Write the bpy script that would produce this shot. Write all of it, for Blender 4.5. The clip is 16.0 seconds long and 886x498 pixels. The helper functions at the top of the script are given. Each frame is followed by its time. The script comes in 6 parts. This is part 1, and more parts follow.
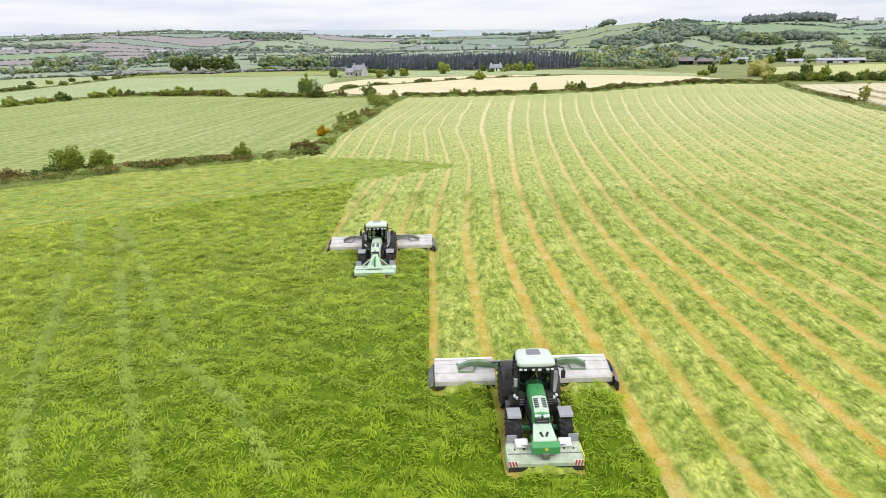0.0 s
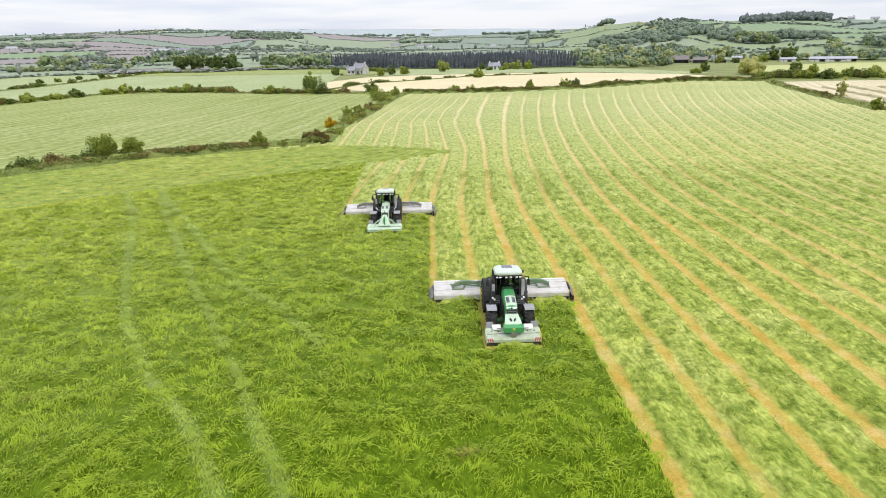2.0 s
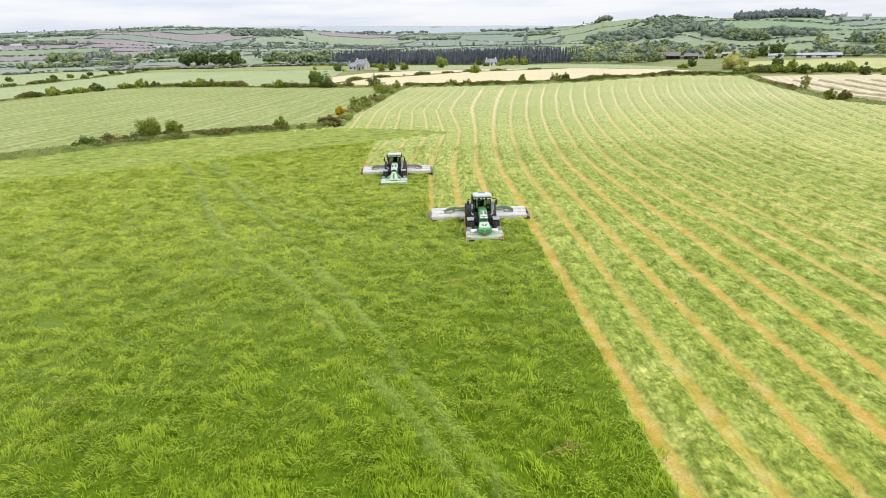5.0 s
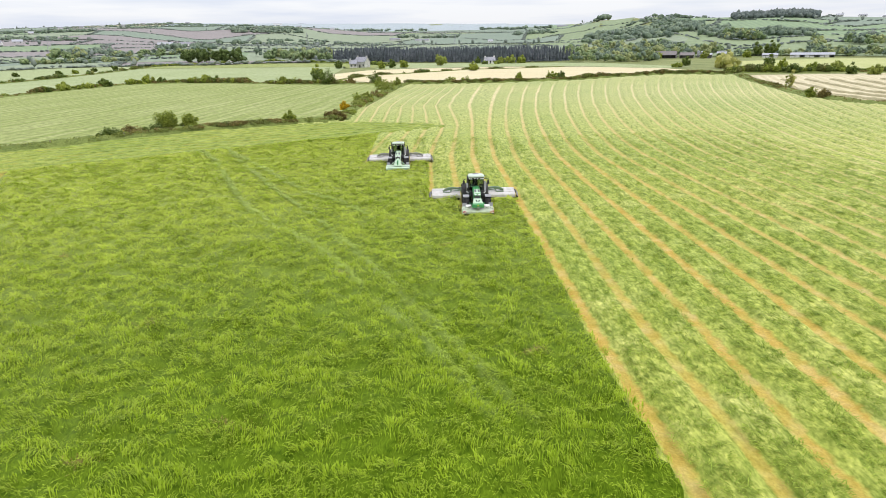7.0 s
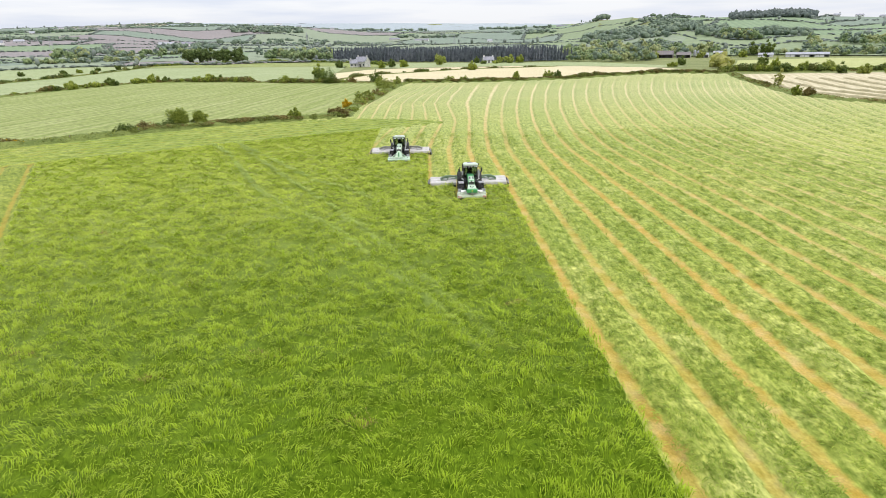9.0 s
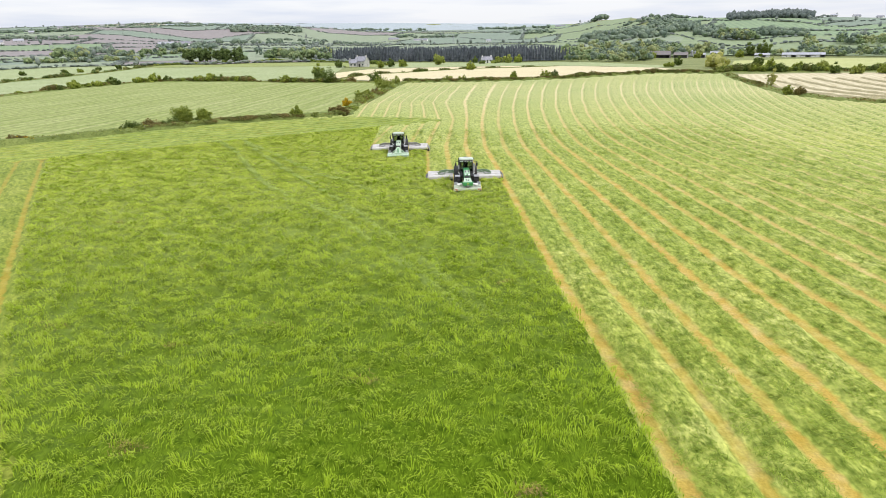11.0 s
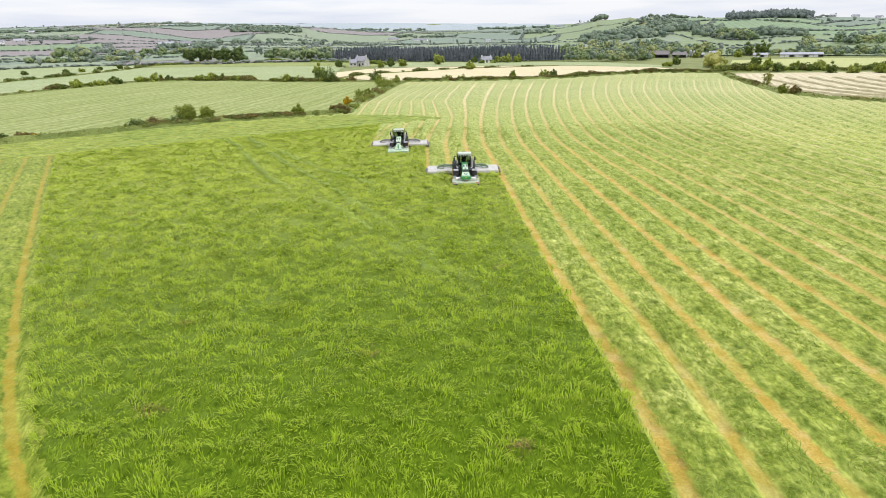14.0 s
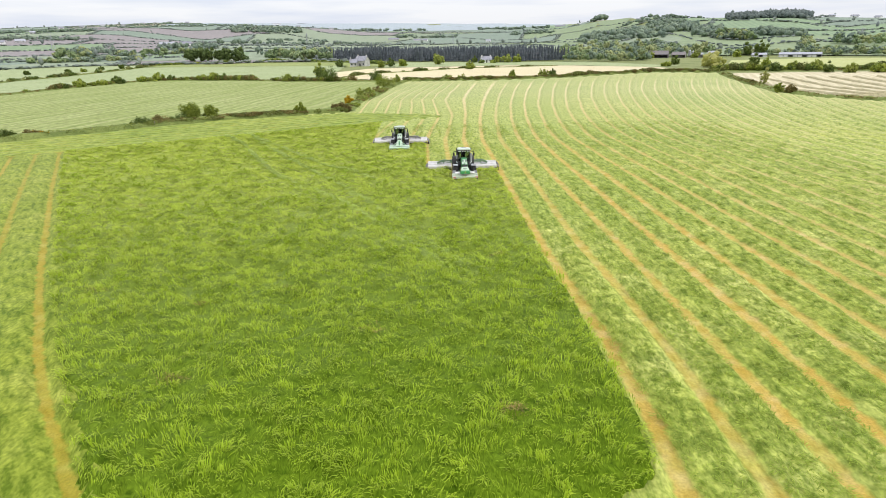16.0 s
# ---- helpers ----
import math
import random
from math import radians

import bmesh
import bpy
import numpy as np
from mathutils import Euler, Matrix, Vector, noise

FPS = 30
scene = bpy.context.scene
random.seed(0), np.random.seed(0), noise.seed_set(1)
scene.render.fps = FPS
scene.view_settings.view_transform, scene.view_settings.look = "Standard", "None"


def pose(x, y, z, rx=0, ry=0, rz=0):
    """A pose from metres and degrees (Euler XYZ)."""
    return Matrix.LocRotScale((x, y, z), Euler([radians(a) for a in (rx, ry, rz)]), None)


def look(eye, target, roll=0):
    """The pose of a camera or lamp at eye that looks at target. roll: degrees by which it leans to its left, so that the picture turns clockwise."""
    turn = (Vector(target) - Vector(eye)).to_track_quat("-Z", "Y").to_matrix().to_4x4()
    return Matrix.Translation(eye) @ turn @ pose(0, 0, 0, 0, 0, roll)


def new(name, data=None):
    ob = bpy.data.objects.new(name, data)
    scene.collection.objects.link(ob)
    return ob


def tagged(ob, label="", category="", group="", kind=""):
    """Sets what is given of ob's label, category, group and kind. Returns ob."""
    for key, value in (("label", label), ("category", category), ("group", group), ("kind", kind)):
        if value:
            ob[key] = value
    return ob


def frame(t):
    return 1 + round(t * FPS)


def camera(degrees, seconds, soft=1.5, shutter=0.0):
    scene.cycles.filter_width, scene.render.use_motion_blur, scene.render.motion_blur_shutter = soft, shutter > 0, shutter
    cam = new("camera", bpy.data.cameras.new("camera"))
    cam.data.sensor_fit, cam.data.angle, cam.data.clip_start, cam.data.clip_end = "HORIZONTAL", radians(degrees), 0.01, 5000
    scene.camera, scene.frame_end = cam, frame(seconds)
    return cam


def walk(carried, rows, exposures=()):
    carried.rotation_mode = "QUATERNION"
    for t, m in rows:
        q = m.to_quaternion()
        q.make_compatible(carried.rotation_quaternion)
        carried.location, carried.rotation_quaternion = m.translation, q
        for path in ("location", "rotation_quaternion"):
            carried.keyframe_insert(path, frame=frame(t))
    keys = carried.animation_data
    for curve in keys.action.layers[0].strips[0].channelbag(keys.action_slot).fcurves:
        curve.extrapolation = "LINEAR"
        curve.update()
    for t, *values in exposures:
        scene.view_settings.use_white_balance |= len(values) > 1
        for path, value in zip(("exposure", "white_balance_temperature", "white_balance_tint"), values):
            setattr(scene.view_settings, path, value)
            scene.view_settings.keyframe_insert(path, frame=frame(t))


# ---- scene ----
cam = camera(76.6, 16.0, soft=0.9)
# seconds, eye x y z, heading, pitch, lean
ROWS = [
    (0, 0.081, 0.198, 14.698, -0.766, -19.507, -1.197),
    (0.5, 0.078, -1.662, 14.631, -0.763, -19.461, -1.255),
    (1, 0.053, -3.717, 14.534, -0.767, -19.462, -1.274),
    (1.5, 0.043, -5.992, 14.453, -0.784, -19.511, -1.264),
    (2, 0.055, -8.425, 14.370, -0.783, -19.580, -1.201),
    (2.5, 0.053, -11.008, 14.282, -0.801, -19.627, -1.173),
    (3, 0.094, -13.594, 14.222, -0.791, -19.687, -1.248),
    (3.5, 0.095, -16.232, 14.126, -0.811, -19.702, -1.278),
    (4, 0.161, -18.935, 14.066, -0.814, -19.743, -1.337),
    (6.5, -0.091, -28.899, 14.291, -1.015, -20.011, -0.996),
    (7, -0.111, -30.615, 14.308, -1.043, -20.051, -0.954),
    (7.5, -0.146, -32.297, 14.361, -1.067, -20.074, -0.915),
    (8, -0.103, -33.731, 14.377, -1.068, -20.089, -0.940),
    (8.5, -0.084, -34.985, 14.397, -1.075, -20.120, -0.918),
    (9, -0.010, -36.060, 14.375, -1.078, -20.079, -0.969),
    (11.5, 0.107, -39.513, 14.410, -1.218, -20.102, -0.880),
    (12, 0.121, -39.850, 14.383, -1.220, -20.117, -0.884),
    (12.5, 0.122, -40.175, 14.335, -1.216, -20.106, -0.869),
    (13, 0.131, -40.502, 14.288, -1.216, -20.087, -0.894),
    (13.5, 0.118, -40.802, 14.266, -1.222, -20.101, -0.853),
    (14, 0.137, -41.107, 14.211, -1.218, -20.087, -0.892),
    (14.5, 0.122, -41.423, 14.197, -1.236, -20.090, -0.891),
    (15, 0.123, -41.775, 14.164, -1.253, -20.085, -0.892),
    (15.5, 0.116, -42.319, 14.120, -1.226, -20.072, -0.887),
    (16, 0.092, -43.154, 14.054, -1.210, -20.064, -0.902),
]


def aim(x, y, z, yaw, pitch, lean):
    a, p = radians(yaw), radians(pitch)
    way = Vector((-math.sin(a) * math.cos(p), math.cos(a) * math.cos(p), math.sin(p)))
    eye = Vector((x, y, z))
    return look(eye, eye + 100 * way, lean)


walk(cam, [(t, aim(*row)) for t, *row in ROWS])

# ---- sky and light: a bright, thinly clouded day ----
SUN_EL, SUN_AZ = radians(56), radians(135)
scene.view_settings.exposure = 0.0
world = bpy.data.worlds.new("sky")
scene.world = world
world.use_nodes = True
wn, wl = world.node_tree.nodes, world.node_tree.links
wn.clear()
w_out, w_bg = wn.new("ShaderNodeOutputWorld"), wn.new("ShaderNodeBackground")
sky = wn.new("ShaderNodeTexSky")
sky.sky_type, sky.sun_disc, sky.sun_elevation, sky.sun_rotation = "NISHITA", False, SUN_EL, SUN_AZ
sky.air_density, sky.dust_density = 1.0, 2.5
w_tc, w_map, w_no = wn.new("ShaderNodeTexCoord"), wn.new("ShaderNodeMapping"), wn.new("ShaderNodeTexNoise")
w_map.inputs["Scale"].default_value = (2.0, 2.0, 22.0)
w_no.inputs["Scale"].default_value, w_no.inputs["Detail"].default_value = 2.2, 6.0
w_ramp, w_mix = wn.new("ShaderNodeValToRGB"), wn.new("ShaderNodeMix")
w_ramp.color_ramp.elements[0].position, w_ramp.color_ramp.elements[0].color = 0.36, (8.4, 8.9, 10.2, 1)
w_ramp.color_ramp.elements[1].position, w_ramp.color_ramp.elements[1].color = 0.62, (10.4, 10.5, 10.9, 1)
w_mix.data_type = "RGBA"
w_mix.inputs["Factor"].default_value = 0.85
wl.new(w_tc.outputs["Generated"], w_map.inputs["Vector"])
wl.new(w_map.outputs["Vector"], w_no.inputs["Vector"])
wl.new(w_no.outputs["Fac"], w_ramp.inputs["Fac"])
wl.new(sky.outputs["Color"], w_mix.inputs["A"])
wl.new(w_ramp.outputs["Color"], w_mix.inputs["B"])
# an overcast sky is brighter overhead than at the horizon
w_sep, w_up, w_dome = wn.new("ShaderNodeSeparateXYZ"), wn.new("ShaderNodeMath"), wn.new("ShaderNodeVectorMath")
w_up.operation, w_dome.operation = "MULTIPLY_ADD", "SCALE"
w_up.use_clamp = False
w_up.inputs[1].default_value, w_up.inputs[2].default_value = 0.72, 0.97
wl.new(w_tc.outputs["Generated"], w_sep.inputs[0])
wl.new(w_sep.outputs[2], w_up.inputs[0])
wl.new(w_mix.outputs["Result"], w_dome.inputs[0])
wl.new(w_up.outputs[0], w_dome.inputs["Scale"])
wl.new(w_dome.outputs[0], w_bg.inputs["Color"])
w_bg.inputs["Strength"].default_value = 0.10
wl.new(w_bg.outputs["Background"], w_out.inputs["Surface"])
sun = new("sun", bpy.data.lights.new("sun", "SUN"))
sun.data.energy, sun.data.angle, sun.data.color = 1.3, radians(28), (1.0, 0.95, 0.86)
sun_way = Vector((math.sin(SUN_AZ) * math.cos(SUN_EL), math.cos(SUN_AZ) * math.cos(SUN_EL), math.sin(SUN_EL)))
sun.matrix_world = look(sun_way * 50, (0, 0, 0))

# ---- materials ----
def base_mat(name, colour, rough=0.6, metal=0.0):
    m = bpy.data.materials.new(name)
    m.use_nodes = True
    b = m.node_tree.nodes["Principled BSDF"]
    b.inputs["Base Color"].default_value = (*colour, 1)
    b.inputs["Roughness"].default_value, b.inputs["Metallic"].default_value = rough, metal
    return m, m.node_tree.nodes, m.node_tree.links, b


def noise_node(n, l, scale, detail=4.0, vector=None, stretch=None):
    tc, no = n.new("ShaderNodeTexCoord"), n.new("ShaderNodeTexNoise")
    no.inputs["Scale"].default_value, no.inputs["Detail"].default_value = scale, detail
    src = vector or tc.outputs["Object"]
    if stretch:
        mp = n.new("ShaderNodeMapping")
        mp.inputs["Scale"].default_value = stretch
        l.new(src, mp.inputs["Vector"])
        src = mp.outputs["Vector"]
    l.new(src, no.inputs["Vector"])
    return no.outputs["Fac"]


def ramp_node(n, l, fac, stops):
    r = n.new("ShaderNodeValToRGB")
    e = r.color_ramp.elements
    e[0].position, e[0].color = stops[0][0], (*stops[0][1], 1)
    e[1].position, e[1].color = stops[-1][0], (*stops[-1][1], 1)
    for p, c in stops[1:-1]:
        k = e.new(p)
        k.color = (*c, 1)
    l.new(fac, r.inputs["Fac"])
    return r.outputs["Color"]


def mix_node(n, l, fac, a, b, kind="MIX"):
    m = n.new("ShaderNodeMix")
    m.data_type, m.blend_type = "RGBA", kind
    for key, v in (("Factor", fac), ("A", a), ("B", b)):
        if isinstance(v, (int, float)):
            m.inputs[key].default_value = v
        elif isinstance(v, tuple):
            m.inputs[key].default_value = (*v, 1)
        else:
            l.new(v, m.inputs[key])
    return m.outputs["Result"]


def math_node(n, l, op, a, b=0.0, clamp=False):
    m = n.new("ShaderNodeMath")
    m.operation, m.use_clamp = op, clamp
    for i, v in enumerate((a, b)):
        if isinstance(v, (int, float)):
            m.inputs[i].default_value = v
        else:
            l.new(v, m.inputs[i])
    return m.outputs[0]


def bump_node(n, l, b, height, strength=0.5, distance=0.05):
    k = n.new("ShaderNodeBump")
    k.inputs["Strength"].default_value, k.inputs["Distance"].default_value = strength, distance
    l.new(height, k.inputs["Height"])
    l.new(k.outputs["Normal"], b.inputs["Normal"])


def paint(name, colour, rough=0.4, metal=0.0, dirt=(0.25, 0.22, 0.12), amount=0.35, scale=3.0):
    """Painted sheet metal with dust and faint wear."""
    m, n, l, b = base_mat(name, colour, rough, metal)
    big = ramp_node(n, l, noise_node(n, l, scale, 6), [(0.45, (0, 0, 0)), (0.75, (amount,) * 3)])
    fine = ramp_node(n, l, noise_node(n, l, scale * 14, 3), [(0.3, (0.9,) * 3), (0.7, (1.06,) * 3)])
    c = mix_node(n, l, big, colour, dirt)
    l.new(mix_node(n, l, 1.0, c, fine, "MULTIPLY"), b.inputs["Base Color"])
    l.new(math_node(n, l, "ADD", rough, math_node(n, l, "MULTIPLY", noise_node(n, l, scale * 5), 0.2)), b.inputs["Roughness"])
    return m


def foliage(name, dark, light, sheen=0.75, translucent=0.25, patch=0.35, tuft=0.0, relief=0.0, depth=1.0):
    """Leaves or blades: each piece a little different, with slow drifts of colour."""
    m, n, l, b = base_mat(name, light, sheen)
    g = n.new("ShaderNodeNewGeometry")
    isl = ramp_node(n, l, g.outputs["Random Per Island"], [(0.0, dark), (1.0, light)])
    drift = ramp_node(n, l, noise_node(n, l, patch, 3), [(0.3, (0.78, 0.8, 0.72)), (0.7, (1.15, 1.1, 1.05))])
    c = mix_node(n, l, 1.0, isl, drift, "MULTIPLY")
    if tuft:
        tufts = ramp_node(n, l, noise_node(n, l, tuft, 4, stretch=(0.8, 1.2, 1)), [(0.36, (0.42, 0.49, 0.38)), (0.49, (0.98, 0.98, 0.98)), (0.63, (1.4, 1.32, 1.45))])
        c = mix_node(n, l, depth, c, tufts, "MULTIPLY")
    l.new(c, b.inputs["Base Color"])
    if relief:
        leafage = noise_node(n, l, relief, 5)
        c = mix_node(n, l, 1.0, c, ramp_node(n, l, leafage, [(0.3, (0.7, 0.73, 0.7)), (0.5, (1, 1, 1)), (0.7, (1.2, 1.18, 1.15))]), "MULTIPLY")
        l.new(c, b.inputs["Base Color"])
        bump_node(n, l, b, leafage, 1.0, 0.6 / relief)
    b.inputs["Specular IOR Level"].default_value = 0.25
    t, ms, out = n.new("ShaderNodeBsdfTranslucent"), n.new("ShaderNodeMixShader"), n["Material Output"]
    l.new(c, t.inputs["Color"])
    ms.inputs["Fac"].default_value = translucent
    l.new(b.outputs["BSDF"], ms.inputs[1])
    l.new(t.outputs["BSDF"], ms.inputs[2])
    l.new(ms.outputs["Shader"], out.inputs["Surface"])
    return m


def turf(name, stops, scale=0.5, fine=9.0, bump=0.6, dist=0.08, stretch=(1, 1, 1), rough=0.9):
    """Ground cover: a colour drift times a fine grain, with relief."""
    m, n, l, b = base_mat(name, stops[0][1], rough)
    b.inputs["Specular IOR Level"].default_value = 0.15
    slow = ramp_node(n, l, noise_node(n, l, scale, 5, stretch=stretch), stops)
    f = noise_node(n, l, fine, 5, stretch=stretch)
    grain = ramp_node(n, l, f, [(0.3, (0.62, 0.66, 0.55)), (0.5, (1, 1, 1)), (0.72, (1.3, 1.25, 1.2))])
    l.new(mix_node(n, l, 1.0, slow, grain, "MULTIPLY"), b.inputs["Base Color"])
    bump_node(n, l, b, f, bump, dist)
    return m


def low_shine(n, l, b, power, gain):
    """Grass leaves shine towards a low eye: gloss that grows with the slant of the view."""
    lw, up = n.new("ShaderNodeLayerWeight"), n.new("ShaderNodeCombineXYZ")
    lw.inputs["Blend"].default_value, up.inputs[2].default_value = 0.5, 1.0
    l.new(up.outputs[0], lw.inputs["Normal"])
    l.new(math_node(n, l, "MULTIPLY", math_node(n, l, "POWER", lw.outputs["Facing"], power), gain, True), b.inputs["Specular IOR Level"])


def sward_mat(name):
    """The foot of long grass: leaf bases and thatch, coloured dark for the shade between blades, combed fibres, paler
    where wheels pressed it.
    """
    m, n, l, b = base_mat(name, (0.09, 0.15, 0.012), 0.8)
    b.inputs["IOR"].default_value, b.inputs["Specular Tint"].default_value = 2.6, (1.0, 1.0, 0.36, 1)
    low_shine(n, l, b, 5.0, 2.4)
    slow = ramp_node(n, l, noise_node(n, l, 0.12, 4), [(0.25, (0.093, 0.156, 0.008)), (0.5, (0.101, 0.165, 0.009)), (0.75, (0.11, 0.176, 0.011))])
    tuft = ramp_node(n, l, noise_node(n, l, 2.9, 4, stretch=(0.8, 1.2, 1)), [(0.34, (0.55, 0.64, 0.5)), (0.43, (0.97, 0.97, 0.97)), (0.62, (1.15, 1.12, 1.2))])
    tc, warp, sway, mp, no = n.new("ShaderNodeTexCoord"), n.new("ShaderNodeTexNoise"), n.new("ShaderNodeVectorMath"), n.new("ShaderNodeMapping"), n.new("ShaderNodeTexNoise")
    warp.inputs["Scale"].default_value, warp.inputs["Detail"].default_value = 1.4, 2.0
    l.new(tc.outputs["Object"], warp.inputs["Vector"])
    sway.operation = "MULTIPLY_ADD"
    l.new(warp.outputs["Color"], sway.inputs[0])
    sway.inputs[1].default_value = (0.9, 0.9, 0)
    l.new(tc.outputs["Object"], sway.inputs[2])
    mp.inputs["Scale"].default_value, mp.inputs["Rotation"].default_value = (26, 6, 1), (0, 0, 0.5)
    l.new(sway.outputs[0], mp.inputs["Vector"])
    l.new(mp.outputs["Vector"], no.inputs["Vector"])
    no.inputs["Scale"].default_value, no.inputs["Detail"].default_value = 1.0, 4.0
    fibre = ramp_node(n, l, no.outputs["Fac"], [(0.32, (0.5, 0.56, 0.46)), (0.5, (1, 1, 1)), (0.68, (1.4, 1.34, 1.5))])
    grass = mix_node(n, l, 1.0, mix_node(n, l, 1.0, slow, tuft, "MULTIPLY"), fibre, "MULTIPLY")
    # pressed stretches get a pale colour that stands in for their sheen
    worn = n.new("ShaderNodeAttribute")
    worn.attribute_name = "pressed"
    l.new(mix_node(n, l, worn.outputs["Fac"], grass, mix_node(n, l, 0.6, (0.46, 0.56, 0.18), fibre, "MULTIPLY")), b.inputs["Base Color"])
    bump_node(n, l, b, no.outputs["Fac"], 0.7, 0.06)
    return m


def rowed(name, low, high, spacing, angle, fine=2.0, rows=0.3, grain=0.1):
    """A cut or drilled field: soft rows across an angle, broken by noise."""
    m, n, l, b = base_mat(name, low, 0.95)
    b.inputs["Specular IOR Level"].default_value = 0.1
    tc, mp, wv = n.new("ShaderNodeTexCoord"), n.new("ShaderNodeMapping"), n.new("ShaderNodeTexWave")
    mp.inputs["Rotation"].default_value = (0, 0, radians(angle))
    l.new(tc.outputs["Object"], mp.inputs["Vector"])
    l.new(mp.outputs["Vector"], wv.inputs["Vector"])
    streak = noise_node(n, l, 1.0, 5, mp.outputs["Vector"], (1.3 / spacing, 0.10 / spacing, 1))
    wv.inputs["Scale"].default_value = 0.314 / spacing
    wv.inputs["Distortion"].default_value, wv.inputs["Detail"].default_value, wv.inputs["Detail Scale"].default_value = 2.2, 3.0, 0.3
    drift = noise_node(n, l, 0.03, 4)
    f = math_node(n, l, "ADD", math_node(n, l, "ADD", math_node(n, l, "MULTIPLY", wv.outputs["Fac"], rows), math_node(n, l, "MULTIPLY", streak, 0.85 - rows)), math_node(n, l, "MULTIPLY", drift, 0.2))
    c = ramp_node(n, l, f, [(0.38, low), (0.72, high)])
    h = noise_node(n, l, fine, 6)
    g = ramp_node(n, l, h, [(0.32, (1 - grain * 1.3,) * 3), (0.5, (1,) * 3), (0.68, (1 + grain,) * 3)])
    l.new(mix_node(n, l, 1.0, c, g, "MULTIPLY"), b.inputs["Base Color"])
    bump_node(n, l, b, math_node(n, l, "ADD", wv.outputs["Fac"], h), 0.5, 0.15)
    return m


M_GREEN = paint("green_paint", (0.06, 0.31, 0.10), 0.3, amount=0.25)
M_PALE = paint("pale_green_paint", (0.52, 0.66, 0.50), 0.4, amount=0.3)
M_ROOF = paint("cab_roof_paint", (0.58, 0.65, 0.57), 0.35, amount=0.15)
M_DECK = paint("deck_paint", (0.60, 0.575, 0.565), 0.45, dirt=(0.36, 0.34, 0.24), amount=0.5)
M_FDECK = paint("front_deck_paint", (0.46, 0.52, 0.40), 0.5, dirt=(0.22, 0.26, 0.10), amount=0.6)
M_ARM = paint("arm_paint", (0.15, 0.24, 0.14), 0.45, dirt=(0.30, 0.30, 0.20), amount=0.6)
M_DARK = paint("black_plastic", (0.022, 0.022, 0.025), 0.5, amount=0.15)
M_GREY = paint("grey_plastic", (0.20, 0.20, 0.23), 0.5, amount=0.3)
M_LGREY = paint("light_grey_panel", (0.34, 0.34, 0.375), 0.5, amount=0.3)
M_STEEL = paint("worn_steel", (0.35, 0.34, 0.33), 0.4, 0.8, amount=0.4)
M_RUBBER = paint("tyre_rubber", (0.018, 0.018, 0.02), 0.85, dirt=(0.10, 0.09, 0.06), amount=0.6, scale=6)
M_RIM = paint("yellow_rim", (0.75, 0.52, 0.03), 0.4, amount=0.3)
M_YELLOW = paint("yellow_paint", (0.70, 0.62, 0.08), 0.4, amount=0.2)
M_RED = paint("red_reflective", (0.42, 0.05, 0.05), 0.4, amount=0.1)
M_WHITE = paint("white_reflective", (0.80, 0.80, 0.78), 0.4, amount=0.2)
M_CLOTH = paint("white_plastic", (0.74, 0.74, 0.72), 0.7, amount=0.2)
M_BARK = paint("bark", (0.11, 0.085, 0.06), 0.9, dirt=(0.05, 0.06, 0.03), amount=0.6, scale=2)
M_STONE = paint("grey_stone_wall", (0.55, 0.54, 0.52), 0.9, dirt=(0.22, 0.21, 0.2), amount=0.7, scale=0.8)
M_RENDER = paint("white_render", (0.78, 0.77, 0.74), 0.9, dirt=(0.5, 0.48, 0.42), amount=0.4, scale=0.6)
M_SLATE = paint("slate_roof", (0.30, 0.30, 0.34), 0.7, dirt=(0.10, 0.10, 0.09), amount=0.6, scale=0.7)
M_TIN = paint("grey_sheet_roof", (0.42, 0.43, 0.48), 0.55, 0.2, amount=0.4, scale=0.4)
M_RUST = paint("rusty_sheet", (0.20, 0.18, 0.185), 0.8, amount=0.4, scale=0.4)
M_WOOD = paint("post_wood", (0.25, 0.22, 0.18), 0.9, amount=0.4)

M_GLASS, _n, _l, _b = base_mat("cab_glass", (0.42, 0.50, 0.46), 0.03)
_b.inputs["Transmission Weight"].default_value, _b.inputs["IOR"].default_value = 1.0, 1.18
M_PANE, _n, _l, _b = base_mat("dark_window_pane", (0.05, 0.06, 0.07), 0.08)
M_LAMP, _n, _l, _b = base_mat("lamp_lens", (0.85, 0.87, 0.88), 0.08)
M_AMBER, _n, _l, _b = base_mat("amber_lens", (0.75, 0.30, 0.03), 0.15)

M_TALL = foliage("tall_grass_blades", (0.265, 0.405, 0.016), (0.46, 0.61, 0.056), 0.5, 0.48, 0.7, 2.6, 0, 0.4)
M_TALL.node_tree.nodes["Principled BSDF"].inputs["Sheen Weight"].default_value = 0.9
_n, _l, _b = M_TALL.node_tree.nodes, M_TALL.node_tree.links, M_TALL.node_tree.nodes["Principled BSDF"]
_b.inputs["IOR"].default_value, _b.inputs["Specular Tint"].default_value = 2.7, (1.0, 1.0, 0.26, 1)
low_shine(_n, _l, _b, 3.8, 3.3)
M_TALL.node_tree.nodes["Principled BSDF"].inputs["Sheen Tint"].default_value = (1.0, 1.0, 0.25, 1)
M_CUT = foliage("cut_grass_blades", (0.225, 0.325, 0.04), (0.42, 0.52, 0.09), 0.6, 0.42, 1.6, 3.4, 0, 0.4)
M_FLAT = foliage("flattened_grass_blades", (0.38, 0.50, 0.08), (0.54, 0.67, 0.15), 0.9, 0.45, 0.4)
_n, _l, _b = M_FLAT.node_tree.nodes, M_FLAT.node_tree.links, M_FLAT.node_tree.nodes["Principled BSDF"]
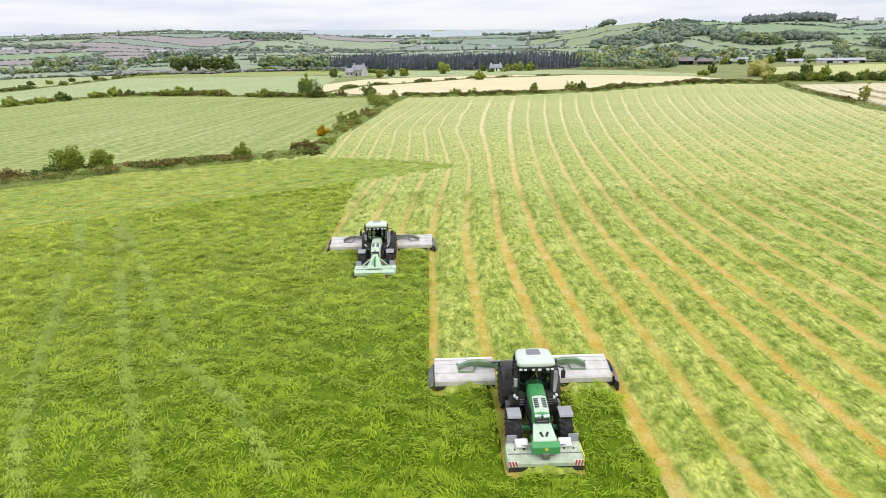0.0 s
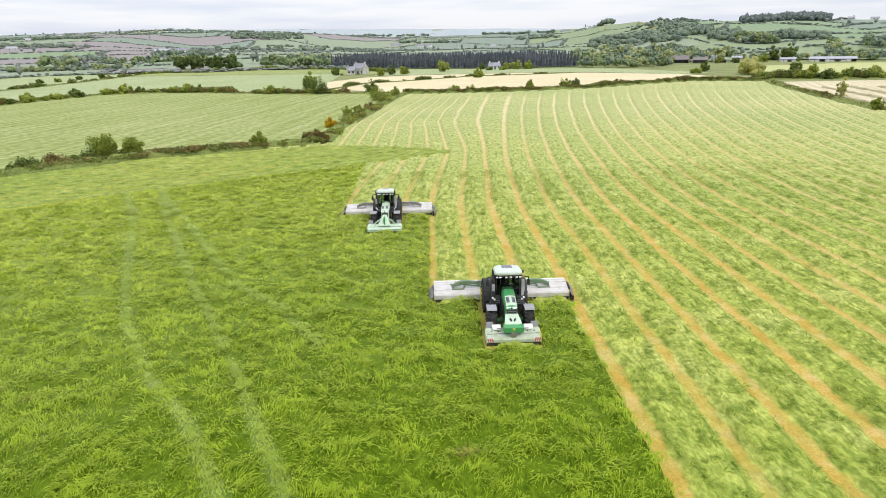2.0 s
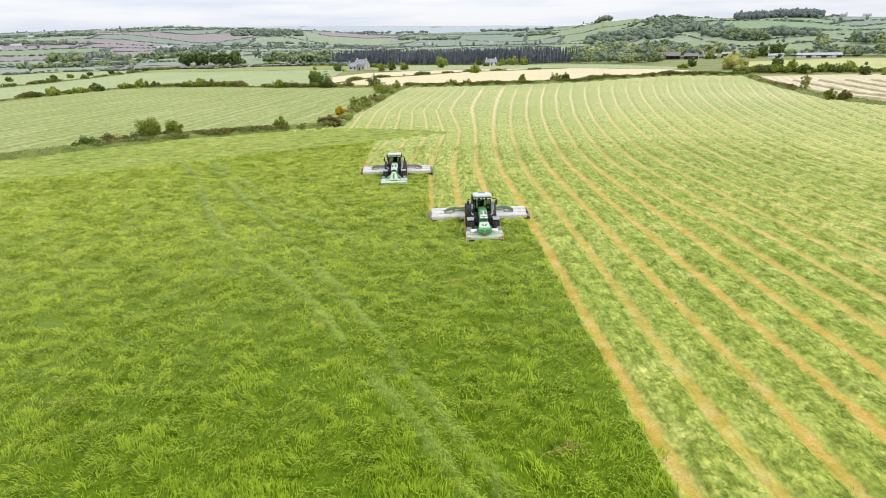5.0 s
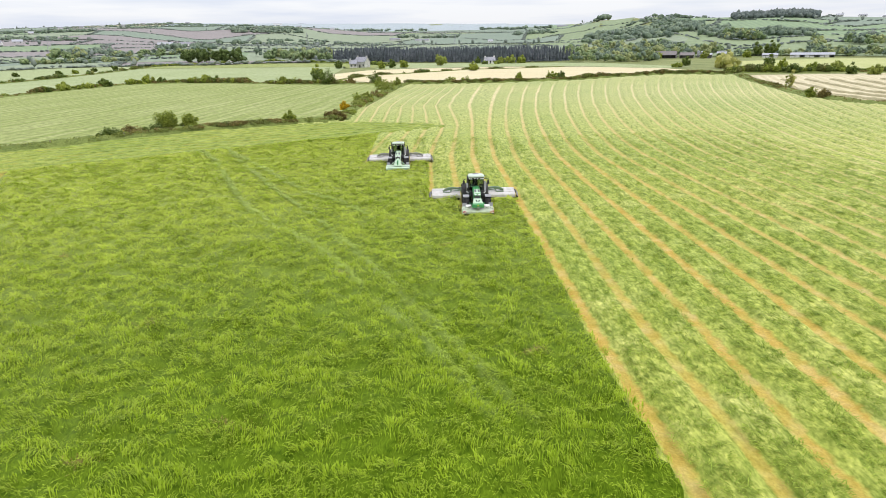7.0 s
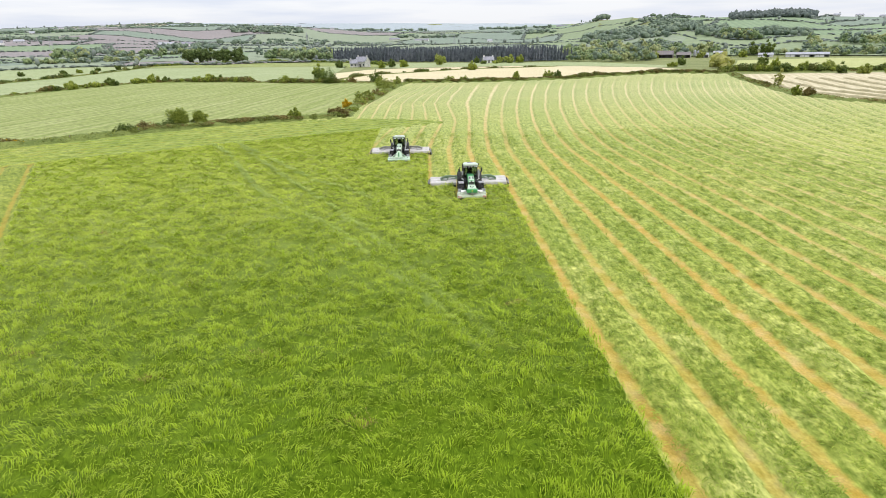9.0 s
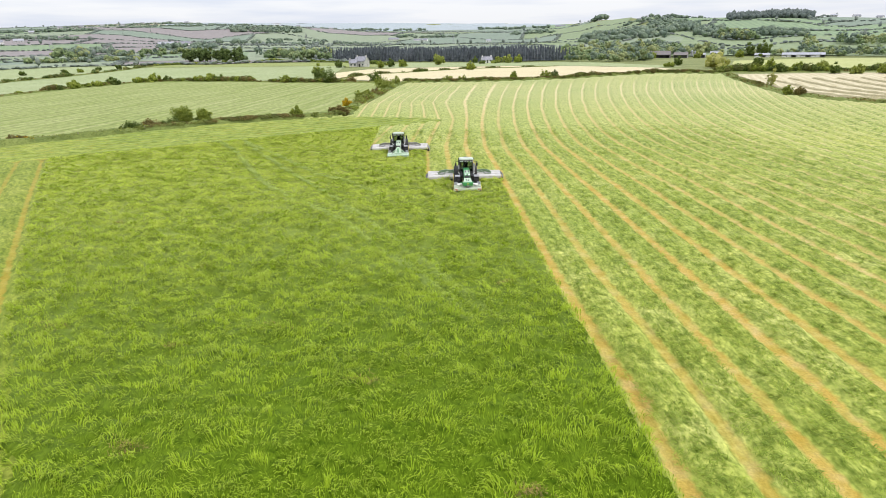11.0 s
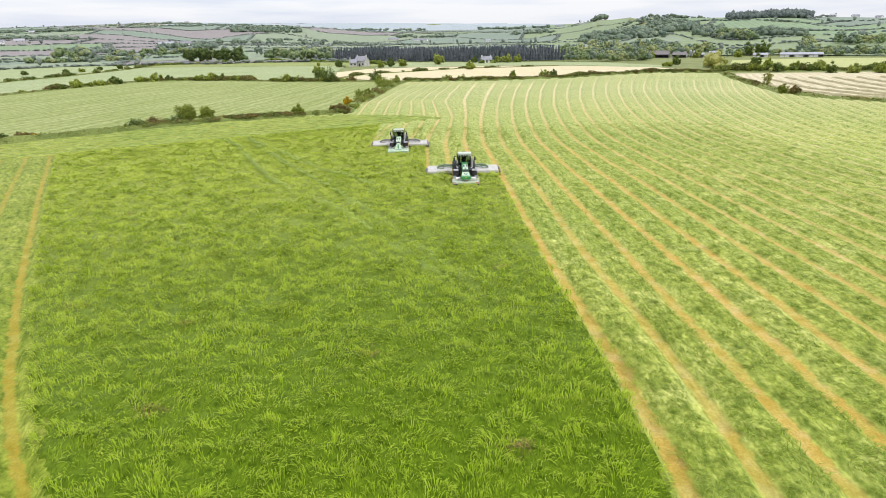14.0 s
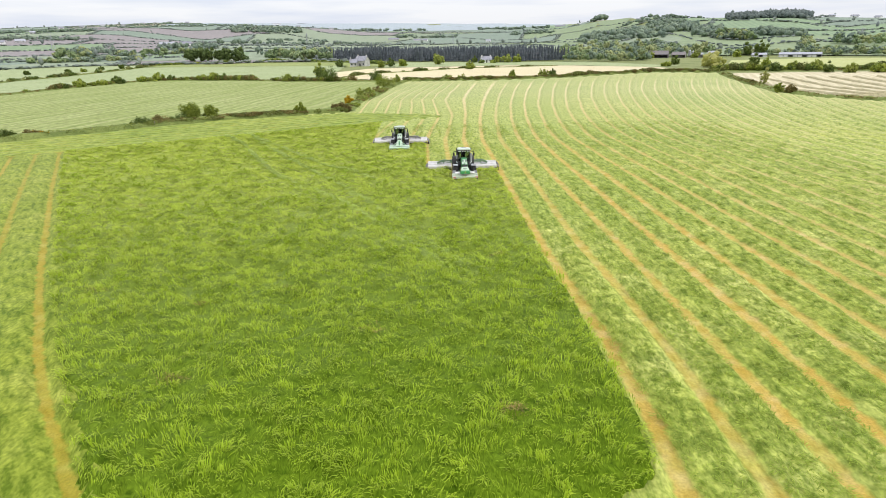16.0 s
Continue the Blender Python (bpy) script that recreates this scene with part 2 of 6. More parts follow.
_b.inputs["IOR"].default_value, _b.inputs["Specular Tint"].default_value = 2.7, (1.0, 1.0, 0.6, 1)
low_shine(_n, _l, _b, 4.0, 3.0)
M_DEAD = foliage("dead_grass_blades", (0.22, 0.16, 0.05), (0.42, 0.33, 0.13), 0.7, 0.2, 0.6, 2.0)
M_ROUGH = foliage("rough_bank_grass", (0.145, 0.185, 0.04), (0.30, 0.34, 0.09), 0.8, 0.25, 0.3)
M_LEAF = foliage("hedge_leaves", (0.13, 0.185, 0.028), (0.42, 0.48, 0.085), 0.6, 0.4, 0.4, 0, 1.6)
M_LEAF_DK = foliage("dark_leaves", (0.075, 0.115, 0.025), (0.20, 0.265, 0.06), 0.6, 0.4, 0.3, 0, 1.6)
M_GROVE = foliage("grove_leaves", (0.085, 0.135, 0.04), (0.17, 0.235, 0.07), 0.6, 0.35, 0.3, 0, 0.6)
M_LEAF_LT = foliage("young_leaves", (0.21, 0.26, 0.045), (0.42, 0.47, 0.12), 0.6, 0.4, 0.4, 0, 1.6)
M_YOUNG = foliage("young_tree_leaves", (0.38, 0.40, 0.12), (0.58, 0.58, 0.22), 0.6, 0.5, 0.4)
M_HEDGE = foliage("hedge_growth", (0.085, 0.105, 0.03), (0.235, 0.25, 0.075), 0.8, 0.25, 0.15)
M_GORSE = foliage("gorse_flower", (0.30, 0.21, 0.01), (0.78, 0.52, 0.02), 0.7, 0.2, 0.8)
M_BRAMBLE = foliage("bramble", (0.115, 0.095, 0.035), (0.33, 0.27, 0.095), 0.8, 0.35, 0.5)
# conifer to far hedge: leaf colours paled and blued to carry distance haze
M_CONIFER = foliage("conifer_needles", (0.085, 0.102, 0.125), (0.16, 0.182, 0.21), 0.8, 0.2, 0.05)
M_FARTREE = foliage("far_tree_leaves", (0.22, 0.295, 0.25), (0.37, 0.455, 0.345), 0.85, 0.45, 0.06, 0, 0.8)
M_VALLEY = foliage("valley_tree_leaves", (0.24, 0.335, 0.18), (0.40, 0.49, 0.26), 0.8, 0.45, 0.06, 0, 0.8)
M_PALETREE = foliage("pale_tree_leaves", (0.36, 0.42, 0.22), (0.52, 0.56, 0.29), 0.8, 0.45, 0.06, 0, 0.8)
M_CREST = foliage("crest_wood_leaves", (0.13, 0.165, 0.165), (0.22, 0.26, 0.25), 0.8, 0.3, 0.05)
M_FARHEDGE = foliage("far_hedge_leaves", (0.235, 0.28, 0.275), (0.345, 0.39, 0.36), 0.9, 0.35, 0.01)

M_SOIL = turf("grassy_ground", [(0.3, (0.17, 0.20, 0.075)), (0.7, (0.27, 0.29, 0.12))], 0.05, 1.2)
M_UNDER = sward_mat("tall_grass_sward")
M_BANK = turf("bank_turf", [(0.3, (0.13, 0.17, 0.045)), (0.7, (0.21, 0.25, 0.07))], 0.4, 4.0, 1.0, 0.15)
# hill field colours include the haze of distance, strongest on the last ridge
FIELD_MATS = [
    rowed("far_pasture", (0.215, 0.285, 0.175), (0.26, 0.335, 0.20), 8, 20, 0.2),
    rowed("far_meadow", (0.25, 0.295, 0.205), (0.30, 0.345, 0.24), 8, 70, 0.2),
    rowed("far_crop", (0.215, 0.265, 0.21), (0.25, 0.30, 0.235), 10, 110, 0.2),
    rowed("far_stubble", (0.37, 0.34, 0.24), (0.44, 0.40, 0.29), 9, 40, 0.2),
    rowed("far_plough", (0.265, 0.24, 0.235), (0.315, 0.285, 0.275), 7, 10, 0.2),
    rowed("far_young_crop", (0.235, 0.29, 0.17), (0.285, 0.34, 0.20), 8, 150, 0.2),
    rowed("far_haze_ridge", (0.36, 0.41, 0.43), (0.41, 0.455, 0.475), 20, 90, 0.1),
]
M_LEFTFIELD = rowed("cut_meadow", (0.235, 0.285, 0.085), (0.36, 0.385, 0.165), 3.2, 7, 0.9, 0.13, 0.24)
M_MIDFIELD = rowed("grazed_meadow", (0.29, 0.345, 0.16), (0.40, 0.44, 0.25), 5.0, 40, 0.6, 0.2, 0.2)
M_HAY = rowed("dry_stubble", (0.58, 0.50, 0.30), (0.70, 0.62, 0.42), 6.0, 100)
M_WINDROW = rowed("raked_dry_stubble", (0.52, 0.455, 0.29), (0.64, 0.575, 0.40), 3.0, 25, 1.0, 0.2, 0.15)
M_RAKED = turf("raked_hay", [(0.3, (0.33, 0.295, 0.17)), (0.7, (0.45, 0.40, 0.25))], 0.6, 3.0, 1.0, 0.15)

# mown ground: straw-yellow stubble strips between swaths of cut grass
def mown(name, straw=1.0, dry=0.6, green=1.0, slim=1.0, tint=(1, 1, 1)):
    """Straw-yellow stubble strips between swaths of wilting cut grass, in rows by the mesh's own map."""
    m, n, l, b = base_mat(name, (0.3, 0.4, 0.1), 0.85)
    b.inputs["IOR"].default_value, b.inputs["Specular Tint"].default_value = 1.9, (1.0, 0.97, 0.66, 1)
    low_shine(n, l, b, 4.0, 0.4)
    uv_ = n.new("ShaderNodeUVMap")
    uv_.uv_map = "rows"
    sep_ = n.new("ShaderNodeSeparateXYZ")
    l.new(uv_.outputs["UV"], sep_.inputs[0])
    wob_ = math_node(n, l, "ADD", math_node(n, l, "MULTIPLY", math_node(n, l, "SUBTRACT", noise_node(n, l, 1.8, 6), 0.5), 0.20), math_node(n, l, "MULTIPLY", math_node(n, l, "SUBTRACT", noise_node(n, l, 0.25, 3), 0.5), 0.12))
    u_ = math_node(n, l, "ADD", sep_.outputs[0], wob_)
    d_ = math_node(n, l, "ABSOLUTE", math_node(n, l, "SUBTRACT", math_node(n, l, "FRACT", math_node(n, l, "ADD", u_, 0.5)), 0.5))
    slim_ = n.new("ShaderNodeMapRange")
    slim_.inputs["From Min"].default_value, slim_.inputs["From Max"].default_value = 40, 110
    slim_.inputs["To Min"].default_value, slim_.inputs["To Max"].default_value = slim * 1.05, 1.65
    l.new(sep_.outputs[1], slim_.inputs["Value"])
    stub_ = ramp_node(n, l, math_node(n, l, "MULTIPLY", d_, slim_.outputs[0]), [(0.08, (0.97,) * 3), (0.155, (0, 0, 0))])
    stub_ = math_node(n, l, "MULTIPLY", stub_, ramp_node(n, l, noise_node(n, l, 0.35, 5), [(0.3, (0.55,) * 3), (0.6, (1, 1, 1))]))
    # no two strips were cut and spread alike
    which_ = n.new("ShaderNodeTexWhiteNoise")
    which_.noise_dimensions = "1D"
    l.new(math_node(n, l, "FLOOR", math_node(n, l, "ADD", u_, 0.5)), which_.inputs["W"])
    stub_ = math_node(n, l, "MULTIPLY", stub_, math_node(n, l, "ADD", math_node(n, l, "MULTIPLY", which_.outputs["Value"], 0.35), 0.78))
    # the strips are palest and narrowest where the field was cut first
    far_ = n.new("ShaderNodeMapRange")
    far_.inputs["From Min"].default_value, far_.inputs["From Max"].default_value = 25, 120
    far_.inputs["To Min"].default_value, far_.inputs["To Max"].default_value = 1.0, 0.95
    l.new(sep_.outputs[1], far_.inputs["Value"])
    old_ = n.new("ShaderNodeMapRange")
    old_.inputs["From Min"].default_value, old_.inputs["From Max"].default_value = 5, 16
    old_.inputs["To Min"].default_value, old_.inputs["To Max"].default_value = 1.0, 0.8
    l.new(sep_.outputs[0], old_.inputs["Value"])
    end_ = n.new("ShaderNodeMapRange")
    end_.inputs["From Min"].default_value, end_.inputs["From Max"].default_value = 166, 182
    end_.inputs["To Min"].default_value, end_.inputs["To Max"].default_value = 1.0, 0.3
    l.new(sep_.outputs[1], end_.inputs["Value"])
    stub_ = math_node(n, l, "MULTIPLY", stub_, math_node(n, l, "MULTIPLY", math_node(n, l, "MULTIPLY", far_.outputs[0], old_.outputs[0]), math_node(n, l, "MULTIPLY", end_.outputs[0], straw)))
    grass_ = ramp_node(n, l, noise_node(n, l, 0.3, 6), [(0.3, (0.265, 0.325, 0.06)), (0.5, (0.315, 0.375, 0.08)), (0.72, (0.395, 0.435, 0.125))])
    dry_ = n.new("ShaderNodeMapRange")
    dry_.inputs["From Min"].default_value, dry_.inputs["From Max"].default_value = 35, 130
    dry_.inputs["To Min"].default_value, dry_.inputs["To Max"].default_value = 0.0, dry
    l.new(sep_.outputs[1], dry_.inputs["Value"])
    aged_ = n.new("ShaderNodeMapRange")
    aged_.inputs["From Min"].default_value, aged_.inputs["From Max"].default_value = 7, 20
    aged_.inputs["To Min"].default_value, aged_.inputs["To Max"].default_value = 0.0, 0.45
    l.new(sep_.outputs[0], aged_.inputs["Value"])
    pale_ = math_node(n, l, "MAXIMUM", dry_.outputs[0], aged_.outputs[0])
    lines_ = noise_node(n, l, 1.0, 6, uv_.outputs["UV"], (8.0, 0.7, 1))
    seam_ = math_node(n, l, "MULTIPLY", ramp_node(n, l, d_, [(0.43, (0, 0, 0)), (0.47, (0.8,) * 3)]), math_node(n, l, "MULTIPLY", aged_.outputs[0], end_.outputs[0]))
    grass_ = mix_node(n, l, dry_.outputs[0], grass_, (0.38, 0.405, 0.185))
    grass_ = mix_node(n, l, 1.0, grass_, ramp_node(n, l, lines_, [(0.34, (0.60, 0.69, 0.54)), (0.47, (1, 1, 1)), (0.64, (1.30, 1.24, 1.32))]), "MULTIPLY")
    fine_ = noise_node(n, l, 7.0, 6, stretch=(1.0, 0.55, 1))
    grain_ = ramp_node(n, l, fine_, [(0.35, (0.74, 0.78, 0.68)), (0.5, (1, 1, 1)), (0.66, (1.3, 1.25, 1.25))])
    clod_ = ramp_node(n, l, noise_node(n, l, 1.5, 5, stretch=(0.75, 1.3, 1)), [(0.33, (0.56, 0.62, 0.5)), (0.46, (1, 1, 1)), (0.66, (1.18, 1.15, 1.18))])
    grass_ = mix_node(n, l, math_node(n, l, "SUBTRACT", 0.62, math_node(n, l, "MULTIPLY", pale_, 0.6)), grass_, clod_, "MULTIPLY")
    grass_ = mix_node(n, l, 1.0, grass_, (green, green, green), "MULTIPLY")
    grass_ = mix_node(n, l, 1.0, grass_, ramp_node(n, l, noise_node(n, l, 0.035, 3), [(0.3, (0.86, 0.92, 0.84)), (0.7, (1.1, 1.05, 1.1))]), "MULTIPLY")
    straw_ = ramp_node(n, l, noise_node(n, l, 0.8, 6), [(0.3, (0.45, 0.30, 0.052)), (0.5, (0.52, 0.375, 0.092)), (0.72, (0.60, 0.465, 0.19))])
    straw_ = mix_node(n, l, pale_, straw_, (0.74, 0.70, 0.46))
    grainy_ = ramp_node(n, l, noise_node(n, l, 12, 4), [(0.3, (0.8,) * 3), (0.7, (1.15,) * 3)])
    stub_ = math_node(n, l, "MAXIMUM", stub_, seam_)
    c_ = mix_node(n, l, stub_, mix_node(n, l, 1.0, grass_, grain_, "MULTIPLY"), mix_node(n, l, 1.0, straw_, grainy_, "MULTIPLY"))
    l.new(mix_node(n, l, 1.0, c_, tint, "MULTIPLY"), b.inputs["Base Color"])
    bump_node(n, l, b, fine_, 0.8, 0.08)
    return m


M_MOWN = mown("mown_swaths", tint=(0.985, 0.965, 0.97))
M_HEADLAND = mown("mown_headland_rows", 0.6, 0.0, 0.85, 0.8, (0.80, 0.86, 0.66))
M_SIDE = mown("mown_side_rows", 0.9, 0.0, 0.85, 1.5, (0.76, 0.80, 0.50))
M_PALE_MEADOW = rowed("pale_meadow", (0.40, 0.425, 0.17), (0.49, 0.50, 0.24), 6.0, 60, 0.5)


# ---- helpers for building ----
def lattice(ix, iy, seed):
    h = (ix * 374761393 + iy * 668265263 + seed * 974711) & 0x7FFFFFFF
    h = ((h ^ (h >> 13)) * 1274126177) & 0x7FFFFFFF
    return ((h ^ (h >> 16)) & 0xFFFF) / 65535.0


def vnoise(x, y, seed=0):
    """Smooth value noise, 0 to 1, of numpy arrays."""
    x, y = np.asarray(x, float), np.asarray(y, float)
    ix, iy = np.floor(x).astype(np.int64), np.floor(y).astype(np.int64)
    fx, fy = x - ix, y - iy
    fx, fy = fx * fx * (3 - 2 * fx), fy * fy * (3 - 2 * fy)
    a = lattice(ix, iy, seed) * (1 - fx) + lattice(ix + 1, iy, seed) * fx
    b = lattice(ix, iy + 1, seed) * (1 - fx) + lattice(ix + 1, iy + 1, seed) * fx
    return a * (1 - fy) + b * fy


def mesh_from(name, verts, faces, mat, smooth=False):
    """A mesh from arrays of vertices and of equal-sized faces."""
    verts, faces = np.asarray(verts, np.float32), np.asarray(faces, np.int32)
    me = bpy.data.meshes.new(name)
    k = faces.shape[1]
    me.vertices.add(len(verts))
    me.vertices.foreach_set("co", verts.ravel())
    me.loops.add(faces.size)
    me.loops.foreach_set("vertex_index", faces.ravel())
    me.polygons.add(len(faces))
    me.polygons.foreach_set("loop_start", np.arange(0, faces.size, k, dtype=np.int32))
    me.polygons.foreach_set("use_smooth", np.full(len(faces), smooth))
    for m in mat if isinstance(mat, list) else [mat]:
        me.materials.append(m)
    me.update(calc_edges=True)
    return me


def thing(name, label, category, group="", at=(0, 0, 0), turn=0.0, kind=""):
    ob = new(name)
    ob.matrix_world = pose(*at, 0, 0, turn)
    return tagged(ob, label, category, group, kind)


def child(name, me, parent, label=""):
    ob = new(name, me)
    ob.parent = parent
    return tagged(ob, label)


def part(name, bm, material, parent, label="", bevel=0.0, smooth=False):
    """Links a bmesh as one mesh object under a thing or a part."""
    if bevel:
        bmesh.ops.bevel(bm, geom=bm.edges[:], offset=bevel, segments=2, affect="EDGES", profile=0.6)
    bmesh.ops.recalc_face_normals(bm, faces=bm.faces[:])
    me = bpy.data.meshes.new(name)
    bm.to_mesh(me)
    bm.free()
    me.materials.append(material)
    if smooth:
        for p in me.polygons:
            p.use_smooth = True
    return child(name, me, parent, label)


def inside(poly, x, y):
    """Which of the points lie in a polygon."""
    r = np.zeros(np.shape(x), bool)
    for (ax, ay), (bx, by) in zip(poly, poly[1:] + poly[:1]):
        if ay != by:
            r ^= ((ay > y) != (by > y)) & (x < (bx - ax) * (y - ay) / (by - ay) + ax)
    return r


def along(pts, step):
    """Points every step metres along a polyline, with the direction."""
    out = []
    for (ax, ay), (bx, by) in zip(pts, pts[1:]):
        d = math.hypot(bx - ax, by - ay)
        for i in range(max(1, int(d / step))):
            f = i * step / d
            out.append((ax + (bx - ax) * f, ay + (by - ay) * f, math.atan2(by - ay, bx - ax)))
    return out


# ---- the lie of the land: a level plain, hills beyond ----
SKY_AZ = [-180, -75, -35, -29, -23, -13.5, -3, 7.6, 12.9, 16, 20.3, 26.7, 31, 37.6, 75, 180]
SKY_R = [2300, 2300, 2200, 2200, 2200, 2500, 3400, 3400, 2500, 1750, 1350, 1120, 1120, 1180, 1500, 2300]
SKY_Z = [60, 66, 76, 86, 95, 103, 129, 117, 83, 72, 63, 48, 50, 43, 50, 60]


def land(x, y):
    x, y = np.asarray(x, float), np.asarray(y, float) + 33
    r, az = np.hypot(x, y), np.degrees(np.arctan2(x, y))
    top, far = np.interp(az, SKY_AZ, SKY_Z), np.interp(az, SKY_AZ, SKY_R)
    t = np.clip((r - 560) / (far - 560), 0, 1)
    z = top * t ** 1.25
    roll = (vnoise(x / 420, y / 420, 5) - 0.5) * 26 * np.clip((r - 600) / 500, 0, 1) * np.clip((far * 1.0 - r) / 600, 0, 1)
    drop = np.clip((r - far) / 1500, 0, 1) * 45
    return z + roll - drop


azs = np.unique(np.concatenate([np.arange(-180, -50, 5), np.arange(-50, 50, 0.6), np.arange(50, 180, 5)]))
rad = np.concatenate([[1], np.arange(20, 560, 30), np.geomspace(560, 4900, 75)])
ga, gr = np.meshgrid(np.radians(azs), rad, indexing="ij")
gx, gy = gr * np.sin(ga), gr * np.cos(ga) - 33
gv = np.stack([gx, gy, land(gx, gy) - 0.12 - 1.1 * np.clip((gr - 562) / 150, 0, 1)], -1).reshape(-1, 3)
na, nr = len(azs), len(rad)
gi = np.arange(na * nr).reshape(na, nr)
nxt = np.roll(gi, -1, axis=0)
gf = np.stack([gi[:, :-1], gi[:, 1:], nxt[:, 1:], nxt[:, :-1]], -1).reshape(-1, 4)
ground = tagged(new("ground", mesh_from("ground", gv, gf, M_SOIL, True)), "rolling grassy farmland out to the hills", "ground", kind="structure")


def field(name, poly, mat, label, step, lift):
    """A field laid on the land: a fine sheet cut to its outline, with a thin edge."""
    bm = bmesh.new()
    vs = [bm.verts.new((x, y, 0)) for x, y in poly]
    bm.faces.new(vs)
    xs, ys = [p[0] for p in poly], [p[1] for p in poly]
    for axis, lo, hi in ((0, min(xs), max(xs)), (1, min(ys), max(ys))):
        k = lo + step
        while k < hi:
            co, no = [0, 0, 0], [0, 0, 0]
            co[axis], no[axis] = k, 1
            bmesh.ops.bisect_plane(bm, geom=bm.verts[:] + bm.edges[:] + bm.faces[:], plane_co=co, plane_no=no)
            k += step
    for v in bm.verts:
        v.co.z = float(land(v.co.x, v.co.y)) + lift
    bmesh.ops.recalc_face_normals(bm, faces=bm.faces[:])
    me = bpy.data.meshes.new(name)
    bm.to_mesh(me)
    bm.free()
    me.materials.append(mat)
    return tagged(new(name, me), label, "field", kind="structure")


HEDGE_1 = [(-110, 22), (-90, 37), (-70, 51), (-56, 64), (-42, 76), (-30, 81), (-18, 85.5)]
HEDGE_1B = [(-18, 85.5), (-18.5, 104), (-16, 131), (-12, 172), (-9, 194)]
FAR_HEDGE = [(-9, 195), (25, 195), (58, 204), (85, 222), (109, 234), (134, 222)]
RIGHT_HEDGE = [(134, 220), (124, 197), (108, 148), (99, 118), (101, 100), (112, 84), (150, 70), (210, 55)]
HEDGE_2 = [(-14, 198), (-24, 200), (-53, 207), (-86, 223), (-111, 230), (-131, 228), (-137, 202), (-141, 186), (-143, 160), (-150, 120)]
HEDGE_3 = [(-190, 190), (-203, 248), (-203, 290), (-214, 374), (-234, 475)]
MID_HEDGE = [(-41, 226), (-31, 266), (-17, 276), (1, 293), (22, 316), (52, 322), (84, 334)]

field("meadow_beyond_hedge", [(-19, 88), (-18, 130), (-12, 194), (-24, 199), (-53, 206), (-86, 222), (-111, 229), (-130, 227), (-137, 200), (-141, 185), (-143, 160), (-150, 120), (-150, 40), (-110, 24), (-90, 39), (-56, 66), (-42, 78)], M_LEFTFIELD, "cut meadow with pale swath rows", 12, 0.02)
field("meadow_further_off", [(-24, 203), (-53, 210), (-86, 226), (-111, 233), (-134, 231), (-145, 165), (-190, 190), (-203, 248), (-214, 374), (-225, 430), (-60, 400), (-48, 240)], M_MIDFIELD, "grazed meadow behind a thorn hedge", 25, 0.02)
field("meadow_at_the_edge", [(-152, 120), (-145, 165), (-190, 188), (-330, 200), (-330, 100)], M_LEFTFIELD, "cut meadow past the hedge", 25, 0.02)
field("meadow_beyond_pylons", [(-206, 250), (-216, 374), (-238, 480), (-440, 520), (-440, 240)], M_MIDFIELD, "pale grazed meadow below the hills", 30, 0.02)
field("meadow_by_the_trees", [(-236, 482), (-225, 434), (-62, 404), (-60, 372), (-38, 372), (-30, 400), (-60, 470), (-200, 545)], M_LEFTFIELD, "green meadow before dark trees", 25, 0.02)
field("stubble_field", [(-46, 232), (-9, 199), (25, 199), (58, 208), (85, 226), (109, 238), (134, 250), (130, 290), (94, 330), (52, 350), (-12, 345), (-38, 330), (-52, 288)], M_HAY, "bleached stubble field", 14, 0.02)
field("grass_strip", [(-36, 348), (50, 354), (96, 334), (130, 292), (150, 300), (120, 400), (60, 420), (-20, 460)], M_MIDFIELD, "grass strip before a spruce wood", 20, 0.02)
field("windrow_field", [(136, 215), (126, 195), (111, 148), (103, 118), (105, 102), (115, 87), (150, 74), (230, 60), (300, 150), (260, 200), (180, 212)], M_WINDROW, "bleached stubble with dark windrows", 14, 0.02)
field("yellow_meadow", [(150, 250), (190, 228), (330, 215), (420, 330), (300, 400), (220, 380)], M_PALE_MEADOW, "bright meadow before farm sheds", 25, 0.02)

# hay raked into long ridges that follow the field's curved edge
for k in range(9):
    pts = [(122 + 8.2 * k, 184 - 1.5 * k), (114 + 8.0 * k, 156 - 0.5 * k), (106 + 8.2 * k, 128 + 0.5 * k), (108 + 7.0 * k, 104 + 2.6 * k), (130 + 6.0 * k, 88 + 5.0 * k), (185 + 5.0 * k, 76 + 8.0 * k), (225 + 4 * k, 72 + 10 * k)]
    bm, rows = bmesh.new(), []
    for x, y, a in along(pts, 2.0):
        w, h = 0.75 + 0.5 * float(vnoise(x * 0.3, y * 0.3, 71)), 0.35 + 0.3 * float(vnoise(x * 0.4, y * 0.4, 72))
        rows.append([bm.verts.new((x - math.sin(a) * o * w, y + math.cos(a) * o * w, float(land(x, y)) + z * h)) for o, z in ((-1, 0.0), (-0.5, 0.8), (0.1, 1.0), (0.6, 0.7), (1, 0.0))])
    for p, q in zip(rows, rows[1:]):
        for i in range(4):
            bm.faces.new((p[i], p[i + 1], q[i + 1], q[i]))
    bmesh.ops.recalc_face_normals(bm, faces=bm.faces[:])
    me = bpy.data.meshes.new("windrow")
    bm.to_mesh(me)
    bm.free()
    me.materials.append(M_RAKED)
    tagged(new("windrow", me), "long ridge of raked hay on stubble", "windrow", "windrows", "structure")


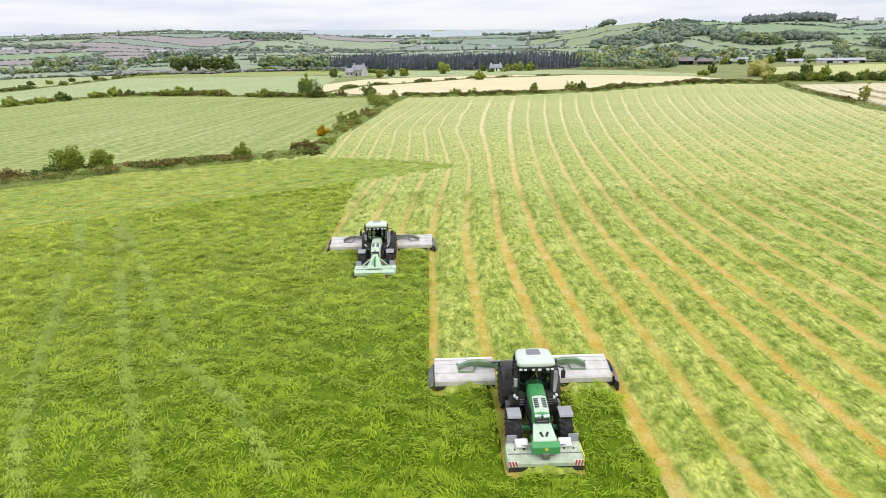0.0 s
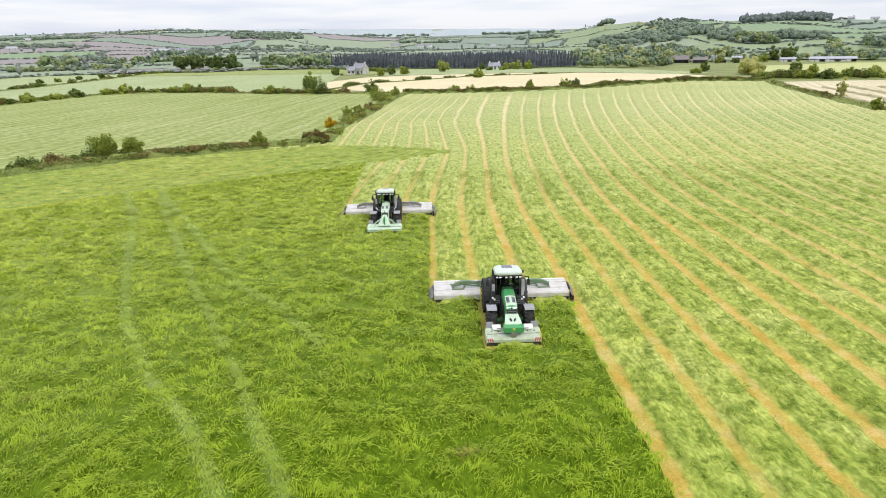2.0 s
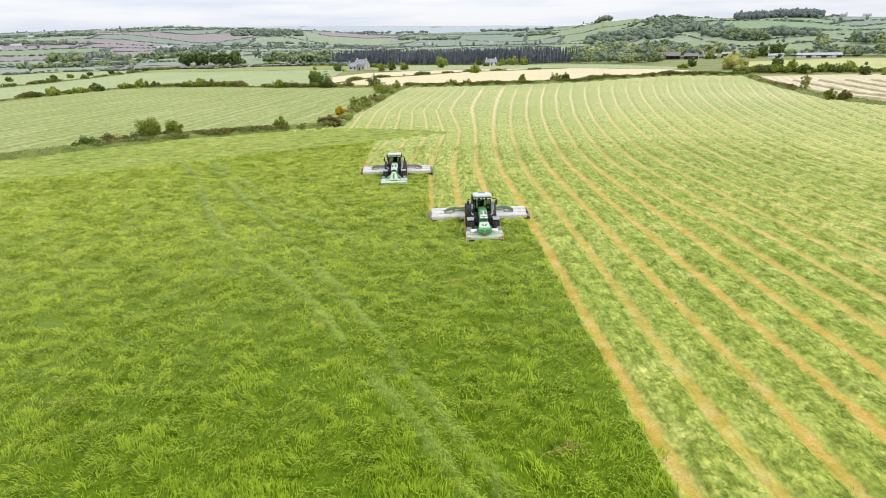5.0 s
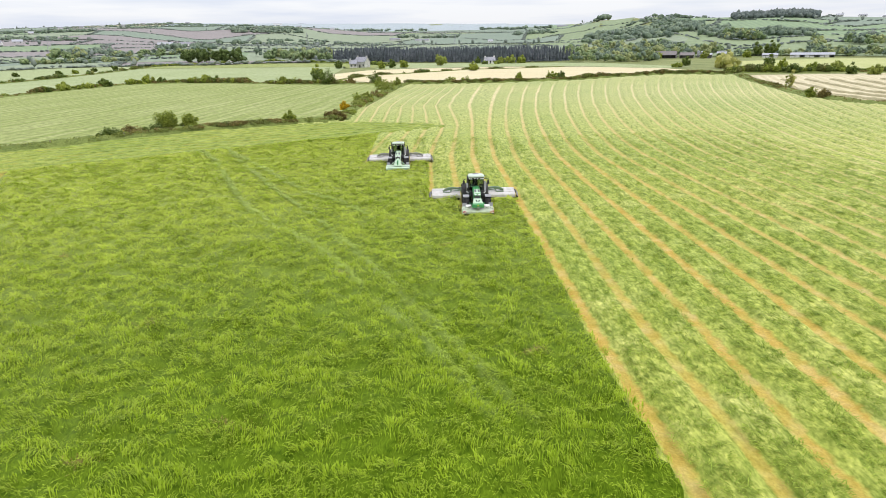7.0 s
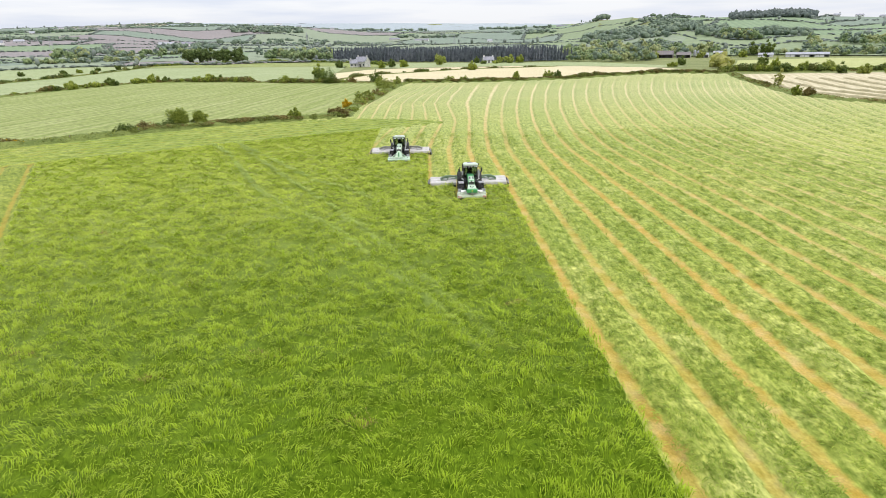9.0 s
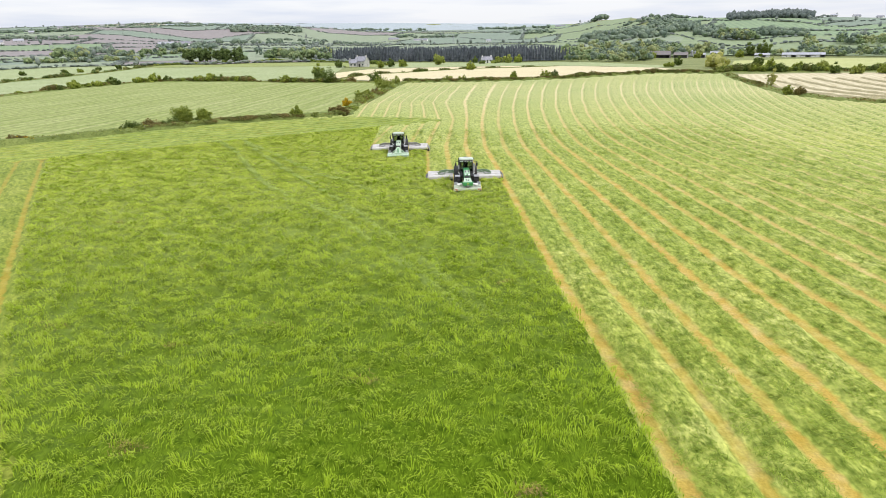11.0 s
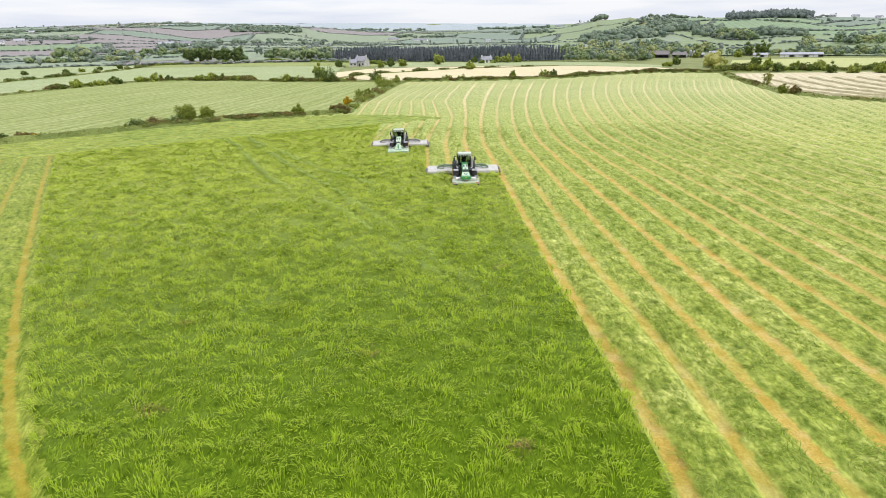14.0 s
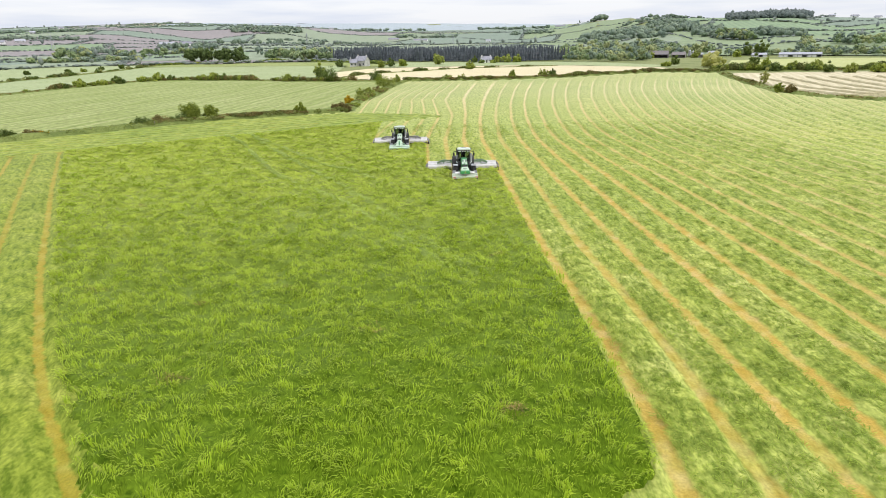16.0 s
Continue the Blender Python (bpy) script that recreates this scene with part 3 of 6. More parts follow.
# ---- the mown field ----
NEAR_X, NEAR_Y, FAR_X, FAR_Y = 3.92, 22.2, -4.15, 41.3
TALL = [(-9.6, -31.2), (-15.4, -22.9), (-18.8, -18), (-24.5, -9.2), (-27, -4.8), (-39.2, 15.8), (-52.2, 38.5), (-52.8, 40), (-30, 53.5), (-16, 62), (-8.8, 66.5), (-8.7, FAR_Y - 0.35), (-0.3, FAR_Y - 0.35), (-0.3, NEAR_Y - 0.35), (7.85, NEAR_Y - 0.35), (7.85, -6), (8.25, -19), (8.15, -25), (7.75, -27.8), (7.2, -28.7), (5.8, -29.3), (3.5, -29.7), (-2, -30.5)]
LANES = [[(cx - 1.45, cy - 5.5), (cx + 1.45, cy - 5.5), (cx + 1.45, cy + 2), (cx - 1.45, cy + 2)] for cx, cy in ((NEAR_X, NEAR_Y), (FAR_X, FAR_Y))]


def tall_here(x, y):
    r = inside(TALL, x, y)
    for lane in LANES:
        r &= ~inside(lane, x, y)
    return r


def well_in(x, y):
    """In the standing grass, and not at its edge."""
    return tall_here(x - 0.35, y) & tall_here(x + 0.35, y) & tall_here(x, y - 0.6) & tall_here(x, y + 0.6)


def row_x(u, y):
    """Where the strip number u of the mown field runs at y."""
    x0 = -0.3 + 2.85 * u
    fan = (9 + 0.5 * np.maximum(x0, 0)) * 1.15 * np.clip((y - 42) / 123, 0, None) ** 1.35
    kink = np.interp(y, [45, 75, 112, 130, 150, 173, 195], [0, 2.4, 1.6, 3.0, 5.8, 8.8, 12])
    w = np.clip((x0 - 1.5) / 7, 0, 1)
    sway = np.interp(y, [-29, -25, -19, -6], [-0.1, 0.3, 0.42, 0]) * np.exp(-((u - 3) / 1.2) ** 2)
    return x0 + sway + w * fan + (1 - w) * kink + (vnoise(u * 0.8, y / 14, 3) - 0.5) * 0.35


def ridge_z(d, x, y):
    """How high the cut grass lies, d strips from the nearest bare one."""
    return np.clip((d - 0.135) / 0.075, 0, 1) * (0.14 + 0.16 * vnoise(x * 1.1, y * 1.1, 7) + 0.12 * (vnoise(x * 3.2, y * 3.2, 8) - 0.3))


def swaths(name, us, ys, place, keep, label, rise=1.0, mat=None):
    """Ground with ridges of cut grass between bare strips; u counts the strips."""
    uu, yy = np.meshgrid(us, ys, indexing="ij")
    x, y = place(uu, yy)
    d = np.abs((uu + 0.5) % 1 - 0.5)
    z = 0.015 + ridge_z(d, x, y) * rise + 0.03 * vnoise(x * 3, y * 3, 9)
    n, m = uu.shape
    idx = np.arange(n * m).reshape(n, m)
    f = np.stack([idx[:-1, :-1], idx[1:, :-1], idx[1:, 1:], idx[:-1, 1:]], -1).reshape(-1, 4)
    v = np.stack([x, y, z], -1).reshape(-1, 3)
    c = v[f].mean(1)
    ok = keep(c[:, 0], c[:, 1])
    v[np.unique(f[~ok]), 2] = -0.04
    v[np.concatenate([idx[0], idx[-1], idx[:, 0], idx[:, -1]]), 2] = -0.04
    f = f[ok]
    used, inv = np.unique(f, return_inverse=True)
    f = inv.reshape(-1, 4)
    me = mesh_from(name, v[used], f, mat or M_MOWN, True)
    uv = np.stack([uu.ravel()[used], yy.ravel()[used]], -1)
    me.uv_layers.new(name="rows").data.foreach_set("uv", uv[f.ravel()].astype(np.float32).ravel())
    return tagged(new(name, me), label, "mown grass", kind="structure")


FIELD = [(-18, 86), (-18, 104), (-15, 131), (-11, 172), (-8, 192.5), (25, 192.5), (58, 201), (85, 219), (109, 231), (131, 219), (122, 197), (106, 148), (97, 118), (99, 100), (110, 82), (150, 68), (210, 53), (210, -60), (-120, -60), (-120, 15), (-90, 35), (-56, 62), (-42, 74), (-30, 79)]
HEADLAND = [(-120, 0), (-120, 15), (-90, 35), (-70, 49), (-56, 62), (-42, 74), (-30, 79), (-18, 83.5), (-4, 80), (3, 76), (2, 72.5), (-8.8, 66.5), (-16, 62), (-30, 53.5), (-54, 40), (-75, 28)]
SIDE = [(-120, 0), (-75, 28), (-52.2, 40.6), (-51.2, 38.5), (-38.2, 15.8), (-26, -4.8), (-23.5, -9.2), (-17.8, -18), (-14.4, -22.9), (-9.6, -29.8), (-9.6, -60), (-120, -60)]


def steps(bounds):
    out = [bounds[0][0]]
    for lo, hi, s in bounds:
        out += list(np.arange(lo + s, hi + 1e-6, s))
    return np.array(out)


swaths("mown_grass_field", steps([(-10, 14, 0.0715), (14, 36, 0.11), (36, 62, 0.2)]), steps([(-29.5, 30, 0.36), (30, 90, 0.6), (90, 231, 1.6)]), lambda u, y: (row_x(u, y), y),
       lambda x, y: inside(FIELD, x, y) & ~well_in(x, y) & ~(inside(HEADLAND, x, y) & inside(HEADLAND, x, y - 1) & inside(HEADLAND, x, y + 1)) & ~inside(SIDE, x, y) & ~((y < 60) & (x < -9.4)), "mown grass in swaths between straw-yellow strips")
hx, hy = math.cos(radians(31)), math.sin(radians(31))
swaths("mown_headland", steps([(-1, 9, 0.08)]), steps([(-80, 75, 0.6)]), lambda u, s: (-54 + s * hx - u * 2.7 * hy, 40 + s * hy + u * 2.7 * hx), lambda x, y: inside(HEADLAND, x, y), "mown grass rows along the hedge", 0.8, M_HEADLAND)
sx, sy = -0.5, 0.866
swaths("mown_side_strip", steps([(-1, 22, 0.1)]), steps([(-45, 70, 0.6)]), lambda u, s: (-26.3 + s * sx - u * 2.85 * sy + np.interp(s, [-26, -23, -17.2, -11.7, -1.4, 27, 53], [3.1, 2.6, 1.5, 0.85, 0.3, 0, 0.15]), -8 + s * sy + u * 2.85 * sx), lambda x, y: inside(SIDE, x, y), "mown grass rows beside standing grass", 1.0, M_SIDE)
swaths("mown_near_headland", steps([(-1, 8, 0.1)]), steps([(-20, 60, 0.6)]), lambda u, s: (s, -29.8 - u * 2.85 - 1.1), lambda x, y: (y < -29.5) & (x > -10) & ~inside(TALL, x, y), "mown grass along the field's near edge")

# standing grass: a hummocky sward, then its blades
TRACKS = [[(-35.3, 54.9), (-27.9, 42.2), (-20.7, 26.7), (-17.1, 19.6), (-13.8, 14.9), (-10.1, 10.7), (-6.6, 5.2), (-4.2, 0.4), (-2.3, -2.7), (-0.4, -5.9), (1.7, -10.9), (2.6, -13)],
          [(-30.9, 54.4), (-22.7, 38.2), (-15, 24), (-10.2, 15.9), (-7.5, 10.9), (-4.7, 5.6), (-2.5, 1.1), (-0.7, -2.8), (1.9, -8.4), (3.9, -13)],
          [(-26.3, 46.3), (-19.3, 35.5), (-12.8, 24.8), (-8.9, 21.2), (-5.6, 16.3)]]



def off_track(x, y):
    """Distance to the nearest old wheel track."""
    best = np.full(np.shape(x), 99.0)
    for t in TRACKS:
        for (ax, ay), (bx, by) in zip(t, t[1:]):
            k = np.clip(((x - ax) * (bx - ax) + (y - ay) * (by - ay)) / ((bx - ax) ** 2 + (by - ay) ** 2), 0, 1)
            best = np.minimum(best, np.hypot(x - ax - k * (bx - ax), y - ay - k * (by - ay)))
    return best


def hollow(x, y):
    """Small hollows between the tussocks, 0 to 1."""
    return np.clip((0.38 - vnoise(x * 1.3, y * 1.9, 24)) / 0.12, 0, 1) * np.clip(vnoise(x * 0.3, y * 0.3, 25) * 2 - 0.2, 0, 1)


def sward_z(x, y):
    hum = 0.16 + 0.16 * vnoise(x * 0.55, y * 0.8, 21) + 0.38 * (vnoise(x * 1.5 + y * 0.5, y * 2.2, 22) - 0.3) + 0.14 * vnoise(x * 3.5, y * 4, 23) - 0.26 * hollow(x, y)
    hum = hum * (1 - 0.5 * np.clip((y - 5) / 40, 0, 1)) + 0.08 * np.clip((y - 5) / 40, 0, 1)
    return hum * (1 - 0.15 * np.clip(1.2 - off_track(x, y) / 0.45, 0, 1))


def pressed(x, y):
    """How far wheels have pressed the grass flat, 0 to 1, in broken stretches."""
    return np.clip(1.2 - off_track(x, y) / 0.28, 0, 0.42) * np.clip(vnoise(x * 0.22, y * 0.22, 62) * 3.0 - 0.35, 0.15, 1) * np.clip((y + 24) / 30, 0.25, 1)


tx, ty = np.arange(-55, 9, 0.26), np.arange(-31.4, 67.5, 0.26)
uu, yy = np.meshgrid(tx, ty, indexing="ij")
idx = np.arange(uu.size).reshape(uu.shape)
tf = np.stack([idx[:-1, :-1], idx[1:, :-1], idx[1:, 1:], idx[:-1, 1:]], -1).reshape(-1, 4)
tv = np.stack([uu, yy, sward_z(uu, yy)], -1).reshape(-1, 3)
tc = tv[tf].mean(1)
ok = tall_here(tc[:, 0], tc[:, 1])
tv[np.unique(tf[~ok]), 2] = 0.0
tf = tf[ok]
used, inv = np.unique(tf, return_inverse=True)
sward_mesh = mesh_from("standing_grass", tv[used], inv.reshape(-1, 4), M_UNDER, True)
sward_mesh.attributes.new("pressed", "FLOAT", "POINT").data.foreach_set("value", pressed(tv[used][:, 0], tv[used][:, 1]).astype(np.float32))
sward = tagged(new("standing_grass", sward_mesh), "lush uncut green grass with old wheel tracks", "grass", kind="structure")


def blades(name, x, y, z, length, lean, heading, width, mat, label):
    """Many single blades, each a thin leaf bent at the middle."""
    n = len(x)
    lx, ly = np.cos(heading), np.sin(heading)
    base = np.stack([x, y, z], -1)
    up, out = length * np.cos(lean), length * np.sin(lean)
    mid = base + np.stack([lx * out * 0.4, ly * out * 0.4, up * 0.8 + length * 0.06], -1)
    tip = base + np.stack([lx * out, ly * out, up], -1)
    side = np.stack([-ly * width / 2, lx * width / 2, np.zeros(n)], -1)
    v = np.stack([base, mid - side, mid + side, tip], 1).reshape(-1, 3)
    k = np.arange(n)[:, None] * 4
    f = np.concatenate([k + [0, 2, 1], k + [1, 2, 3]], 1).reshape(-1, 3)
    return tagged(new(name, mesh_from(name, v, f, mat)), label, "grass", kind="stuff")


def tufted(x, y, k, spread):
    """k blades round each tuft: places, and which tuft each belongs to."""
    i = np.repeat(np.arange(len(x)), k)
    return x[i] + np.random.normal(0, spread, len(i)), y[i] + np.random.normal(0, spread, len(i)), i


def scatter(n, x0, x1, y0, y1, keep, near):
    """Random places, thinned with distance along y."""
    x, y = np.random.uniform(x0, x1, n), np.random.uniform(y0, y1, n)
    ok = keep(x, y) & (np.random.uniform(0, 1, n) < np.clip(near / (y + 45), 0.05, 1) ** 1.3)
    return x[ok], y[ok]


# close-set tufts of upright leaves near by, wider and fewer where they are seen low
n = 185000
qx, qy = np.random.uniform(-55, 8.6, n), np.random.uniform(-31.3, 67, n)
clump = vnoise(qx * 1.5 + qy * 0.5, qy * 2.2, 22)
ok = tall_here(qx, qy) & (np.random.uniform(0, 1, n) < np.clip((qy + 46) / 40, 0.6, 1) * np.clip((clump - 0.17) * 4.5 + np.clip(qy - 10, 0, 40) / 80, 0.1, 1))
qx, qy = qx[ok], qy[ok]
bx, by, tuft = tufted(qx, qy, 5, 0.095)
ok = tall_here(bx, by) & (np.random.uniform(0, 1, len(bx)) > 0.75 * pressed(bx, by))
bx, by, tuft = bx[ok], by[ok], tuft[ok]
n = len(bx)
size = (np.random.uniform(0.75, 1.25, len(qx)) * (0.66 + 0.85 * vnoise(qx * 1.5 + qy * 0.5, qy * 2.2, 22)))[tuft]
wide = 1 + np.clip(by - 5, 0, 55) / 38
head = (vnoise(qx * 0.8, qy * 0.8, 33) * 9 + np.random.normal(0, 0.5, len(qx)))[tuft] + np.random.normal(0, 0.45, n)
tilt = np.clip(np.random.normal(0.80, 0.22, len(qx)) + np.clip(qy + 12, 0, 55) / 70, 0.2, 1.4)[tuft] + np.random.normal(0, 0.2, n)
blades("uncut_grass_blades", bx, by, sward_z(bx, by) - 0.03, np.random.uniform(0.21, 0.36, n) * size, np.clip(tilt, 0.05, 1.5), head, np.random.uniform(0.019, 0.037, n) * size * wide, M_TALL, "long green blades of uncut grass")


def on_swath(x, y):
    u = (x + 0.3) / 2.85
    d = np.abs((u + 0.5) % 1 - 0.5)
    return (d > 0.17) & ~tall_here(x, y) & ~((x < 8.4) & (y < NEAR_Y + 1.8)) & ~((x < 0.2) & (y < FAR_Y + 1.8))


qx, qy = scatter(120000, -8, 50, -29.5, 60, on_swath, 24)
cx, cy, tuft = tufted(qx, qy, 7, 0.12)
ok = on_swath(cx, cy)
cx, cy, tuft = cx[ok], cy[ok], tuft[ok]
n = len(cx)
size = np.random.uniform(0.7, 1.3, len(qx))[tuft] * (1 + np.clip(cy + 15, 0, 80) / 160)
head = (vnoise(qx * 1.6, qy * 1.6, 41) * 8 + np.random.normal(0, 0.7, len(qx)))[tuft] + np.random.normal(0, 0.4, n)
lie = ridge_z(np.abs(((cx + 0.3) / 2.85 + 0.5) % 1 - 0.5), cx, cy)
blades("cut_grass_blades", cx, cy, lie + np.random.uniform(0.0, 0.05, n), np.random.uniform(0.16, 0.34, n) * size, np.clip(np.random.normal(1.38, 0.16, n), 0.6, 1.75), head, np.random.uniform(0.02, 0.04, n) * size, M_CUT, "wilting cut grass lying in swaths")

# old wheel tracks: grass pressed flat, its sheen partly put into the pale colour
wx, wy = [], []
for track in TRACKS:
    for x, y, a in along(track, 0.5):
        k = 95
        wx.append(x + np.random.normal(0, 0.10 + max(y, 0) * 0.002, k))
        wy.append(y + np.random.uniform(-0.3, 0.3, k))
wx, wy = np.concatenate(wx), np.concatenate(wy)
ok = tall_here(wx, wy) & (np.random.uniform(0, 1, len(wx)) < np.clip((wy + 20) / 45, 0.12, 0.7)) & (vnoise(wx * 0.5, wy * 0.5, 61) + np.random.normal(0, 0.12, len(wx)) > 0.3)
wx, wy = wx[ok], wy[ok]
n = len(wx)
blades("flattened_grass", wx, wy, sward_z(wx, wy) + 0.17 + np.clip(wy, 0, 60) * 0.0015, np.random.uniform(0.25, 0.5, n), np.random.normal(1.38, 0.12, n), np.random.normal(-1.0, 0.35, n), np.random.uniform(0.012, 0.024, n) * (1 + np.clip(wy, 0, 60) / 14), M_FLAT, "pale grass pressed flat by wheels")
# thin reddish spots where the grass has died back
dx, dy = [], []
for x, y, r in ((-20.4, -11.3, 0.7), (-8.1, -12.1, 0.6), (-15.8, -3.2, 0.8), (-11.5, -21.5, 0.5), (-3.0, -17.5, 0.5), (4.6, -7.0, 0.5), (-27, 8, 0.5), (-17.5, 13, 0.5), (1.0, 8.5, 0.5), (-6, 3.5, 0.45), (-13, -14, 0.4), (3.2, -24.5, 0.5)):
    dx.append(np.random.normal(x, r * 0.7, 260))
    dy.append(np.random.normal(y, r * 0.45, 260))
dx, dy = np.concatenate(dx), np.concatenate(dy)
n = len(dx)
blades("dead_grass", dx, dy, sward_z(dx, dy) - 0.02, np.random.uniform(0.1, 0.26, n), np.random.normal(1.1, 0.3, n), np.random.uniform(0, 6.28, n), np.random.uniform(0.012, 0.03, n), M_DEAD, "dry reddish grass in thin spots")


# ---- trees, bushes and hedges ----
def leaf_quads(c, r, n, size, rng, shell=0.55):
    """n small leaf cards in a lumpy ellipsoid at c with radii r: vertices and faces."""
    d = rng.normal(size=(n, 3))
    d /= np.linalg.norm(d, axis=1, keepdims=True)
    p = np.asarray(c) + d * np.asarray(r) * rng.uniform(shell, 1.0, (n, 1)) ** 0.6
    a = rng.normal(size=(n, 3)) + d * 0.6
    a /= np.linalg.norm(a, axis=1, keepdims=True)
    b = np.cross(a, rng.normal(size=(n, 3)))
    b /= np.linalg.norm(b, axis=1, keepdims=True)
    e = np.cross(a, b)
    s = rng.uniform(0.6, 1.3, (n, 1)) * size
    v = np.stack([p - b * s, p + e * s * 0.6, p + b * s, p - e * s * 0.6], 1).reshape(-1, 3)
    return v, np.arange(4 * n).reshape(n, 4)


def join(parts):
    vs, fs, k = [], [], 0
    for v, f in parts:
        vs.append(v)
        fs.append(f + k)
        k += len(v)
    return np.concatenate(vs), np.concatenate(fs)


def ball():
    """The corners and faces of a small round lump."""
    bm = bmesh.new()
    bmesh.ops.create_icosphere(bm, subdivisions=1, radius=1.0)
    v, f = np.array([c.co[:] for c in bm.verts]), np.array([[c.index for c in q.verts] for q in bm.faces])
    bm.free()
    return v, f


BALL_V, BALL_F = ball()


def puffs(c, r, rng):
    """Uneven rounded clumps of foliage at the rows of c, with radii r."""
    k, m = len(c), len(BALL_V)
    v = BALL_V[None] * rng.uniform(0.72, 1.2, (k, m, 1)) * np.asarray(r)[:, None, None] + np.asarray(c)[:, None]
    return v.reshape(-1, 3), (BALL_F[None] + (np.arange(k) * m)[:, None, None]).reshape(-1, 3)


def both(puff, cards):
    """Clumps with loose sprays of leaves round them, all in triangles."""
    (v1, f1), (v2, f2) = puff, cards
    return np.concatenate([v1, v2]), np.concatenate([f1, np.concatenate([f2[:, :3], f2[:, [0, 2, 3]]]) + len(v1)])


def tube(bm, a, b, ra, rb, sides=7):
    """A tapered limb from a to b."""
    a, b = Vector(a), Vector(b)
    q = (b - a).to_track_quat("Z", "Y").to_matrix()
    rings = []
    for c, r in ((a, ra), (b, rb)):
        rings.append([bm.verts.new(c + q @ Vector((math.cos(6.2832 * i / sides) * r, math.sin(6.2832 * i / sides) * r, 0))) for i in range(sides)])
    for i in range(sides):
        bm.faces.new((rings[0][i], rings[0][(i + 1) % sides], rings[1][(i + 1) % sides], rings[1][i]))
    bm.faces.new(rings[1])
    bm.faces.new(rings[0][::-1])


def tree_at(name, x, y, height, spread, mat, label, seed, stem=0.25, leaf=0.2, count=2600, category="tree", group="", lumps=14):
    """A tapered trunk with limbs, and a crown of leaf cards in uneven clumps with gaps between."""
    rng = np.random.default_rng(seed)
    t = thing(name, label, category, group, (x, y, float(land(x, y)) - 0.1), float(rng.uniform(0, 360)))
    bm = bmesh.new()
    top = height * 0.62
    rt = 0.02 + height * 0.022
    tube(bm, (0, 0, 0), (0.05 * height * 0.2, 0, height * stem), rt, rt * 0.8)
    tube(bm, (0.05 * height * 0.2, 0, height * stem), (0, 0.02 * height, top), rt * 0.8, rt * 0.3)
    parts, core = [], []
    mid = height * (0.36 if stem < 0.1 else 0.36 + stem)
    for i in range(lumps):
        f = (i + 0.5) / lumps
        a = i * 2.4 + rng.uniform(-0.5, 0.5)
        e = math.asin(max(-0.95, 2 * f - (1.2 if stem < 0.1 else 1.0))) if f < 0.95 else 1.3
        out = rng.uniform(0.45, 1.0) * (1.0 if i % 5 else 1.15)
        c = (math.cos(a) * math.cos(e) * spread * 0.8 * out, math.sin(a) * math.cos(e) * spread * 0.8 * out, mid + math.sin(e) * (height - mid) * 0.82 * out)
        if i % 2 == 0:
            tube(bm, (0, 0, min(top, max(0.1, c[2] * 0.55))), (c[0] * 0.95, c[1] * 0.95, c[2]), rt * 0.35, rt * 0.1, 5)
        k = rng.uniform(0.20, 0.40) * spread
        core.append((*c, k * 0.8))
        parts.append(leaf_quads(c, (k, k, k * rng.uniform(0.8, 1.4)), int(count * (0.5 if leaf > 0.26 else 1) / lumps * rng.uniform(0.5, 1.5)), leaf, rng, 0.1))
    parts.append(leaf_quads((0, 0, mid), (spread * 0.55, spread * 0.55, height * 0.32), count // 5, leaf, rng, 0.2))
    part("trunk", bm, M_BARK, t)
    v, f = join(parts)
    if leaf > 0.26:
        core = np.array(core + [(0, 0, mid, spread * 0.5)])
        v, f = both(puffs(core[:, :3], core[:, 3], rng), (v, f))
    v[:, 2] = np.maximum(v[:, 2], height * 0.04)
    child("crown", mesh_from("crown", v, f, mat), t)
    return t


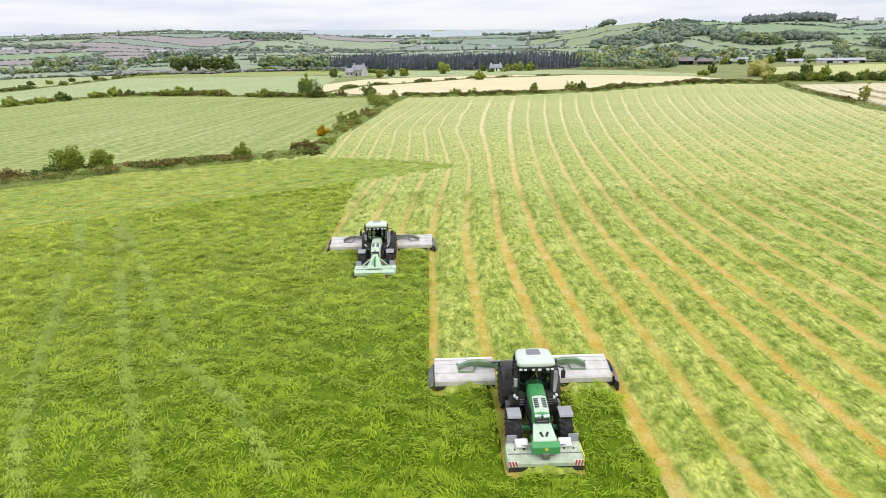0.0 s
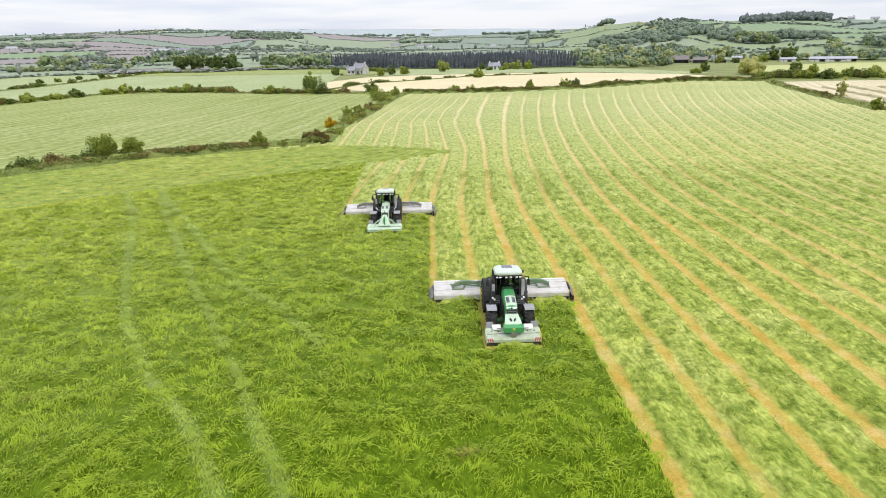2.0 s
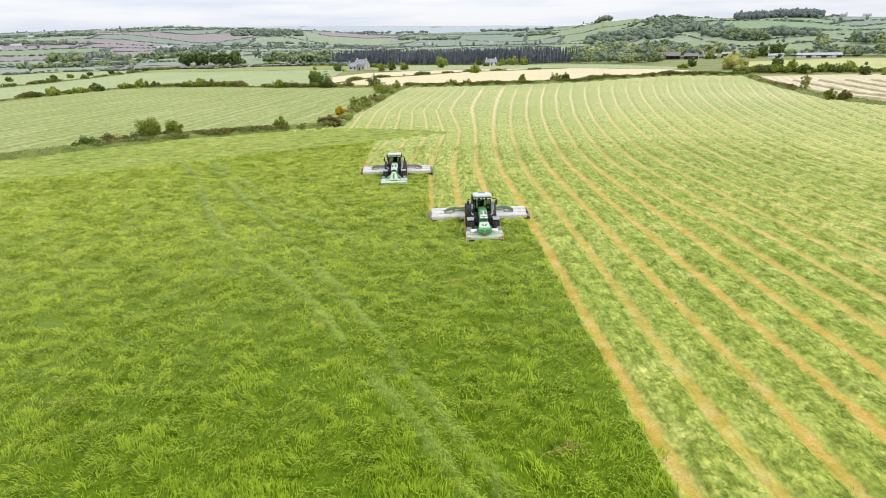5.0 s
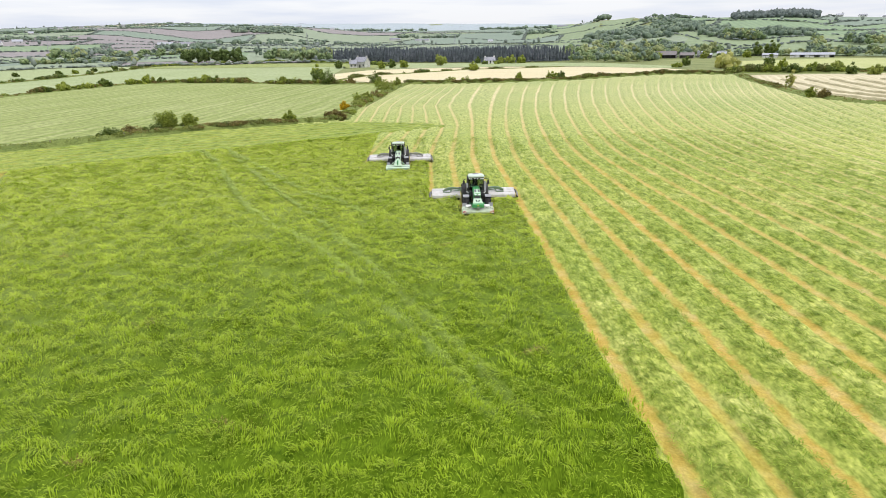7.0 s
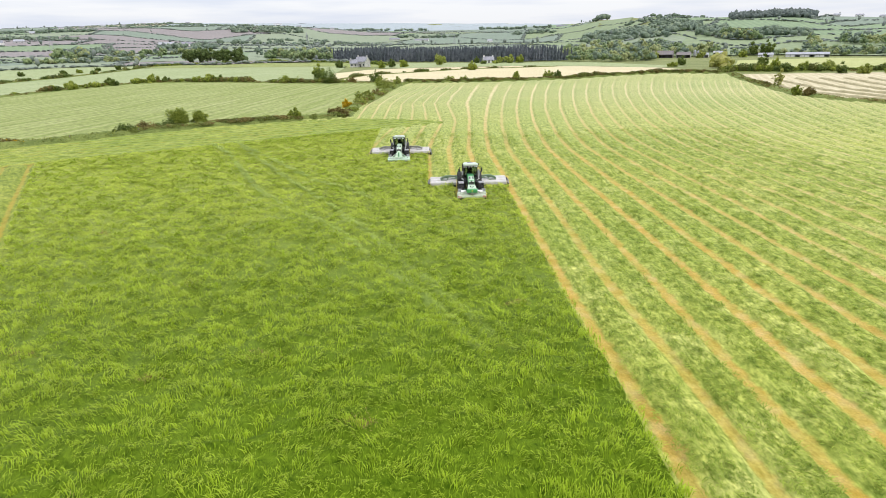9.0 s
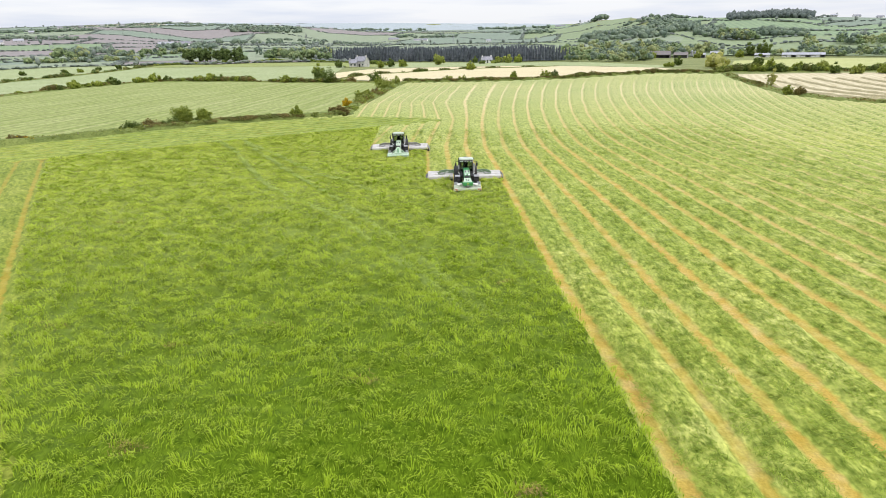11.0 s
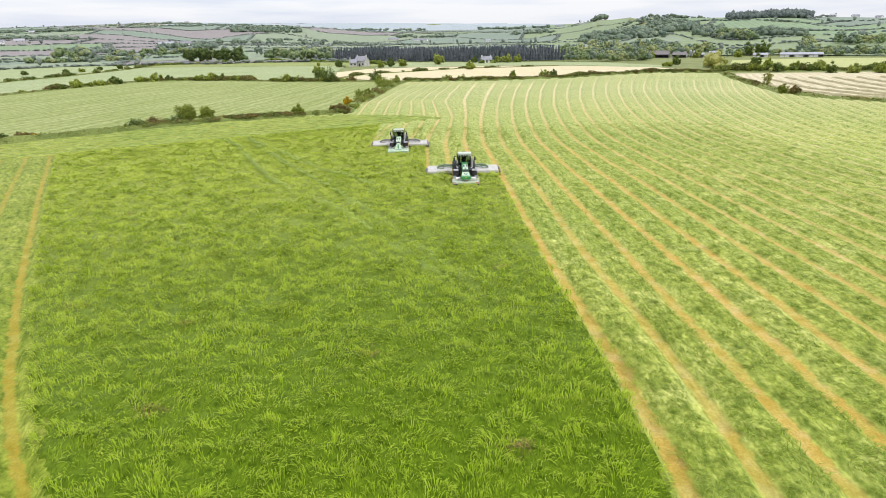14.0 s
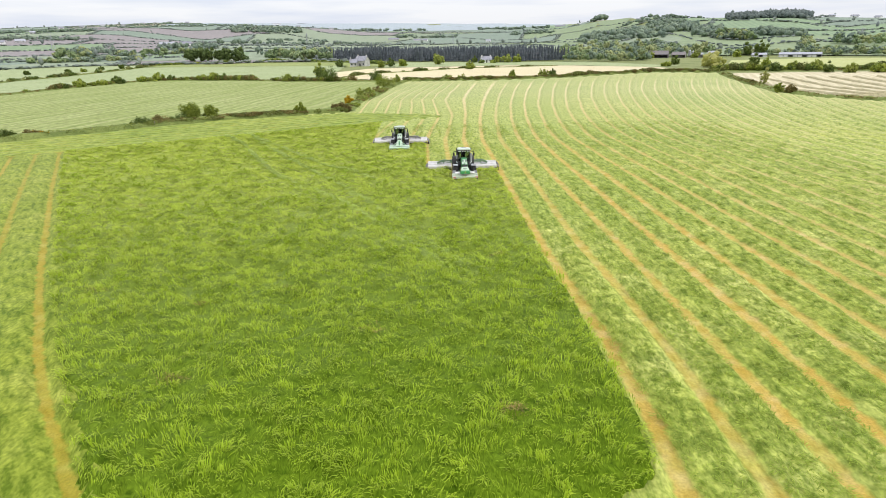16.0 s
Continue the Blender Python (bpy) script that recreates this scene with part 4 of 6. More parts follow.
def hedge(pts, height, width, mats, label, seed, per_metre=26, leaf=0.16, bank=0.45, gaps=0.35):
    """A bank of rough grass with uneven thorn and bramble growth along it."""
    rng = np.random.default_rng(seed)
    t = thing("hedge", label, "hedge", "field hedges")
    rows, prof = along(pts, 1.0), [(-1.0, -0.15), (-0.7, 0.35), (-0.25, 0.9), (0.25, 1.0), (0.7, 0.4), (1.0, -0.15)]
    v = []
    for x, y, a in rows:
        z = float(land(x, y))
        k = rng.uniform(0.75, 1.25)
        for o, h in prof:
            w = o * width * rng.uniform(0.85, 1.15)
            v.append((x - math.sin(a) * w, y + math.cos(a) * w, z + h * bank * k))
    m = len(prof)
    f = [(i * m + j, (i + 1) * m + j, (i + 1) * m + j + 1, i * m + j + 1) for i in range(len(rows) - 1) for j in range(m - 1)]
    child("bank", mesh_from("bank", v, f, M_BANK, True), t, "rough grass bank")
    clouds, cores, turfs = {k: [] for k in range(len(mats))}, {k: [] for k in range(len(mats))}, []
    for x, y, a in rows:
        z = float(land(x, y))
        dens = float(vnoise(x / 8.0, y / 8.0, seed)) * 0.95 + rng.uniform(-0.05, 0.15)
        o = rng.normal(0, width * 0.25)
        px, py = x - math.sin(a) * o, y + math.cos(a) * o
        turfs.append(leaf_quads((px, py, z + bank * 0.5), (1.0, 1.0, bank * 0.7), int(per_metre * 0.6), leaf * 0.9, rng))
        if dens > gaps:
            h = height * (0.35 + 1.25 * (dens - gaps))
            k = int(rng.integers(0, len(mats)))
            cores[k].append((px, py, z + bank * 0.6 + h * 0.35, min(h * 0.5, width * 0.65)))
            clouds[k].append(leaf_quads((px, py, z + bank * 0.6 + h * 0.4), (0.9 * width * 0.8, 0.9 * width * 0.8, h * 0.55), int(per_metre * (0.6 + dens)), leaf, rng))
    for k, c in clouds.items():
        if c:
            core = np.array(cores[k])
            v, f = both(puffs(core[:, :3], core[:, 3], rng), join(c))
            child("foliage", mesh_from("foliage", v, f, mats[k]), t)
    child("rough_grass", mesh_from("rough_grass", *join(turfs), M_ROUGH if leaf < 0.19 else M_BRAMBLE), t)
    return t


hedge(HEDGE_1, 1.1, 1.7, [M_BRAMBLE, M_HEDGE, M_ROUGH], "low bramble hedge on a rough grass bank", 1, 150, 0.15, 0.95, 0.54)
hedge(HEDGE_1B, 1.5, 2.0, [M_BRAMBLE, M_ROUGH, M_LEAF], "low bramble and thorn hedge on a grass bank", 2, 120, 0.175, 0.8, 0.56)
hedge(FAR_HEDGE, 1.5, 1.8, [M_HEDGE, M_ROUGH, M_BRAMBLE], "brown-green thorn hedge at the field's end", 3, 130, 0.22, 1.1, 0.3)
hedge(RIGHT_HEDGE, 0.7, 2.2, [M_HEDGE, M_BRAMBLE, M_ROUGH], "rough grass bank beside bleached stubble", 4, 44, 0.2, 0.7, 0.5)
hedge(HEDGE_2, 2.5, 1.9, [M_HEDGE, M_BRAMBLE, M_LEAF], "broken thorn and bramble hedge between meadows", 5, 110, 0.24, 0.5, 0.42)
hedge(HEDGE_3, 3.0, 2.0, [M_HEDGE, M_LEAF_DK], "gappy thorn hedge between far meadows", 6, 18, 0.34, 0.5, 0.5)
hedge(MID_HEDGE, 2.4, 1.6, [M_HEDGE, M_HEDGE, M_LEAF_DK], "thin thorn hedge across bleached stubble", 7, 40, 0.22, 0.35, 0.5)
hedge([(-190, 150), (-330, 172)], 1.8, 2.0, [M_LEAF, M_LEAF_DK], "thorn hedge at the meadow's edge", 8, 14, 0.34, 0.5, 0.4)
hedge([(136, 236), (190, 226), (330, 213)], 3.0, 2.4, [M_HEDGE, M_LEAF, M_LEAF_DK], "tall mixed hedge behind bleached stubble", 9, 120, 0.32, 0.5, 0.12)
hedge([(-236, 478), (-140, 560), (-60, 470), (-30, 405)], 2.5, 2.5, [M_LEAF, M_LEAF_DK], "thick hedge below dark trees", 10, 16, 0.42, 0.5, 0.3)

# bushes on the near hedge and along the field's edges: x, y, height, spread, leaves, label
BUSHES = [
    (-48.4, 75.6, 4.6, 2.5, M_LEAF, "rounded dark green hawthorn bush in the hedge", "bush"),
    (-45.0, 76.8, 3.5, 2.1, M_LEAF, "smaller dark hawthorn bush beside a larger one", "bush"),
    (-52.5, 70.2, 1.7, 2.3, M_BRAMBLE, "brown bramble thicket with dull leaves", "bush"),
    (-55.2, 68.0, 1.7, 2.3, M_LEAF_DK, "low dark bramble thicket on the bank", "bush"),
    (-49.8, 73.4, 1.5, 2.2, M_LEAF_DK, "low dark bramble under hawthorn bushes", "bush"),
    (-45.6, 76.4, 1.5, 2.0, M_LEAF_DK, "low dark bramble between hawthorn bushes", "bush"),
    (-41.0, 78.0, 1.1, 1.8, M_BRAMBLE, "low bramble beside a hawthorn bush", "bush"),
    (-75.0, 50.5, 2.6, 2.4, M_LEAF_DK, "dark thorn bush on the grass bank", "bush"),
    (-67.5, 55.5, 1.6, 1.8, M_BRAMBLE, "brown bramble on the grass bank", "bush"),
    (-70.5, 53.0, 1.9, 2.0, M_LEAF_DK, "dark thorn thicket on the grass bank", "bush"),
    (-27.7, 82.4, 2.8, 1.6, M_LEAF, "small round thorn bush on the bank", "bush"),
    (-20.6, 88.0, 2.3, 1.9, M_BRAMBLE, "brownish thorn bush at the hedge corner", "bush"),
    (-18.5, 87.0, 1.7, 1.4, M_BRAMBLE, "dull brown bramble at the hedge corner", "bush"),
    (-19.2, 123.0, 3.3, 1.7, M_LEAF, "upright green thorn bush in the hedge", "bush"),
    (-17.2, 127.5, 3.2, 1.7, M_LEAF_LT, "round green thorn bush in the hedge", "bush"),
    (-16.0, 140.0, 2.0, 1.7, M_BRAMBLE, "brown thorn bush in the hedge", "bush"),
    (-14.2, 160.0, 4.6, 3.2, M_LEAF_LT, "bright green spreading bush in the hedge", "bush"),
    (-17.0, 170.0, 5.5, 3.0, M_LEAF, "tall green hawthorn in the hedge", "bush"),
    (-12.0, 182.0, 3.6, 2.6, M_LEAF_LT, "green thorn bush in the hedge", "bush"),
    (-22.0, 203.0, 4.6, 3.4, M_LEAF_DK, "dark spreading hawthorn at a hedge corner", "bush"),
    (-32.0, 206.0, 2.2, 2.6, M_BRAMBLE, "low reddish-brown thorn bush", "bush"),
    (-40.5, 203.0, 7.6, 4.2, M_LEAF_DK, "dark ash tree above the hedge", "tree"),
    (-46.5, 214.0, 6.8, 3.8, M_LEAF_DK, "green ash tree above the hedge", "tree"),
    (-56.0, 262.0, 6.5, 3.6, M_LEAF, "green tree beside the farmhouse lane", "tree"),
    (35.0, 198.5, 4.8, 2.0, M_LEAF, "ragged upright thorn tree on the far hedge", "tree"),
    (49.5, 206.0, 4.2, 2.6, M_LEAF, "ragged thorn tree on the far hedge", "tree"),
    (53.5, 207.0, 4.0, 2.2, M_LEAF_DK, "dark round thorn tree on the far hedge", "tree"),
    (8.0, 200.0, 2.4, 2.6, M_LEAF_LT, "yellow-green gorse bush on the far hedge", "bush"),
    (14.0, 199.0, 2.4, 2.4, M_LEAF, "round bush on the far hedge", "bush"),
    (72.0, 216.0, 2.4, 3.0, M_BRAMBLE, "brown thorn bush on the far hedge", "bush"),
    (25.0, 302.0, 5.4, 3.2, M_LEAF, "round green bush in bleached stubble", "bush"),
    (8.0, 392.0, 10.5, 5.2, M_LEAF_LT, "large round pale green tree before spruces", "tree"),
    (-25.0, 363.0, 6.6, 3.0, M_LEAF_DK, "bare-looking ash tree by the farmhouse", "tree"),
    (-31.0, 351.0, 5.4, 2.6, M_LEAF, "slim green tree by the farmhouse", "tree"),
    (-17.0, 366.0, 6.4, 3.6, M_LEAF, "grey-green tree by the farmhouse", "tree"),
    (-61.0, 368.0, 6.0, 3.0, M_LEAF_DK, "dark tree beside the stone farmhouse", "tree"),
    (55.0, 417.0, 6.0, 4.0, M_LEAF_LT, "light green tree beside a white cottage", "tree"),
    (62.0, 412.0, 7.0, 4.6, M_LEAF_LT, "light green tree beside a white cottage", "tree"),
    (69.5, 414.0, 6.5, 5.0, M_LEAF, "spreading green tree beside a white cottage", "tree"),
    (37.5, 424.0, 6.0, 3.0, M_LEAF_DK, "dark tree behind a white cottage", "tree"),
    (110.5, 146.0, 6.2, 1.6, M_YOUNG, "slender yellow-green young tree on the bank", "tree"),
    (97.2, 115.5, 3.3, 1.5, M_LEAF, "upright green bush on the bank", "bush"),
    (98.8, 112.5, 2.9, 1.6, M_BRAMBLE, "reddish-brown bush on the bank", "bush"),
    (108.0, 148.5, 1.8, 1.2, M_BRAMBLE, "small brown bush on the bank", "bush"),
    (156.0, 276.0, 9.0, 8.0, M_YOUNG, "broad pale willow before the farm sheds", "tree"),
    (185.0, 287.0, 7.0, 3.2, M_LEAF_DK, "dark conifer-like tree in a hedge", "tree"),
    (176.0, 259.0, 6.0, 3.0, M_LEAF, "green tree in a hedge", "tree"),
    (162.0, 227.0, 5.0, 3.4, M_LEAF_DK, "dark round bush by the stubble", "bush"),
    (173.0, 231.0, 5.2, 3.4, M_LEAF, "round bush by the stubble", "bush"),
    (189.0, 238.0, 6.0, 3.4, M_LEAF_LT, "light green tree in a hedge", "tree"),
    (174.0, 208.0, 5.2, 2.8, M_LEAF_DK, "dark upright bush in a hedge", "bush"),
    (181.0, 204.0, 4.6, 3.4, M_LEAF_LT, "light green bush in a hedge", "bush"),
    (192.0, 202.0, 5.0, 3.6, M_LEAF, "green tree in a hedge", "tree"),
    (205.0, 200.0, 4.6, 3.6, M_LEAF_LT, "light green tree in a hedge", "tree"),
    (152.0, 316.0, 6.0, 3.2, M_LEAF_DK, "dark tree by the farm lane", "tree"),
    (292.0, 470.0, 14.0, 6.5, M_LEAF_DK, "tall dark tree behind a long shed", "tree"),
    (284.0, 478.0, 12.0, 5.5, M_LEAF_DK, "tall dark tree behind a long shed", "tree"),
    (226.0, 452.0, 6.0, 4.0, M_LEAF_LT, "pale green tree beside old barns", "tree"),
    (262.0, 452.0, 7.0, 4.5, M_LEAF, "green tree between the farm sheds", "tree"),
    (192.0, 462.0, 7.0, 4.5, M_LEAF, "green tree beside an old barn", "tree"),
    (238.0, 448.0, 5.0, 3.5, M_LEAF_DK, "dark bush before a pale shed", "bush"),
    (41.0, 405.0, 2.6, 3.4, M_LEAF_DK, "low dark bush before a white cottage", "bush"),
    (50.0, 407.0, 2.4, 3.0, M_LEAF, "low green bush before a white cottage", "bush"),
    (140.0, 300.0, 3.0, 3.4, M_LEAF, "low bush by the farm lane", "bush"),
    (-228.0, 402.0, 4.2, 2.4, M_LEAF_DK, "dark thorn bush in a far meadow", "bush"),
    (-236.0, 389.0, 2.8, 2.2, M_LEAF_DK, "small dark bush in a far meadow", "bush"),
    (-230.0, 357.0, 2.8, 2.4, M_LEAF, "small bush in a far meadow", "bush"),
    (-234.0, 346.0, 3.0, 2.4, M_LEAF_DK, "small dark bush in a far meadow", "bush"),
    (-245.0, 322.0, 3.0, 2.0, M_LEAF_DK, "small dark bush in a far meadow", "bush"),
]
for k, (x, y, h, w) in enumerate([(-141, 186, 2.2, 2.6), (-139, 193, 3.4, 3.4), (-135.5, 204, 2.4, 2.8), (-134, 213, 3.8, 3.2), (-130, 226, 2.6, 3.0), (-124, 229, 4.2, 3.4), (-119, 231, 2.6, 2.4), (-103, 228.5, 3.0, 2.8), (-97.5, 227, 4.4, 3.2), (-93, 226, 3.2, 2.6), (-60, 210, 4.0, 3.0), (-55, 208.5, 2.4, 2.8)]):
    BUSHES.append((x, y, h, w, (M_LEAF_DK, M_LEAF, M_LEAF)[k % 3], "round thorn bush in the hedge between meadows", "bush"))
for i, (x, y, h, s, mat, label, cat) in enumerate(BUSHES):
    d = math.hypot(x, y + 33)
    tree_at(cat, x, y, h, s, mat, label, 100 + i, 0.05 if cat == "bush" else 0.09, 0.05 + d * 0.0008, 4200 if d < 150 else 1300, cat, "field trees and bushes", 20)
tree_at("gorse_bush", -20.5, 107.0, 2.1, 1.5, M_GORSE, "gorse bush in yellow flower", 300, 0.05, 0.16, 2200, "bush")
tree_at("gorse_bush", -53.6, 71.5, 1.3, 1.2, M_GORSE, "gorse with a few yellow flowers", 301, 0.05, 0.12, 700, "bush")
tree_at("gorse_bush", -66.0, 55.5, 1.3, 1.6, M_GORSE, "gorse with dull yellow flowers", 302, 0.05, 0.12, 700, "bush")
for i in range(6):
    x, y = -229 + i * 9.4, 536 - i * 2 + (i % 2) * 8
    tree_at("tree", x, y, 13.0 + (i % 3), 7.0, M_GROVE, "tall dark broadleaf tree in a grove", 320 + i, 0.12, 0.8, 1500, "tree", "dark grove", 18)
for i, (x, y, h, s) in enumerate([(-184, 564, 5, 3), (-150, 590, 10, 6), (-163, 600, 9, 6), (-138, 575, 9, 5), (-120, 560, 10, 5), (-108, 552, 9, 5), (-98, 556, 8, 5), (-290, 612, 6, 3), (-310, 615, 5, 3)]):
    tree_at("tree", x, y, h, s, M_VALLEY, "green tree at the meadow's end", 340 + i, 0.15, 0.6, 1500, "tree", "meadow trees", 14)


# ---- hills: fields, hedges, woods ----
def lumps(trees, seed, n=4, squash=0.8):
    """Low crowns for far trees: a few jagged lumps each. trees: rows of x, y, height, spread."""
    rng = np.random.default_rng(seed)
    bm = bmesh.new()
    bmesh.ops.create_icosphere(bm, subdivisions=1, radius=1.0)
    iv = np.array([v.co[:] for v in bm.verts])
    itri = np.array([[v.index for v in f.verts] for f in bm.faces])
    bm.free()
    t = np.repeat(np.asarray(trees, float), n, axis=0)
    k = len(t)
    off = rng.uniform(-0.55, 0.55, (k, 3))
    r = rng.uniform(0.35, 0.62, (k, 1, 1))
    v = iv[None] * rng.uniform(0.65, 1.3, (k, 12, 1)) * r
    v = v + off[:, None] * np.array([1, 1, 0.5])
    half = t[:, 2] / 2
    z = land(t[:, 0], t[:, 1])
    v = v * np.stack([t[:, 3], t[:, 3], half * squash * 1.25], -1)[:, None] + np.stack([t[:, 0], t[:, 1], z + half * 0.72], -1)[:, None]
    f = itri[None] + (np.arange(k) * 12)[:, None, None]
    return v.reshape(-1, 3), f.reshape(-1, 3)


rng = np.random.default_rng(77)
RINGS = [572, 630, 695, 765, 845, 930, 1025, 1135, 1265, 1410, 1580, 1780, 2020, 2320, 2700, 3300]
hedge_trees, wood_trees = [], []
# what grows where on the slopes: heading from, to, range from, to, crop (0 pasture, 1 meadow, 2 crop, 3 stubble, 4
# plough, 5 young crop, 6 far ridge in haze colour)
CROPS = [(-38, -30, 820, 1150, 4), (-31, -20.3, 950, 1320, 4), (-25, -17, 1370, 1520, 4), (-31, -25, 1150, 1400, 0), (-20, -11.5, 1250, 1560, 5), (-32, -26, 700, 820, 0), (-26, -12, 780, 960, 1), (-20, -8, 620, 780, 1),
         (-8, -2, 1300, 1650, 1), (-1, 4, 840, 1500, 0), (4, 9, 1300, 2200, 2), (9, 16, 760, 1550, 5), (16, 20, 830, 1330, 5), (22.4, 26.6, 690, 800, 0), (28.6, 33.2, 600, 800, 5), (33.2, 39, 600, 780, 5), (36, 40, 980, 1150, 3), (26, 36, 830, 1050, 0), (-14, 13, 2250, 3400, 6), (-23, -13, 2000, 2600, 6)]


def ring(k, a):
    return RINGS[k] * (1 + 0.30 * min(1, k / 2) * (vnoise(a / 7.0, k * 0.3, 51) - 0.5) + 0.06 * (vnoise(a / 2.5, k * 5.1, 52) - 0.5))


def hedge_bit(q, d, r):
    """A yard or two of far hedge, now and then a standing tree."""
    big = rng.uniform() < 0.02
    h, w = (rng.uniform(9, 14), rng.uniform(3.6, 6.0)) if big else (rng.uniform(2.8, 4.6), rng.uniform(3.8, 4.8) * (1 + r / 5000))
    hedge_trees.append((d * math.sin(radians(q)) + rng.normal(0, 0.8), d * math.cos(radians(q)) - 33 + rng.normal(0, 0.8), h, w))


for k in range(len(RINGS) - 1):
    a = -47.0 + rng.uniform(0, 3)
    lean = rng.uniform(-4.5, 4.5) * 900 / RINGS[k]
    while a < 47:
        r = RINGS[k]
        wide = math.degrees(rng.uniform(100, 270) * (1 + r / 3000) / r)
        b = a + wide
        top = float(np.interp((a + b) / 2, SKY_AZ, SKY_R))
        if r < top + 150:
            mid_a, mid_r = (a + b) / 2, (r + RINGS[k + 1]) / 2
            named = [c[4] for c in CROPS if c[0] <= mid_a <= c[1] and c[2] <= mid_r <= c[3]]
            crop = int(rng.choice(6, p=[0.33, 0.2, 0.2, 0.03, 0.21, 0.03] if mid_a < -10 else [0.36, 0.2, 0.22, 0.08, 0.04, 0.1]))
            crop = named[0] if named and rng.uniform() < 0.85 else crop
            aa, ff = np.meshgrid(np.linspace(a, b, 7), np.linspace(0, 1, 5), indexing="ij")
            rr = ring(k, aa) * (1 - ff) + ring(k + 1, aa + lean) * ff
            aa = aa + lean * ff
            x, y = rr * np.sin(np.radians(aa)), rr * np.cos(np.radians(aa)) - 33
            v = np.stack([x, y, land(x, y) + 0.5], -1).reshape(-1, 3)
            idx = np.arange(35).reshape(7, 5)
            f = np.stack([idx[:-1, :-1], idx[1:, :-1], idx[1:, 1:], idx[:-1, 1:]], -1).reshape(-1, 4)
            tagged(new("hill_field", mesh_from("hill_field", v, f, FIELD_MATS[crop], True)), ["green hill pasture", "light green hill meadow", "dark green hill crop", "pale hill stubble", "brown ploughed hill field", "bright young hill crop", "haze-coloured far ridge"][crop] + " edged by hedges", "field", "hill fields", "structure")
            if crop != 6 and (k > 2 or rng.uniform() < 0.35):
                gap = 1.6 + r / 1000
                thin = rng.uniform(0.7, 1.0)
                for s in np.arange(0, wide * r * 0.01745, gap):
                    q = a + s / (r * 0.01745)
                    if rng.uniform() < thin:
                        hedge_bit(q, float(ring(k, q)), r)
                r0, r1 = float(ring(k, a)), float(ring(k + 1, a))
                for d in np.arange(r0, r1, gap):
                    if rng.uniform() < 0.9:
                        hedge_bit(a + lean * (d - r0) / (r1 - r0), d, r)
        a = b


def wood(a0, a1, r0, r1, n, h, spread, into):
    for _ in range(n):
        q, d = rng.uniform(a0, a1), rng.uniform(r0, r1)
        into.append((d * math.sin(radians(q)), d * math.cos(radians(q)) - 33, h * rng.uniform(0.55, 1.3), spread * rng.uniform(0.65, 1.3)))


# broadleaf woods on the slopes, thickest below the hill farm
near_woods = []
for a0, a1, r0, r1, n, h, s in [
    (13.2, 21, 450, 520, 62, 7.0, 4.4), (13, 22, 555, 700, 125, 9.0, 5.4), (14.5, 22.6, 810, 960, 105, 11, 6), (21.6, 26.2, 560, 640, 44, 8, 5), (22.3, 24.6, 900, 1010, 50, 11, 6),
    (24.4, 27, 800, 890, 50, 11, 6), (26.4, 29.3, 738, 790, 48, 10, 5.6), (29.5, 33.0, 790, 830, 44, 12, 6), (32.9, 33.7, 600, 740, 18, 8, 4.4), (35, 38.5, 690, 740, 26, 9, 5), (33.5, 40, 585, 615, 40, 6, 4),
    (20.4, 23.6, 1050, 1150, 48, 9, 5.5), (26.5, 40, 570, 592, 46, 5.5, 4), (16, 19.6, 1000, 1060, 22, 9, 5), (8, 12, 1560, 1620, 30, 11, 6),
    (-18, -11.8, 1530, 1640, 110, 15, 8.5), (-15, -9.5, 1350, 1380, 24, 10, 6), (-13, -9.8, 590, 640, 40, 10, 5.2), (-16, -9.4, 640, 690, 34, 9, 5.4), (-24, -19.5, 860, 930, 34, 10, 5.6), (-19.5, -10, 1170, 1230, 44, 11, 6),
    (-31, -27.5, 830, 880, 26, 9, 5), (-28, -20, 760, 775, 60, 6, 4.6), (-34, -26, 660, 668, 40, 4.5, 4.2), (-32, -29.5, 690, 730, 10, 12, 6.5), (-36, -30, 1230, 1330, 60, 10, 6.5), (-33, -29, 1560, 1640, 60, 12, 7.5), (-37, -33.5, 1600, 1720, 70, 12, 8),
    (-27, -16, 1750, 1830, 60, 9, 6.5), (-28, -18, 1980, 2060, 70, 10, 7.5), (-9, -4, 1300, 1340, 34, 10, 6), (-3, 3, 1520, 1570, 30, 10, 6), (3, 9, 1250, 1290, 28, 9, 5.5), (-10, 0, 2100, 2180, 60, 11, 8), (5, 12, 2250, 2330, 44, 12, 9), (-13, -10, 2000, 2080, 26, 16, 10),
    (15.5, 16.6, 1700, 1740, 22, 17, 9), (18, 25, 1240, 1330, 44, 8, 6)]:
    if a1 < -3 and r0 > 1200:
        n, h, s = int(n * 1.5), h * 0.65, s * 0.75
    wood(a0, a1, r0, r1, n, h, s, near_woods if r0 < 780 else wood_trees)
hilltop = []
wood(26.9, 33.0, 1075, 1140, 640, 10.5, 5.6, hilltop)
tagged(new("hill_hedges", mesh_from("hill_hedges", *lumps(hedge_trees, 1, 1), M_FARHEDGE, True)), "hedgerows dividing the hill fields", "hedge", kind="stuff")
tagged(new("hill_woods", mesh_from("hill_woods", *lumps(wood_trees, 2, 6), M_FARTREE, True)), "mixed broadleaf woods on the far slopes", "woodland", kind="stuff")


